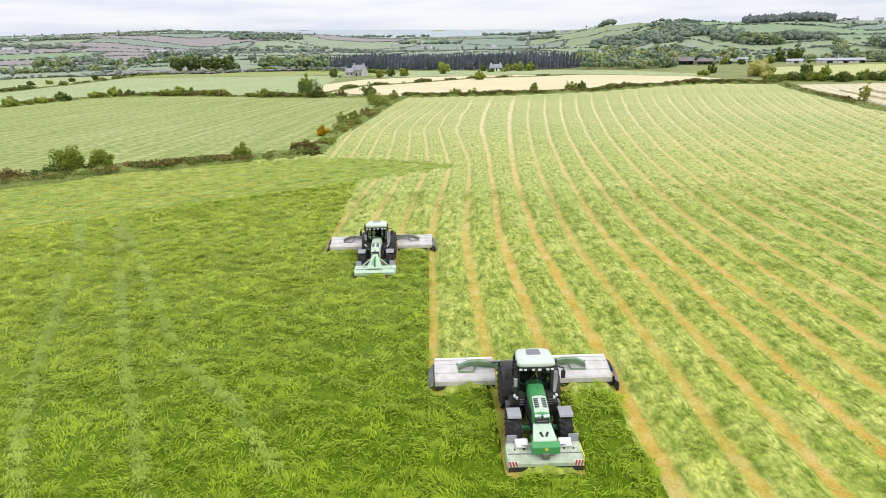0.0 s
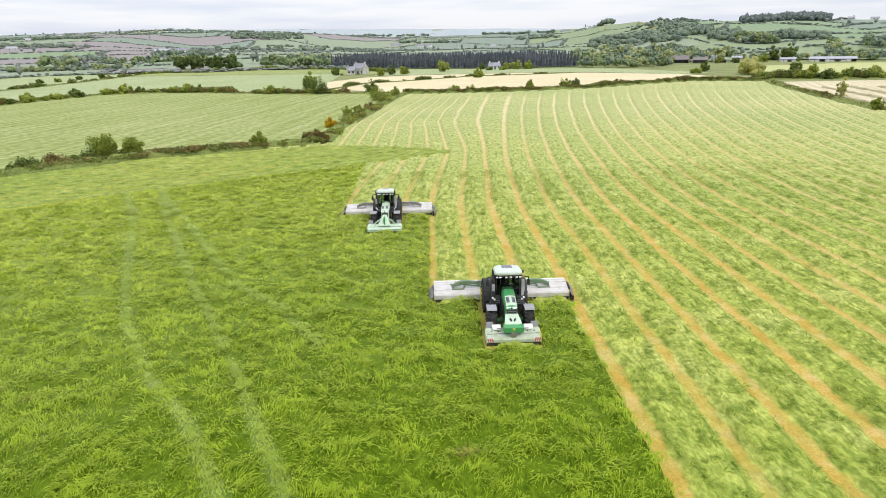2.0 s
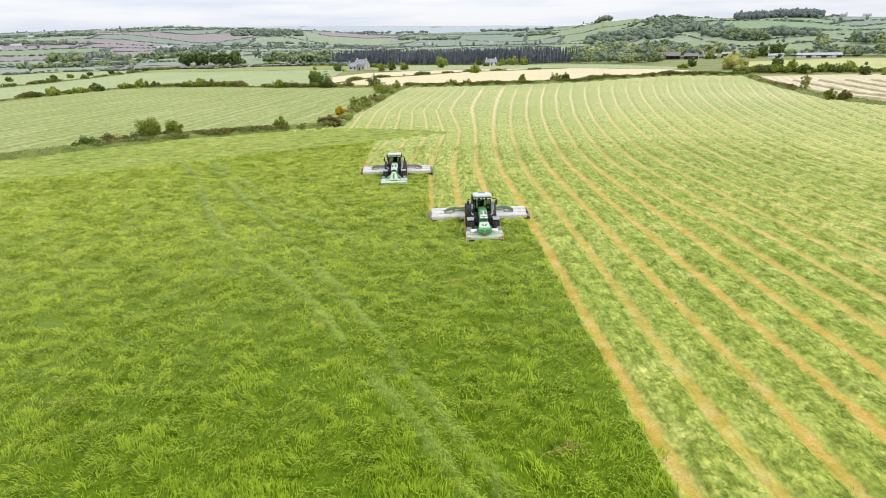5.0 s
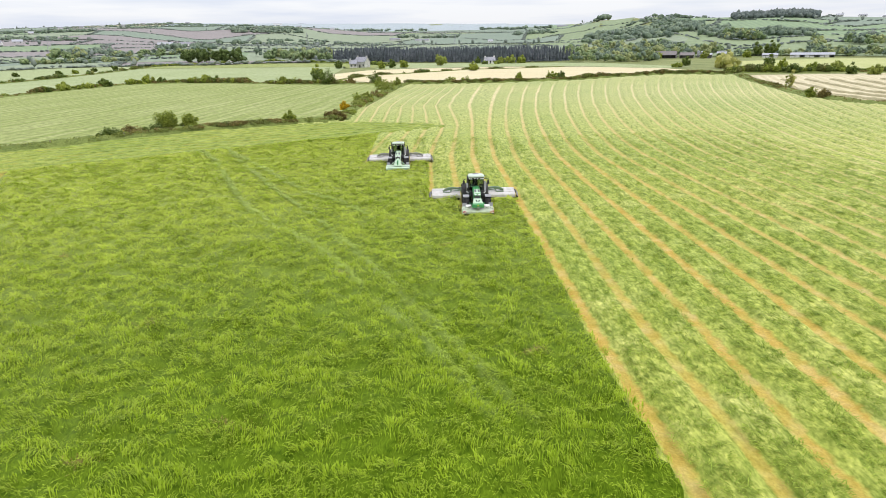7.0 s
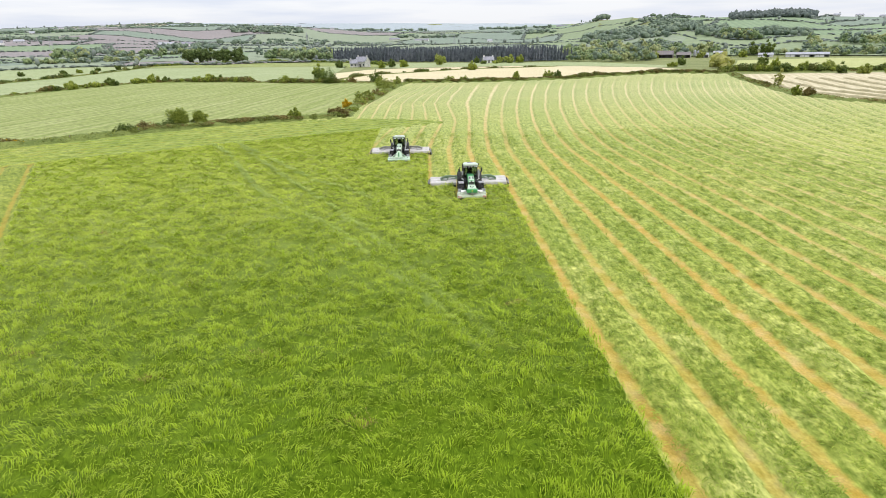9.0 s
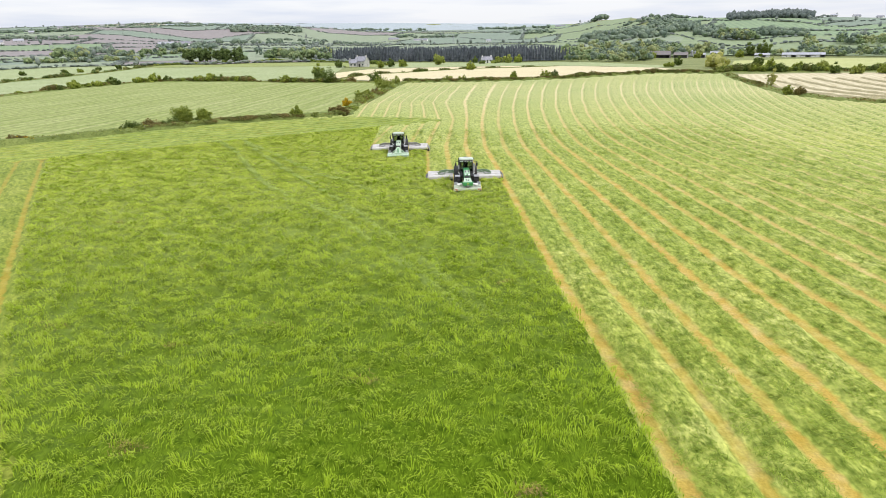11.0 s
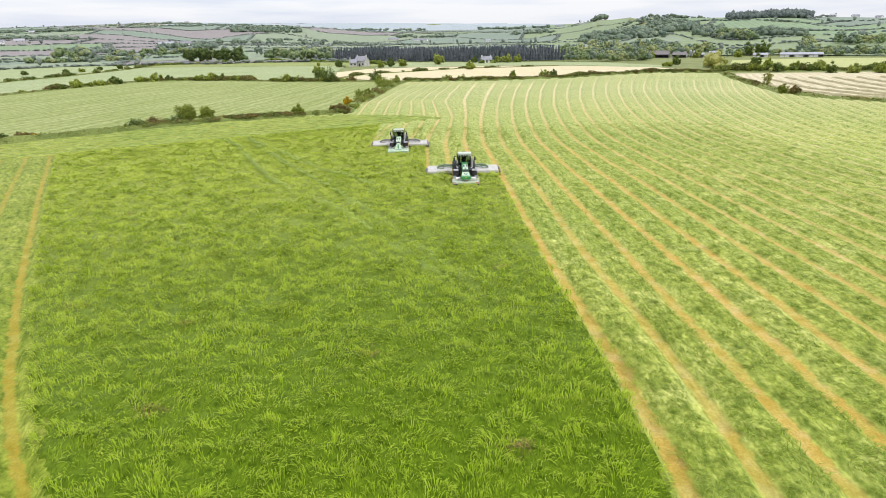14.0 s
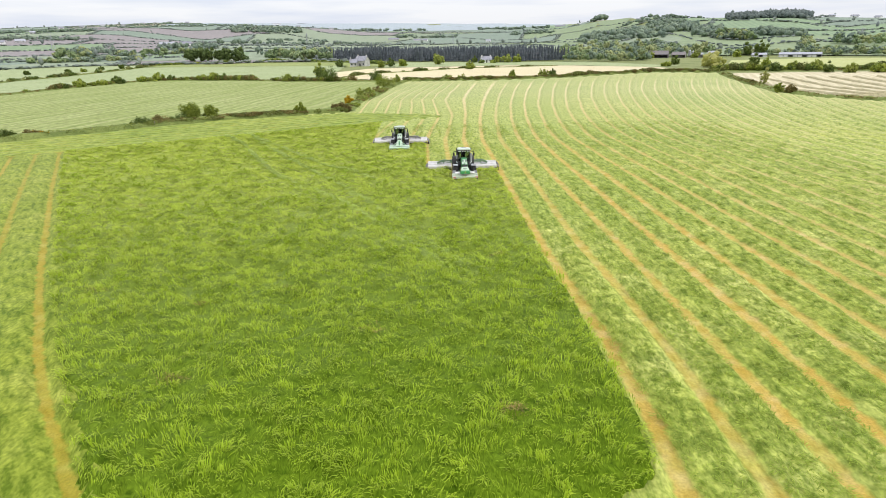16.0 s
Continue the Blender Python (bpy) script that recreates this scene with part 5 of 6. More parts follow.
def leafy(trees, seed):
    """Nearer woods: crowns of uneven rounded clumps, with sprays of leaves at their edges."""
    g = np.random.default_rng(seed)
    c, r, cards = [], [], []
    for x, y, h, w in trees:
        z = float(land(x, y))
        for i in range(15):
            a, e = g.uniform(0, 6.28), g.uniform(-0.35, 1.5)
            o = g.uniform(0.4, 0.85)
            c.append((x + math.cos(a) * math.cos(e) * w * o, y + math.sin(a) * math.cos(e) * w * o, z + h * (0.45 + 0.42 * math.sin(e) * o / 0.75)))
            r.append(w * g.uniform(0.16, 0.36))
        cards.append(leaf_quads((x, y, z + h * 0.5), (w * 0.95, w * 0.95, h * 0.46), 44, 0.42, g, 0.8))
    return both(puffs(np.array(c), np.array(r), g), join(cards))


shuffled = np.array(near_woods)
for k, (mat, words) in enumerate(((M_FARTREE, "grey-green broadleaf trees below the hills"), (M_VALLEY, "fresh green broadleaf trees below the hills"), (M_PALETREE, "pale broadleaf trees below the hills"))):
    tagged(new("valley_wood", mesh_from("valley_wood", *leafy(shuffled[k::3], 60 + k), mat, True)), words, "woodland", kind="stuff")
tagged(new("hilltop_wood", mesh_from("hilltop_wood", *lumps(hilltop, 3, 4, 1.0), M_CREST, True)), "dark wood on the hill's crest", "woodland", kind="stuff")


def spruces(base, depth, step, h):
    """A plantation: slim pointed crowns of ragged stacked tiers."""
    vs, fs, k = [], [], 0
    for x, y, a in along(base, step):
        for d in np.arange(0, depth, step * 1.5):
            px, py = x - math.sin(a) * d + rng.normal(0, 0.8), y + math.cos(a) * d + rng.normal(0, 0.8)
            hh, z = h * rng.uniform(0.78, 1.2), float(land(px, py))
            wide = rng.uniform(0.8, 1.2)
            for i in range(6):
                lo, hi = 0.05 + 0.15 * i, min(1.0, 0.30 + 0.155 * i)
                n = 6
                ang = np.arange(n) * 6.2832 / n + rng.uniform(0, 1)
                rr = hh * (0.155 - 0.022 * i) * wide * rng.uniform(0.5, 1.35, n)
                vs += [(px + math.cos(g) * q, py + math.sin(g) * q, z + hh * (lo + rng.uniform(-0.035, 0.035))) for g, q in zip(ang, rr)] + [(px, py, z + hh * hi)]
                fs += [(k + i_, k + (i_ + 1) % n, k + n) for i_ in range(n)]
                k += n + 1
    return vs, fs


tagged(new("spruce_wood", mesh_from("spruce_wood", *spruces([(-98, 566), (-30, 490), (61, 432), (120, 450)], 56, 2.9, 11.0), M_CONIFER)), "dense dark blue-green spruce plantation", "woodland", kind="stuff")


# ---- buildings ----
def box(bm, x0, x1, y0, y1, z0, z1):
    v = [bm.verts.new(p) for p in ((x0, y0, z0), (x1, y0, z0), (x1, y1, z0), (x0, y1, z0), (x0, y0, z1), (x1, y0, z1), (x1, y1, z1), (x0, y1, z1))]
    for f in ((0, 3, 2, 1), (4, 5, 6, 7), (0, 1, 5, 4), (1, 2, 6, 5), (2, 3, 7, 6), (3, 0, 4, 7)):
        bm.faces.new([v[i] for i in f])


def prism(bm, profile, x0, x1):
    """A profile of y, z carried from x0 to x1."""
    a, b = [bm.verts.new((x0, y, z)) for y, z in profile], [bm.verts.new((x1, y, z)) for y, z in profile]
    bm.faces.new(a)
    bm.faces.new(b[::-1])
    for i in range(len(profile)):
        j = (i + 1) % len(profile)
        bm.faces.new((a[i], b[i], b[j], a[j]))


def boxed(*dims):
    bm = bmesh.new()
    box(bm, *dims)
    return bm


def house(name, x, y, turn, w, d, eaves, ridge, wall, roof, label, chimneys=2, windows=3, category="house", group=""):
    """Gabled walls, an overhanging roof, chimneys, windows with sills, and a door."""
    t = thing(name, label, category, group, (x, y, float(land(x, y)) - 0.1), turn)
    bm = bmesh.new()
    prism(bm, [(-d / 2, 0), (d / 2, 0), (d / 2, eaves), (0, ridge), (-d / 2, eaves)], -w / 2, w / 2)
    part("wall", bm, wall, t)
    bm = bmesh.new()
    o, th = 0.35, 0.22
    k = (ridge - eaves) / (d / 2)
    prism(bm, [(-d / 2 - o, eaves - o * k + 0.02), (0, ridge + 0.02), (d / 2 + o, eaves - o * k + 0.02), (d / 2 + o, eaves - o * k + th), (0, ridge + th + 0.05), (-d / 2 - o, eaves - o * k + th)], -w / 2 - 0.3, w / 2 + 0.3)
    r = part("roof", bm, roof, t)
    for i in range(chimneys):
        c = -w / 2 + 0.6 + i * (w - 1.2) / max(1, chimneys - 1)
        part("chimney", boxed(c - 0.45, c + 0.45, -0.35, 0.35, ridge - 0.6, ridge + 1.1), wall, r)
    for i in range(windows):
        c = -w / 2 + w * (i + 0.5) / windows
        if windows == 3 and i == 1:
            part("door", boxed(c - 0.5, c + 0.5, -d / 2 - 0.04, -d / 2 + 0.1, 0.05, 2.1), M_DARK, t, "dark painted door")
        else:
            wn_ = part("window", boxed(c - 0.55, c + 0.55, -d / 2 - 0.03, -d / 2 + 0.1, 1.0, 2.2), M_PANE, t, "dark window pane")
            part("sill", boxed(c - 0.65, c + 0.65, -d / 2 - 0.12, -d / 2 + 0.02, 0.9, 1.0), M_RENDER, wn_)
        if eaves > 4.2:
            part("window", boxed(c - 0.5, c + 0.5, -d / 2 - 0.03, -d / 2 + 0.1, 3.2, 4.2), M_PANE, t, "dark window pane")
    return t


house("farmhouse", -46.5, 381, -28, 8.5, 6.5, 3.9, 6.8, M_STONE, M_SLATE, "grey stone farmhouse with a steep slate roof", 2, 3)
house("farmhouse_wing", -52.5, 378, 8, 5, 5.5, 2.8, 5.0, M_STONE, M_SLATE, "low grey stone wing of a farmhouse", 1, 2)
house("cottage", 46, 420, 5, 8.0, 6, 2.3, 4.6, M_RENDER, M_SLATE, "white rendered cottage with a dark slate roof", 2, 3)


def open_barn(name, x, y, turn, w, d, eaves, ridge, bays, wall, roof, front, label):
    """A sheet-clad farm shed: open bays between posts over a low front wall, gables, a thin overhanging roof."""
    t = thing(name, label, "barn", "farm buildings", (x, y, float(land(x, y)) - 0.1), turn)
    part("back_wall", boxed(-w / 2, w / 2, d / 2 - 0.2, d / 2, 0, eaves), wall, t)
    for s in (-1, 1):
        bm = bmesh.new()
        prism(bm, [(-d / 2, 0), (d / 2 - 0.21, 0), (d / 2 - 0.21, eaves), (0, ridge), (-d / 2, eaves)], s * w / 2 - 0.1, s * w / 2 + 0.1)
        part("gable", bm, wall, t)
    for i in range(1, bays):
        c = -w / 2 + w * i / bays
        part("post", boxed(c - 0.15, c + 0.15, -d / 2, -d / 2 + 0.3, 0, eaves), M_GREY, t)
    for i in range(bays):
        c, e = -w / 2 + w * i / bays + 0.18, -w / 2 + w * (i + 1) / bays - 0.18
        if front and i % 3 != 2:
            part("front_panel", boxed(c, e, -d / 2 - 0.05, -d / 2 + 0.05, 0, eaves * (0.8 if i % 2 else 0.62)), front, t, "pale front panel")
    k = (ridge - eaves) / (d / 2)
    for s in (-1, 1):
        for i in range(bays):
            c, e = -w / 2 - 0.3 + (w + 0.6) * i / bays, -w / 2 - 0.3 + (w + 0.6) * (i + 1) / bays - 0.03
            bm = bmesh.new()
            prism(bm, [(s * (d / 2 + 0.5), eaves - 0.5 * k + 0.03), (s * 0.02, ridge + 0.03), (s * 0.02, ridge + 0.15), (s * (d / 2 + 0.5), eaves - 0.5 * k + 0.15)], c, e)
            part("roof_sheet", bm, roof, t)
    return t


def feed_silo(x, y, r, h):
    """An upright grey bin with a conical top on legs."""
    t = thing("feed_silo", "grey metal feed silo beside old barns", "silo", "farm buildings", (x, y, float(land(x, y)) - 0.1))
    body = ring_mesh([(1.6, 0.25), (2.4, r), (h - 0.8, r), (h, 0.2)], 14)
    part("bin", body, M_TIN, t).matrix_basis = pose(0, 0, 0, 0, -90, 0)
    for k in range(4):
        a = math.pi / 4 + k * math.pi / 2
        part("leg", bars([((math.cos(a) * r * 0.85, math.sin(a) * r * 0.85, 0), (math.cos(a) * r * 0.85, math.sin(a) * r * 0.85, 2.5))], 0.09, 6), M_GREY, t)


open_barn("old_barn", 203, 474, -28, 17, 11, 3.0, 5.8, 4, M_RUST, M_RUST, None, "dull brown-grey sheet-metal barn with open bays")
open_barn("old_barn", 218.5, 467, -28, 11, 10, 2.6, 4.6, 3, M_STONE, M_RUST, None, "old open barn with a rusty roof")
open_barn("farm_shed", 233, 463, -28, 9, 7, 2.6, 3.8, 3, M_RENDER, M_TIN, M_STONE, "pale farm shed with a grey sheet roof")
open_barn("farm_shed", 244, 459, -28, 7, 7, 3.6, 5.0, 2, M_RENDER, M_TIN, M_RENDER, "tall pale farm shed")
open_barn("long_shed", 307, 438, -32, 30, 10, 2.0, 3.5, 9, M_STONE, M_TIN, M_RENDER, "long low shed with a pale grey roof")
open_barn("long_shed", 281, 452, -32, 11, 8, 1.9, 3.2, 4, M_STONE, M_TIN, M_RENDER, "low shed with a pale grey roof")
for i, (az, r, w) in enumerate([(-33, 1500, 10), (-31, 1900, 12), (-29.5, 1950, 11), (-28, 2000, 12), (-26.5, 1980, 10), (-25, 2050, 12), (-24, 2080, 11), (-22.8, 2090, 12), (-21.5, 2100, 12), (-23.5, 1000, 22), (-22, 1010, 16), (-35.5, 1100, 20), (-34, 1150, 14), (-36.2, 1000, 12),
                                (-12, 1700, 12), (-9, 1750, 12), (-3.2, 1450, 26), (-0.6, 1430, 34), (5.9, 1400, 12), (-11.5, 1250, 10), (12.6, 2250, 40), (-13.9, 2300, 30), (22.8, 1290, 9), (19.6, 1330, 9), (34.5, 1150, 9), (36.0, 1165, 10), (37.5, 1170, 9)]):
    house("far_house", r * math.sin(radians(az)), r * math.cos(radians(az)) - 33, 20 * math.sin(i * 2.1) - az, w, 7.5, 3.2 if i < 22 else 2.2, 6.0 if i < 22 else 4.0, M_RENDER if i % 4 else M_STONE, M_SLATE if i % 3 else M_TIN, "small pale farm building on the hillside", 0, 2 if w < 15 else 0, "house", "hillside houses")


def pylon(x, y, h):
    """A lattice tower with three pairs of arms."""
    t = thing("pylon", "grey steel lattice electricity pylon", "pylon", "pylons", (x, y, float(land(x, y))), 30)
    for sx_, sy_ in ((-1, -1), (1, -1), (1, 1), (-1, 1)):
        bm = bmesh.new()
        tube(bm, (sx_ * h * 0.1, sy_ * h * 0.1, 0), (sx_ * h * 0.02, sy_ * h * 0.02, h * 0.85), 0.14, 0.11, 5)
        tube(bm, (sx_ * h * 0.02, sy_ * h * 0.02, h * 0.85), (0, 0, h), 0.11, 0.09, 5)
        part("leg", bm, M_LGREY, t)
    for z in (0.62, 0.74, 0.86):
        part("arm", boxed(-h * 0.14, h * 0.14, -0.18, 0.18, h * z - 0.1, h * z + 0.1), M_LGREY, t)
    for i in range(5):
        w0, w1 = h * (0.1 - 0.016 * i), h * (0.1 - 0.016 * (i + 1))
        bm = bmesh.new()
        for s in (-1, 1):
            tube(bm, (-w0, s * w0, h * 0.16 * i), (w1, s * w1, h * 0.16 * (i + 1)), 0.06, 0.06, 4)
            tube(bm, (s * w0, -w0, h * 0.16 * i), (s * w1, w1, h * 0.16 * (i + 1)), 0.06, 0.06, 4)
        part("brace", bm, M_LGREY, t)


for az, r, h in ((-32.0, 880, 24), (-11.4, 1000, 20), (2.5, 1350, 22)):
    pylon(r * math.sin(radians(az)), r * math.cos(radians(az)) - 33, h)


def fence_post(x, y, h):
    t = thing("fence_post", "weathered grey wooden fence post in the hedge", "post", "fence posts", (x, y, -0.05))
    bm = bmesh.new()
    tube(bm, (0, 0, 0), (0.02, 0, h), 0.07, 0.06, 8)
    part("post", bm, M_WOOD, t)


for x, y, h in ((-45.2, 74.3, 1.3), (-38, 77, 1.2), (-33, 79, 1.2), (-52, 66.5, 1.2), (-60, 59.5, 1.2)):
    fence_post(x, y, h)


# ---- tractors and mowers; each faces -y from the line of its rear decks ----
def ring_mesh(profile, sides):
    """A profile of x, r turned about the x axis."""
    bm = bmesh.new()
    rings = [[bm.verts.new((x, r * math.cos(6.28319 * i / sides), r * math.sin(6.28319 * i / sides))) for i in range(sides)] for x, r in profile]
    for a, b in zip(rings, rings[1:]):
        for i in range(sides):
            j = (i + 1) % sides
            bm.faces.new((a[i], a[j], b[j], b[i]))
    bm.faces.new(rings[0])
    bm.faces.new(rings[-1][::-1])
    return bm


def wheel(parent, name, x, y, R, w):
    """A lugged tyre on a dished yellow rim."""
    hub = new(name)
    hub.parent, hub.location = parent, (x, y, R - 0.03)
    rim_r = R * 0.58
    bm = ring_mesh([(-w / 2, rim_r), (-w / 2, R * 0.8), (-w * 0.42, R * 0.94), (-w * 0.2, R * 0.96), (w * 0.2, R * 0.96), (w * 0.42, R * 0.94), (w / 2, R * 0.8), (w / 2, rim_r)], 40)
    n = 20
    for i in range(n):
        for s in (-1, 1):
            a = 6.28319 * (i + (0.5 if s > 0 else 0)) / n
            lug = []
            for px, da in ((s * 0.02, 0.13), (s * w * 0.52, -0.10)):
                for r in (R * 0.94, R * 1.02):
                    for q in (-0.06, 0.06):
                        g = a + da + q
                        lug.append(bm.verts.new((px, r * math.cos(g), r * math.sin(g))))
            for f in ((0, 1, 3, 2), (4, 6, 7, 5), (0, 2, 6, 4), (1, 5, 7, 3), (2, 3, 7, 6), (0, 4, 5, 1)):
                bm.faces.new([lug[k] for k in f])
    part("tyre", bm, M_RUBBER, hub, "black lugged tyre")
    s = 1 if x > 0 else -1
    bm = ring_mesh([(-w * 0.46, rim_r * 1.02), (-w * 0.46, rim_r * 0.9), (-w * 0.2, rim_r * 0.85), (-w * 0.1, rim_r * 0.3), (w * 0.1, rim_r * 0.3), (w * 0.2, rim_r * 0.85), (w * 0.46, rim_r * 0.9), (w * 0.46, rim_r * 1.02)], 28)
    part("rim", bm, M_RIM, hub, "yellow steel rim")
    part("hub_cap", ring_mesh([(s * w * 0.08 - 0.12, 0.13), (s * w * 0.08 + s * 0.16, 0.13), (s * w * 0.08 + s * 0.2, 0.09)], 16), M_GREY, hub)
    return hub


def tapered(y0, y1, w0, w1, z0, z1, top0, top1):
    """A box from y0 to y1 whose half-width, floor and top change on the way."""
    bm = bmesh.new()
    v = [bm.verts.new(p) for p in ((-w0, y0, z0), (w0, y0, z0), (w0, y0, top0), (-w0, y0, top0), (-w1, y1, z1), (w1, y1, z1), (w1, y1, top1), (-w1, y1, top1))]
    for f in ((0, 1, 2, 3), (4, 7, 6, 5), (0, 4, 5, 1), (3, 2, 6, 7), (1, 5, 6, 2), (0, 3, 7, 4)):
        bm.faces.new([v[i] for i in f])
    return bm


def quad(pts, thick=0.015):
    """A thin pane through four points."""
    bm = bmesh.new()
    p = [Vector(q) for q in pts]
    n = (p[1] - p[0]).cross(p[2] - p[0]).normalized() * thick
    a, b = [bm.verts.new(q) for q in p], [bm.verts.new(q + n) for q in p]
    bm.faces.new(a)
    bm.faces.new(b[::-1])
    for i in range(4):
        bm.faces.new((a[i], b[i], b[(i + 1) % 4], a[(i + 1) % 4]))
    return bm


def bars(pairs, r, sides=6):
    bm = bmesh.new()
    for a, b in pairs:
        tube(bm, a, b, r, r, sides)
    return bm


def loft(rows, closed=False, caps=True):
    """A skin over rows of points; closed joins each row end to end."""
    bm = bmesh.new()
    rings = [[bm.verts.new(p) for p in row] for row in rows]
    n = len(rings[0])
    for a, b in zip(rings, rings[1:]):
        for i in range(n if closed else n - 1):
            j = (i + 1) % n
            bm.faces.new((a[i], a[j], b[j], b[i]))
    if caps:
        bm.faces.new(rings[0][::-1])
        bm.faces.new(rings[-1])
    return bm


HOOD = [(-2.42, 0.355, 1.15, 2.06), (-2.9, 0.35, 1.15, 2.03), (-3.35, 0.345, 1.13, 1.97), (-3.75, 0.335, 1.1, 1.90), (-4.02, 0.325, 1.08, 1.83), (-4.2, 0.31, 1.06, 1.75), (-4.30, 0.28, 1.06, 1.63)]


def hood_at(y):
    ys = [-r[0] for r in HOOD]
    return [float(np.interp(-y, ys, [r[k] for r in HOOD])) for k in (1, 2, 3)]


def hood_strip(y0, y1, x0, x1, lift, steps=5, cols=4):
    """A thin sheet laid on the bonnet's crown between two lines."""
    top, under = [], []
    for i in range(steps + 1):
        y = y0 + (y1 - y0) * i / steps
        w, _, zt = hood_at(y)
        crown = lambda x: zt + 0.01 - 0.07 * (abs(x) / w) ** 2.6
        xs = [x0 + (x1 - x0) * k / cols for k in range(cols + 1)]
        top.append([(x, y, crown(x) + lift) for x in xs] + [(x, y, crown(x) + lift - 0.012) for x in xs[::-1]])
    return loft(top, True)


def rounded_outline(w0, w1, y0, y1, n=28, power=0.36):
    """A rounded plan: half-width w0 at y0 and w1 at y1."""
    out = []
    for i in range(n):
        a = 6.28319 * i / n
        c, q = math.cos(a), math.sin(a)
        v = math.copysign(abs(q) ** power, q)
        f = (v + 1) / 2
        out.append((math.copysign(abs(c) ** power, c) * (w0 + (w1 - w0) * f), y0 + (y1 - y0) * f))
    return out


def stacked(outline, levels, tilt=0.0):
    """The outline drawn in and out at each level (scale, z), leaning back by tilt."""
    cy = sum(p[1] for p in outline) / len(outline)
    return loft([[(x * k, cy + (y - cy) * k, z - tilt * (y - cy)) for x, y in outline] for k, z in levels], True)


def tractor(x, y, hood_mat, roof_mat, label):
    t = thing("tractor", label, "tractor", "mowing tractors", (x, y, 0))
    # chassis, axles and the clutter between the wheels
    part("chassis", boxed(-0.32, 0.32, -4.1, -0.5, 0.62, 1.15), M_DARK, t, bevel=0.03)
    part("engine_block", tapered(-3.9, -2.5, 0.36, 0.44, 0.95, 0.95, 1.5, 1.62), M_DARK, t, "black engine under the bonnet", 0.03)
    part("front_axle", bars([((-0.8, -3.65, 0.66), (0.8, -3.65, 0.66))], 0.12, 10), M_GREEN, t, "green front axle")
    part("rear_axle", bars([((-0.75, -1.05, 0.9), (0.75, -1.05, 0.9))], 0.18, 10), M_GREEN, t, "green rear axle")
    for s in (-1, 1):
        wheel(t, "front_wheel", s * 0.98, -3.65, 0.70, 0.52)
        wheel(t, "rear_wheel", s * 0.92, -1.05, 0.95, 0.60)
        bm = bmesh.new()
        prism(bm, [(-3.42, 1.43), (-3.48, 1.50), (-3.90, 1.50), (-3.99, 1.46), (-4.03, 1.38), (-3.995, 1.38), (-3.96, 1.43), (-3.88, 1.465), (-3.50, 1.465), (-3.45, 1.42)], s * 0.73, s * 1.26)
        fend = part("front_fender", bm, M_LGREY, t, "light grey plastic mudguard", 0.008)
        part("fender_stay", bars([((s * 0.72, -3.65, 0.9), (s * 0.70, -3.65, 1.47)), ((s * 0.70, -3.65, 1.47), (s * 1.0, -3.65, 1.47))], 0.025), M_DARK, fend)
        bm = bmesh.new()
        prof = [(-1.05 + 1.06 * math.cos(g), 0.9 + 1.06 * math.sin(g)) for g in [radians(d) for d in range(20, 171, 15)]]
        prof += [(-1.05 + 1.0 * math.cos(g), 0.9 + 1.0 * math.sin(g)) for g in [radians(d) for d in range(170, 19, -15)]]
        prism(bm, prof, s * 0.60, s * 1.20)
        part("rear_fender", bm, M_DARK, t, "black rear mudguard")
        part("fuel_tank", boxed(s * 0.72 - 0.26, s * 0.72 + 0.26, -2.75, -1.95, 0.50, 1.18), M_DARK, t, "black fuel tank with steps", 0.07)
        for i in range(3):
            part("step", boxed(s * 1.0 - 0.12, s * 1.0 + 0.12, -2.5, -2.15, 0.42 + 0.24 * i, 0.46 + 0.24 * i), M_STEEL, t)
        part("air_duct", boxed(s * 0.56 - 0.13, s * 0.56 + 0.13, -3.0, -2.55, 1.2, 1.66), M_DARK, t, bevel=0.05)
        for k in range(3):
            part("duct_slat", boxed(s * 0.56 - 0.10, s * 0.56 + 0.10, -3.02, -2.995, 1.28 + 0.11 * k, 1.31 + 0.11 * k), M_GREY, t)
        for px, pz in ((0.74, 1.50), (0.84, 1.60)):
            lamp = part("work_light", ring_mesh([(-0.05, 0.035), (-0.04, 0.055), (0.03, 0.06), (0.045, 0.04)], 14), M_LAMP, t, "round white work light")
            lamp.matrix_basis = pose(s * px, -2.86, pz, 0, 0, -90)
        part("lamp_bracket", bars([((s * 0.62, -2.7, 1.4), (s * 0.82, -2.82, 1.5)), ((s * 0.82, -2.82, 1.5), (s * 0.84, -2.8, 1.58))], 0.03), M_DARK, t)
        mir = part("mirror", boxed(s * 1.12 - 0.09, s * 1.12 + 0.09, -2.67, -2.59, 2.22, 2.58), M_DARK, t, "black wing mirror", 0.04)
        part("mirror_arm", bars([((s * 0.74, -2.55, 2.74), (s * 1.12, -2.63, 2.70)), ((s * 1.12, -2.63, 2.70), (s * 1.12, -2.63, 2.55))], 0.028), M_DARK, mir)
        part("headlight", quad([(s * 0.045, -4.305, 1.60), (s * 0.27, -4.285, 1.62), (s * 0.285, -4.255, 1.72), (s * 0.03, -4.275, 1.70)], 0.02), M_LAMP, t, "clear headlight")
        vent = part("hood_vent", hood_strip(-4.02, -3.56, s * 0.15 - 0.085, s * 0.15 + 0.085, 0.028), M_GREY, t, "grey mesh bonnet vent")
        for k in range(5):
            q = -3.98 + 0.095 * k
            w, _, zt = hood_at(q)
            part("vent_slat", boxed(s * 0.15 - 0.078, s * 0.15 + 0.078, q - 0.012, q + 0.012, zt + 0.022, zt + 0.038), M_DARK, vent)
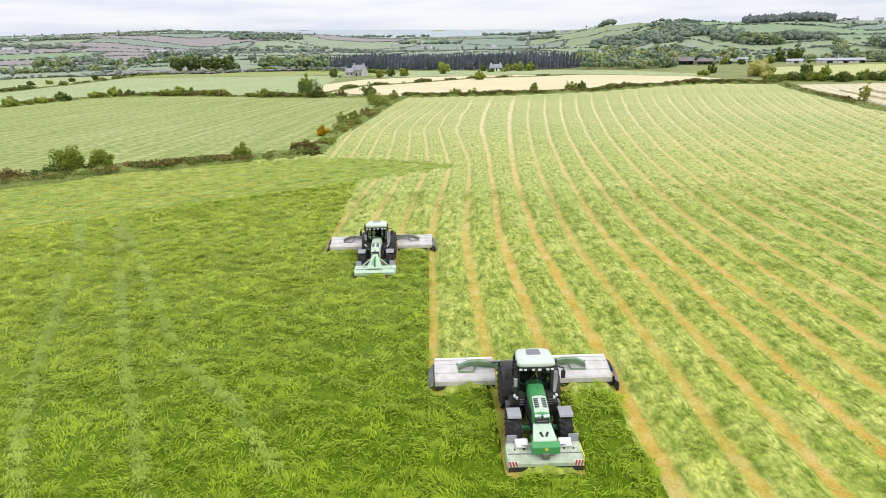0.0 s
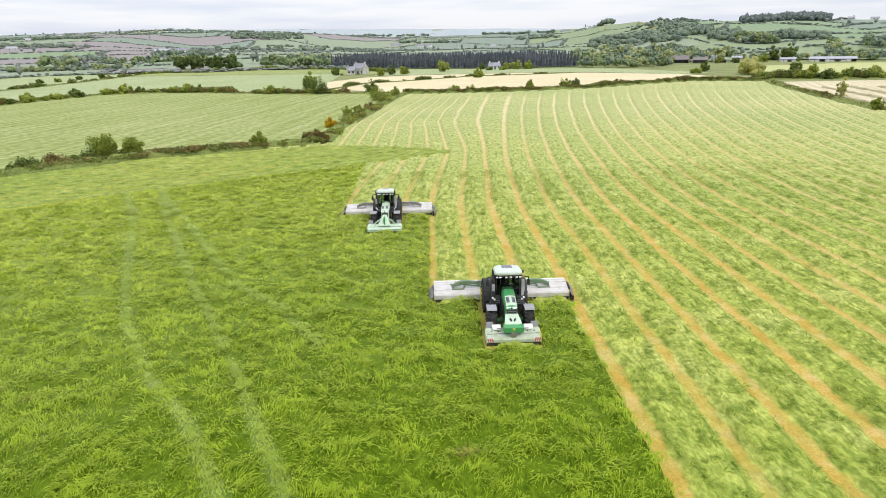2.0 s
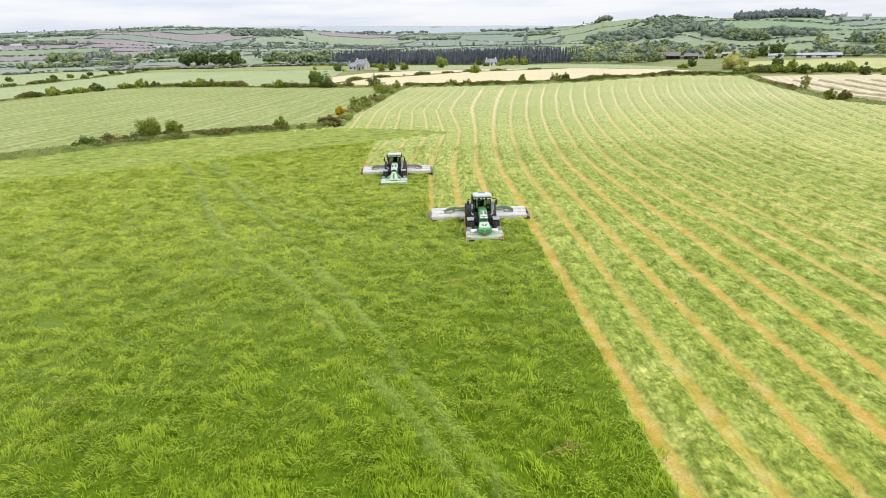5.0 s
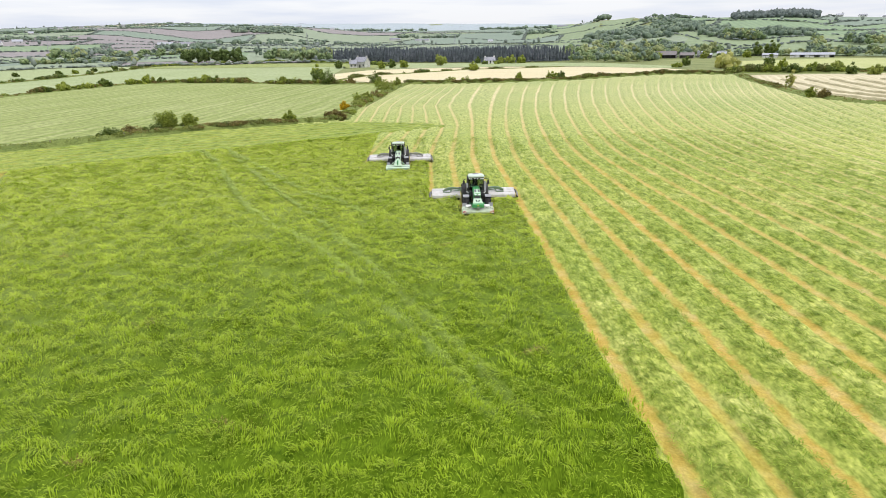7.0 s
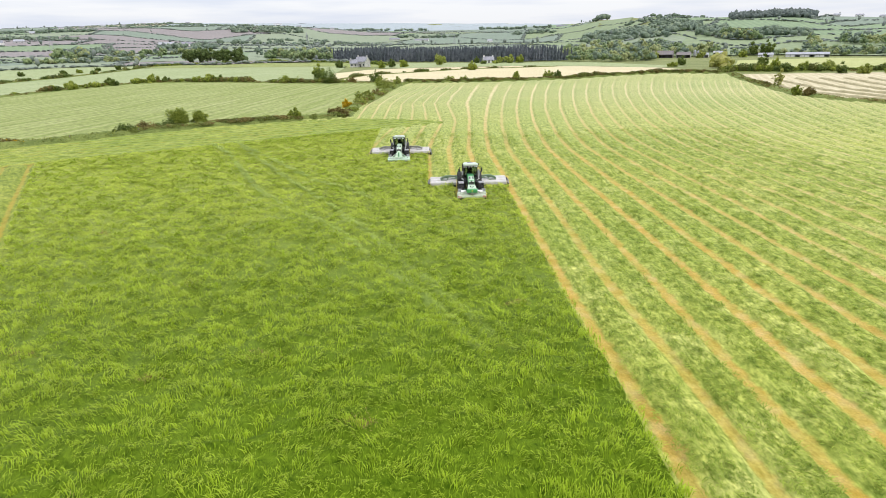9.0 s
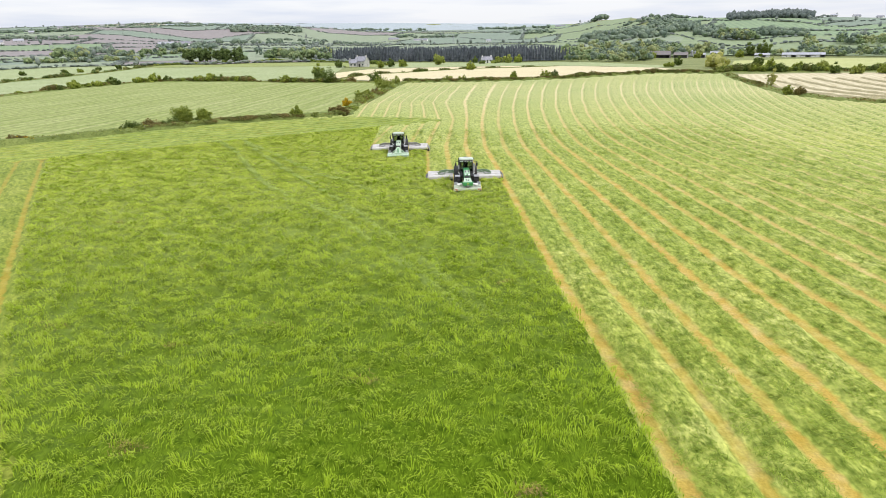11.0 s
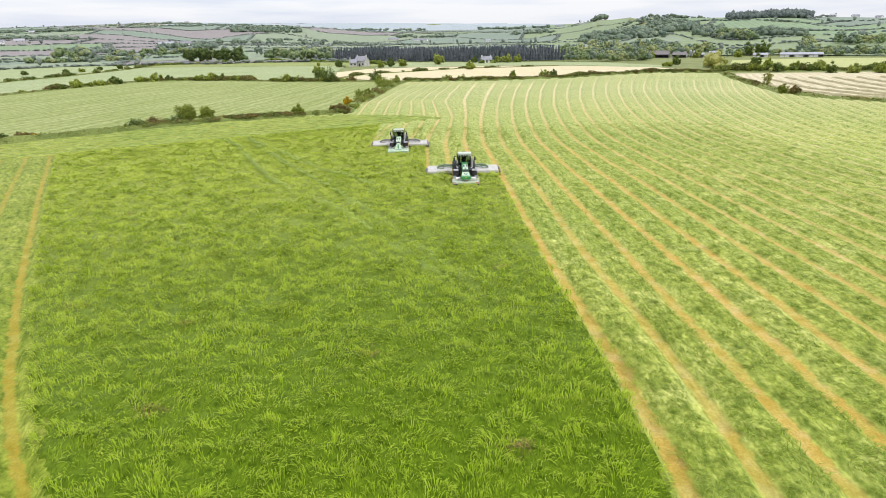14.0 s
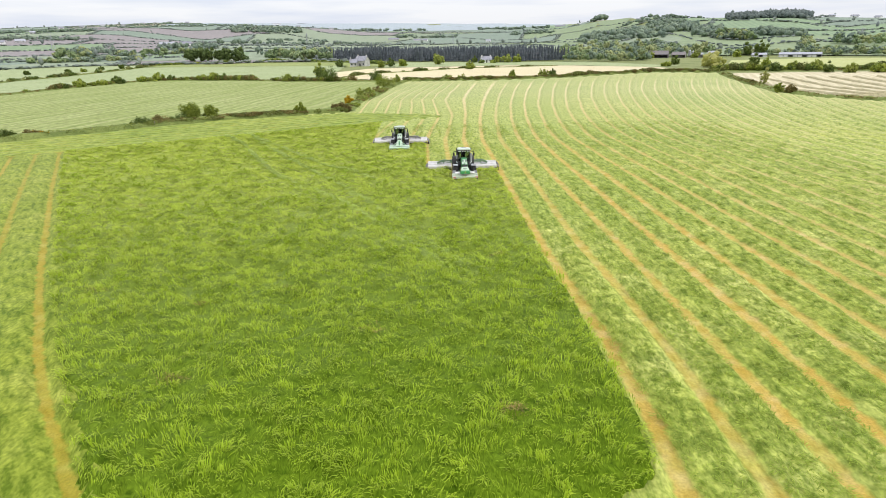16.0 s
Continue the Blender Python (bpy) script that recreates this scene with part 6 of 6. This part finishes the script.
        part("side_grille", boxed(s * 0.355 - 0.02, s * 0.355 + 0.02, -3.85, -2.75, 1.22, 1.62), M_DARK, t, "black bonnet side grille", 0.015)
        # door glass and posts
        part("cab_post", loft([[(s * 0.60, -2.60, 1.25), (s * 0.69, -2.58, 1.25), (s * 0.69, -2.48, 1.25), (s * 0.60, -2.50, 1.25)], [(s * 0.63, -2.66, 2.1), (s * 0.72, -2.62, 2.1), (s * 0.72, -2.52, 2.1), (s * 0.63, -2.56, 2.1)], [(s * 0.61, -2.60, 2.84), (s * 0.70, -2.56, 2.84), (s * 0.70, -2.46, 2.84), (s * 0.61, -2.50, 2.84)]], True), M_DARK, t, "black front cab post")
        for a, b in (((s * 0.80, -1.85, 1.35), (s * 0.74, -1.8, 2.84)), ((s * 0.68, -1.25, 1.6), (s * 0.64, -1.62, 2.82))):
            part("cab_post", bars([(a, b)], 0.05, 8), M_DARK, t)
        part("side_window", loft([[(s * 0.70, -2.5, z), (s * 0.80, -1.87, z), (s * 0.79, -1.87, z), (s * 0.69, -2.5, z)] for z in (1.4, 2.1, 2.84)], True), M_GLASS, t, "clear cab door glass").visible_shadow = False
        part("quarter_window", loft([[(s * 0.79, -1.83, z), (s * 0.67, q, z), (s * 0.66, q, z), (s * 0.78, -1.83, z)] for z, q in ((1.75, -1.3), (2.80, -1.62))], True), M_GLASS, t, "clear rear side glass").visible_shadow = False
        part("grab_rail", bars([((s * 0.84, -2.42, 1.5), (s * 0.86, -2.44, 2.3))], 0.018), M_STEEL, t)
    # bonnet
    rows = []
    for yy_, w, zb, zt in HOOD:
        half_ = [(w, zb), (w * 1.01, zt - 0.30), (w * 0.97, zt - 0.15), (w * 0.86, zt - 0.05), (w * 0.6, zt - 0.008)]
        rows.append([(px, yy_, pz) for px, pz in half_] + [(0, yy_, zt + 0.01)] + [(-px, yy_, pz) for px, pz in half_[::-1]])
    part("hood", loft(rows), hood_mat, t, "smooth sloping bonnet", smooth=True)
    part("hood_panel", hood_strip(-4.19, -3.42, -0.27, 0.27, 0.016, 8), M_PALE, t, "pale panel round the bonnet vents")
    part("hood_seam", hood_strip(-3.40, -3.375, -0.31, 0.31, 0.006), M_DARK, t)
    part("grille", tapered(-4.34, -4.2, 0.25, 0.29, 1.0, 1.0, 1.57, 1.60), M_DARK, t, "black grille", 0.03)
    for i in range(5):
        part("grille_bar", boxed(-0.22, 0.22, -4.355, -4.33, 1.06 + 0.1 * i, 1.085 + 0.1 * i), M_GREY, t)
    part("nose_badge", boxed(-0.045, 0.045, -4.335, -4.295, 1.61, 1.68), M_DARK, t, "small dark badge")
    part("front_hitch", bars([((-0.35, -4.2, 0.75), (-0.4, -4.75, 0.6)), ((0.35, -4.2, 0.75), (0.4, -4.75, 0.6)), ((0, -4.2, 1.0), (0, -4.75, 1.0)), ((-0.4, -4.3, 0.72), (0.4, -4.3, 0.72))], 0.055), M_GREEN, t, "green front linkage arms")
    for px in (-0.5, -0.42, 0.44, 0.52):
        part("hydraulic_hose", bars([((px, -3.5, 1.05), (px * 0.9, -4.1, 1.12)), ((px * 0.9, -4.1, 1.12), (px * 0.6, -4.5, 0.98))], 0.02, 6), M_DARK, t)
    # cab
    part("cab_floor", boxed(-0.7, 0.7, -2.5, -1.2, 1.15, 1.28), M_DARK, t, bevel=0.02)
    part("cowl", tapered(-2.62, -2.38, 0.5, 0.62, 1.2, 1.2, 1.98, 1.9), M_DARK, t, "black cowl behind the bonnet", 0.04)
    bow = lambda px, k: -2.57 - 0.11 * (1 - (px / 0.62) ** 2) + k
    cols = [-0.61, -0.4, -0.2, 0, 0.2, 0.4, 0.61]
    part("windscreen", loft([[(px, bow(px, -0.05 * math.sin(3.1 * f)), 1.62 + 1.2 * f) for px in cols] + [(px, bow(px, 0.014 - 0.05 * math.sin(3.1 * f)), 1.62 + 1.2 * f) for px in cols[::-1]] for f in (0, 0.25, 0.5, 0.75, 1)], True), M_GLASS, t, "clear bowed cab windscreen", smooth=True).visible_shadow = False
    part("rear_window", quad([(0.6, -1.2, 1.7), (-0.6, -1.2, 1.7), (-0.6, -1.62, 2.80), (0.6, -1.62, 2.80)]), M_GLASS, t, "clear rear cab window").visible_shadow = False
    part("seat", boxed(-0.26, 0.26, -1.85, -1.42, 1.5, 1.68), M_DARK, t, "black driver's seat", 0.05)
    part("seat_back", tapered(-1.46, -1.32, 0.25, 0.22, 1.6, 1.62, 2.35, 2.4), M_DARK, t, bevel=0.05)
    part("armrest", boxed(0.28, 0.42, -1.95, -1.45, 1.72, 1.82), M_DARK, t, bevel=0.03)
    part("dashboard", boxed(-0.3, 0.3, -2.42, -2.22, 1.3, 1.82), M_DARK, t, bevel=0.04)
    part("monitor", boxed(0.36, 0.56, -2.1, -2.06, 1.95, 2.15), M_DARK, t, bevel=0.015)
    bm = ring_mesh([(-0.02, 0.2), (0.02, 0.2)], 20)
    part("steering_wheel", bm, M_DARK, t).matrix_basis = pose(0, -2.12, 1.92, 0, 60, 90)
    part("headliner", stacked(rounded_outline(0.64, 0.60, -2.55, -1.62), [(1, 2.76), (1, 2.80)]), M_DARK, t, "dark cab headlining")
    part("exhaust", bars([((-0.78, -2.70, 1.3), (-0.78, -2.68, 2.80)), ((-0.78, -2.68, 2.80), (-0.80, -2.60, 2.95))], 0.07, 12), M_DARK, t, "black exhaust stack")
    part("exhaust_guard", tapered(-2.80, -2.72, 0.07, 0.08, 1.95, 1.95, 2.32, 2.36), M_LGREY, t, "light grey exhaust shield", 0.03).location.x = -0.80
    # added curved grey panel, standing for light reflected off the rear mudguard
    part("side_panel", loft([[(0.74, -2.72 + 0.06 * f, z), (0.86 + 0.05 * f, -2.66 + 0.1 * f, z), (0.90 + 0.07 * f, -2.52 + 0.1 * f, z), (0.76, -2.54, z)] for f, z in ((0.0, 1.62), (0.8, 1.85), (1.0, 2.1), (0.6, 2.35), (0.0, 2.52))], True), M_LGREY, t, "added light grey panel for a bright mudguard", 0.01)
    plan = rounded_outline(0.80, 0.69, -2.88, -1.52)
    roof = part("roof", stacked(plan, [(0.95, 2.84), (1.0, 2.89), (1.0, 2.96), (0.965, 3.02), (0.88, 3.055), (0.6, 3.07)], 0.06), roof_mat, t, "pale rounded cab roof", smooth=True)
    part("roof_hatch", stacked(rounded_outline(0.30, 0.26, -2.20, -1.72, 20, 0.25), [(1, 3.0), (1, 3.066), (0.93, 3.076)], 0.06), M_GREY if hood_mat is M_GREEN else M_LGREY, roof, "dark glazed roof hatch")
    part("roof_lip", stacked(rounded_outline(0.77, 0.67, -2.87, -1.55), [(1, 2.77), (1, 2.86)], 0.06), M_DARK, roof, "black lamp rail under the roof")
    for px in (-0.62, -0.44, -0.12, 0.12, 0.44, 0.62):
        part("roof_light", boxed(px - 0.06, px + 0.06, -2.90 + 0.12 * abs(px) ** 3, -2.84, 2.76, 2.83), M_LAMP, roof, "small white work light")
    for s in (-1, 1):
        part("beacon", ring_mesh([(-0.07, 0.045), (0.05, 0.045), (0.07, 0.03)], 12), M_DARK, roof, "dark beacon on the roof corner").matrix_basis = pose(s * 0.80, -2.62, 3.02, 0, -90, 0)
    part("wiper", bars([((0.1, -2.72, 2.78), (-0.25, -2.74, 2.2))], 0.012, 5), M_DARK, t)
    part("aerial", bars([((0.5, -1.7, 2.98), (0.5, -1.66, 3.4))], 0.008, 5), M_DARK, roof)
    return t


def rear_mower(x, y, half, arm_mat, deck_mat, label):
    """Two folding decks behind the tractor, carried on arms from a headstock."""
    t = thing("rear_mower", label, "mower", "mower units", (x, y, 0))
    part("headstock", boxed(-1.25, 1.25, 0.35, 0.62, 0.75, 1.0), arm_mat, t, "painted steel cross beam", 0.03)
    part("mast", tapered(-0.1, 0.6, 0.22, 0.3, 0.55, 0.6, 1.35, 1.5), arm_mat, t, bevel=0.03)
    part("hitch_links", bars([((-0.4, -0.6, 0.75), (-0.5, 0.4, 0.8)), ((0.4, -0.6, 0.75), (0.5, 0.4, 0.8)), ((0, -0.5, 1.2), (0, 0.3, 1.3))], 0.05), M_DARK, t)
    prof = [(0.0, 0.22), (0.0, 0.50), (0.06, 0.58), (0.42, 0.70), (0.95, 0.82), (1.3, 0.86), (1.42, 0.80), (1.42, 0.22), (1.30, 0.22), (1.30, 0.74), (0.12, 0.48), (0.10, 0.22)]
    for s in (-1, 1):
        bm = bmesh.new()
        prism(bm, prof, s * 1.28, s * half)
        deck = part("deck", bm, deck_mat, t, "long pale sheet-metal mower deck")
        for yy_, zz_ in ((0.40, 0.695), (0.93, 0.818), (1.26, 0.858)):
            part("deck_rib", boxed(min(s * 1.3, s * (half - 0.02)), max(s * 1.3, s * (half - 0.02)), yy_, yy_ + 0.035, zz_, zz_ + 0.025), deck_mat, deck)
        part("deck_edge", boxed(min(s * 1.3, s * (half - 0.02)), max(s * 1.3, s * (half - 0.02)), 1.30, 1.43, 0.85, 0.885), M_WHITE, deck, "white rear edge strip")
        part("cutter_bar", boxed(min(s * 1.35, s * (half - 0.1)), max(s * 1.35, s * (half - 0.1)), 0.1, 0.55, 0.03, 0.16), M_DARK, deck, "dark cutter bar")
        part("skirt", boxed(min(s * 1.3, s * half), max(s * 1.3, s * half), -0.025, -0.003, 0.08, 0.27), M_DARK, deck, "black rubber front skirt")
        bm = bmesh.new()
        rows_ = []
        for q in range(7):
            f = q / 6
            yy_ = -0.38 + 1.75 * f
            bow = math.sin(math.pi * f)
            rows_.append([bm.verts.new((s * (half + 0.30 + 0.05 * bow), yy_, 0.10 + 0.08 * f)), bm.verts.new((s * (half + 0.20 + 0.05 * bow), yy_ + 0.05, 0.42 + 0.22 * bow)), bm.verts.new((s * (half + 0.05), yy_ + 0.1, 0.55 + 0.36 * bow))])
        for a_, b_ in zip(rows_, rows_[1:]):
            for k in range(2):
                bm.faces.new((a_[k], a_[k + 1], b_[k + 1], b_[k]))
        bmesh.ops.solidify(bm, geom=bm.faces[:], thickness=0.03)
        part("side_shield", bm, M_LGREY, t, "grey curved end shield")
        part("shield_curtain", boxed(min(s * (half + 0.1), s * (half + 0.2)), max(s * (half + 0.1), s * (half + 0.2)), -0.4, 0.2, 0.05, 0.45), M_RUBBER, t, "black rubber end curtain")
        part("shield_hinge", boxed(min(s * half, s * (half + 0.09)), max(s * half, s * (half + 0.09)), 0.3, 1.2, 0.62, 0.68), M_DARK, t)
        # arched carrying arm, its brace and the bracket that holds the deck
        arch = [(1.05, 0.50, 1.00), (1.55, 0.54, 1.10), (2.05, 0.58, 1.14), (2.5, 0.62, 1.08), (2.8, 0.64, 0.94), (2.95, 0.64, 0.80)]
        rows_ = [[(s * px + dx, py + dy, pz + dz) for dx, dy, dz in ((0, -0.10, -0.11), (0, 0.10, -0.11), (0, 0.10, 0.09), (0, -0.10, 0.09))] for px, py, pz in arch]
        part("arm", loft(rows_, True), arm_mat, t, "arched painted steel carrying arm", 0.012)
        part("lower_link", bars([((s * 1.1, 0.5, 0.84), (s * 2.35, 0.56, 0.98)), ((s * 2.35, 0.56, 0.98), (s * 2.8, 0.62, 0.86))], 0.05, 8), arm_mat, t)
        part("bracket", bars([((s * 2.05, 0.58, 1.10), (s * 2.25, 0.42, 0.74)), ((s * 2.05, 0.58, 1.10), (s * 2.2, 0.85, 0.80)), ((s * 2.25, 0.42, 0.74), (s * 2.95, 0.42, 0.74)), ((s * 2.8, 0.64, 0.92), (s * 3.0, 0.95, 0.84))], 0.045, 6), arm_mat, t, "painted deck bracket")
        part("ram", bars([((s * 0.4, 0.45, 1.25), (s * 1.9, 0.56, 1.16))], 0.04, 8), M_STEEL, t, "steel hydraulic ram")
        part("hose", bars([((s * 0.3, 0.2, 1.3), (s * 1.0, 0.35, 1.22)), ((s * 1.0, 0.35, 1.22), (s * 1.7, 0.5, 1.12))], 0.02, 5), M_DARK, t)
    return t


def front_mower(x, y, covered, label):
    """The front deck, with warning boards and its headstock."""
    t = thing("front_mower", label, "mower", "mower units", (x, y, 0))
    mat = M_FDECK if covered else M_PALE
    bm = bmesh.new()
    prism(bm, [(-5.38, 0.20), (-5.38, 0.40), (-5.32, 0.47), (-4.62, 0.70), (-4.52, 0.66), (-4.52, 0.25), (-4.6, 0.25), (-4.62, 0.58), (-5.28, 0.38), (-5.30, 0.20)], -1.38, 1.38)
    deck = part("deck", bm, mat, t, "sheet-metal front mower deck")
    part("cutter_bar", boxed(-1.3, 1.3, -5.2, -4.75, 0.03, 0.15), M_DARK, deck, "dark cutter bar")
    part("skirt", boxed(-1.37, 1.37, -5.41, -5.385, 0.08, 0.26), M_DARK, deck, "dark front skirt")
    part("deck_seam", boxed(-1.36, 1.36, -5.05, -5.02, 0.555, 0.585), M_GREY, deck)
    for px in (-1.1, -0.75, 0.75, 1.1):
        part("deck_bolt", ring_mesh([(-0.02, 0.035), (0.02, 0.035)], 10), M_DARK, deck).matrix_basis = pose(px, -4.86, 0.63, 0, 90, 0)
    for s in (-1, 1):
        if covered:
            board = part("warning_board", quad([(s * 1.02, -5.395, 0.30), (s * 1.37, -5.395, 0.30), (s * 1.37, -5.33, 0.50), (s * 1.02, -5.33, 0.50)], -0.012 * s), M_WHITE, t, "white board with red diagonal stripes")
            for i in range(3):
                a = s * (1.04 + 0.11 * i)
                part("red_stripe", quad([(a, -5.412, 0.305), (a + s * 0.06, -5.412, 0.305), (a + s * 0.11, -5.352, 0.49), (a + s * 0.05, -5.352, 0.49)], -0.004 * s), M_RED, board, "red diagonal stripe")
            part("cover_sheet", tapered(-4.85, -4.5, 0.22, 0.26, 0.66, 0.70, 0.74, 0.86), M_CLOTH, t, "folded white plastic sheet", 0.05).location.x = s * 0.82
        part("end_plate", boxed(s * 1.17 - 0.19, s * 1.17 + 0.19, -4.52, -4.47, 0.55, 0.98), M_LGREY, t, "light grey metal plate", 0.01)
        part("side_guard", boxed(s * 1.40 - 0.02, s * 1.40 + 0.02, -5.3, -4.55, 0.12, 0.62), M_YELLOW if covered and s > 0 else M_PALE, t)
    if covered:
        part("gearbox_cover", tapered(-5.02, -4.28, 0.46, 0.34, 0.80, 0.95, 1.12, 1.36), M_PALE, t, "pale green moulded cover", 0.06)
        part("bumper_box", tapered(-5.30, -5.02, 0.50, 0.54, 0.74, 0.74, 1.04, 1.08), M_GREEN, t, "green steel box with a small yellow badge", 0.03)
        part("box_badge", boxed(-0.06, 0.06, -5.315, -5.295, 0.90, 1.0), M_YELLOW, t, "small yellow badge")
        for s in (-1, 1):
            part("hose_coupling", bars([((s * 0.06, -4.85, 1.15), (s * 0.14, -4.72, 1.27))], 0.045, 8), M_DARK, t, "black hose coupling")
            part("drag_link", bars([((s * 0.4, -4.9, 0.8), (s * 0.95, -4.75, 0.72))], 0.03), M_STEEL, t)
        part("pivot", boxed(-0.14, 0.14, -5.36, -5.2, 0.55, 0.78), M_STEEL, t, bevel=0.02)
    else:
        part("headstock", tapered(-5.15, -4.25, 0.55, 0.14, 0.62, 0.9, 0.72, 1.5), M_PALE, t, "pale green tapering headstock", 0.05)
        part("spine", boxed(-0.06, 0.06, -5.1, -4.3, 0.75, 1.3), M_GREEN, t, bevel=0.02)
        for s in (-1, 1):
            part("stay", bars([((s * 0.15, -4.35, 1.2), (s * 0.95, -4.75, 0.70))], 0.04, 8), M_PALE, t, "pale stay bar")
            part("spring", bars([((s * 0.3, -4.4, 0.95), (s * 0.6, -4.7, 0.72))], 0.035, 8), M_STEEL, t)
        part("bumper_tube", bars([((-1.3, -5.4, 0.45), (1.3, -5.4, 0.45))], 0.04, 10), M_PALE, t)
    return t


for x, y, r, h in ((226.5, 464.0, 1.1, 6.4), (229.0, 463.0, 1.0, 5.8)):
    feed_silo(x, y, r, h)
tractor(NEAR_X, NEAR_Y, M_GREEN, M_ROOF, "green tractor with yellow rims, mowing tall grass")
rear_mower(NEAR_X, NEAR_Y, 4.05, M_ARM, M_DECK, "pair of pale grey rear mower decks, unfolded")
front_mower(NEAR_X, NEAR_Y, True, "front mower with striped warning boards and green box")
tractor(FAR_X, FAR_Y, M_PALE, M_ROOF, "tractor with pale green bonnet, mowing behind another")
rear_mower(FAR_X, FAR_Y, 3.95, M_STEEL, M_DECK, "pair of grey rear mower decks on steel arms")
front_mower(FAR_X, FAR_Y, False, "pale green front mower with a tapering headstock")
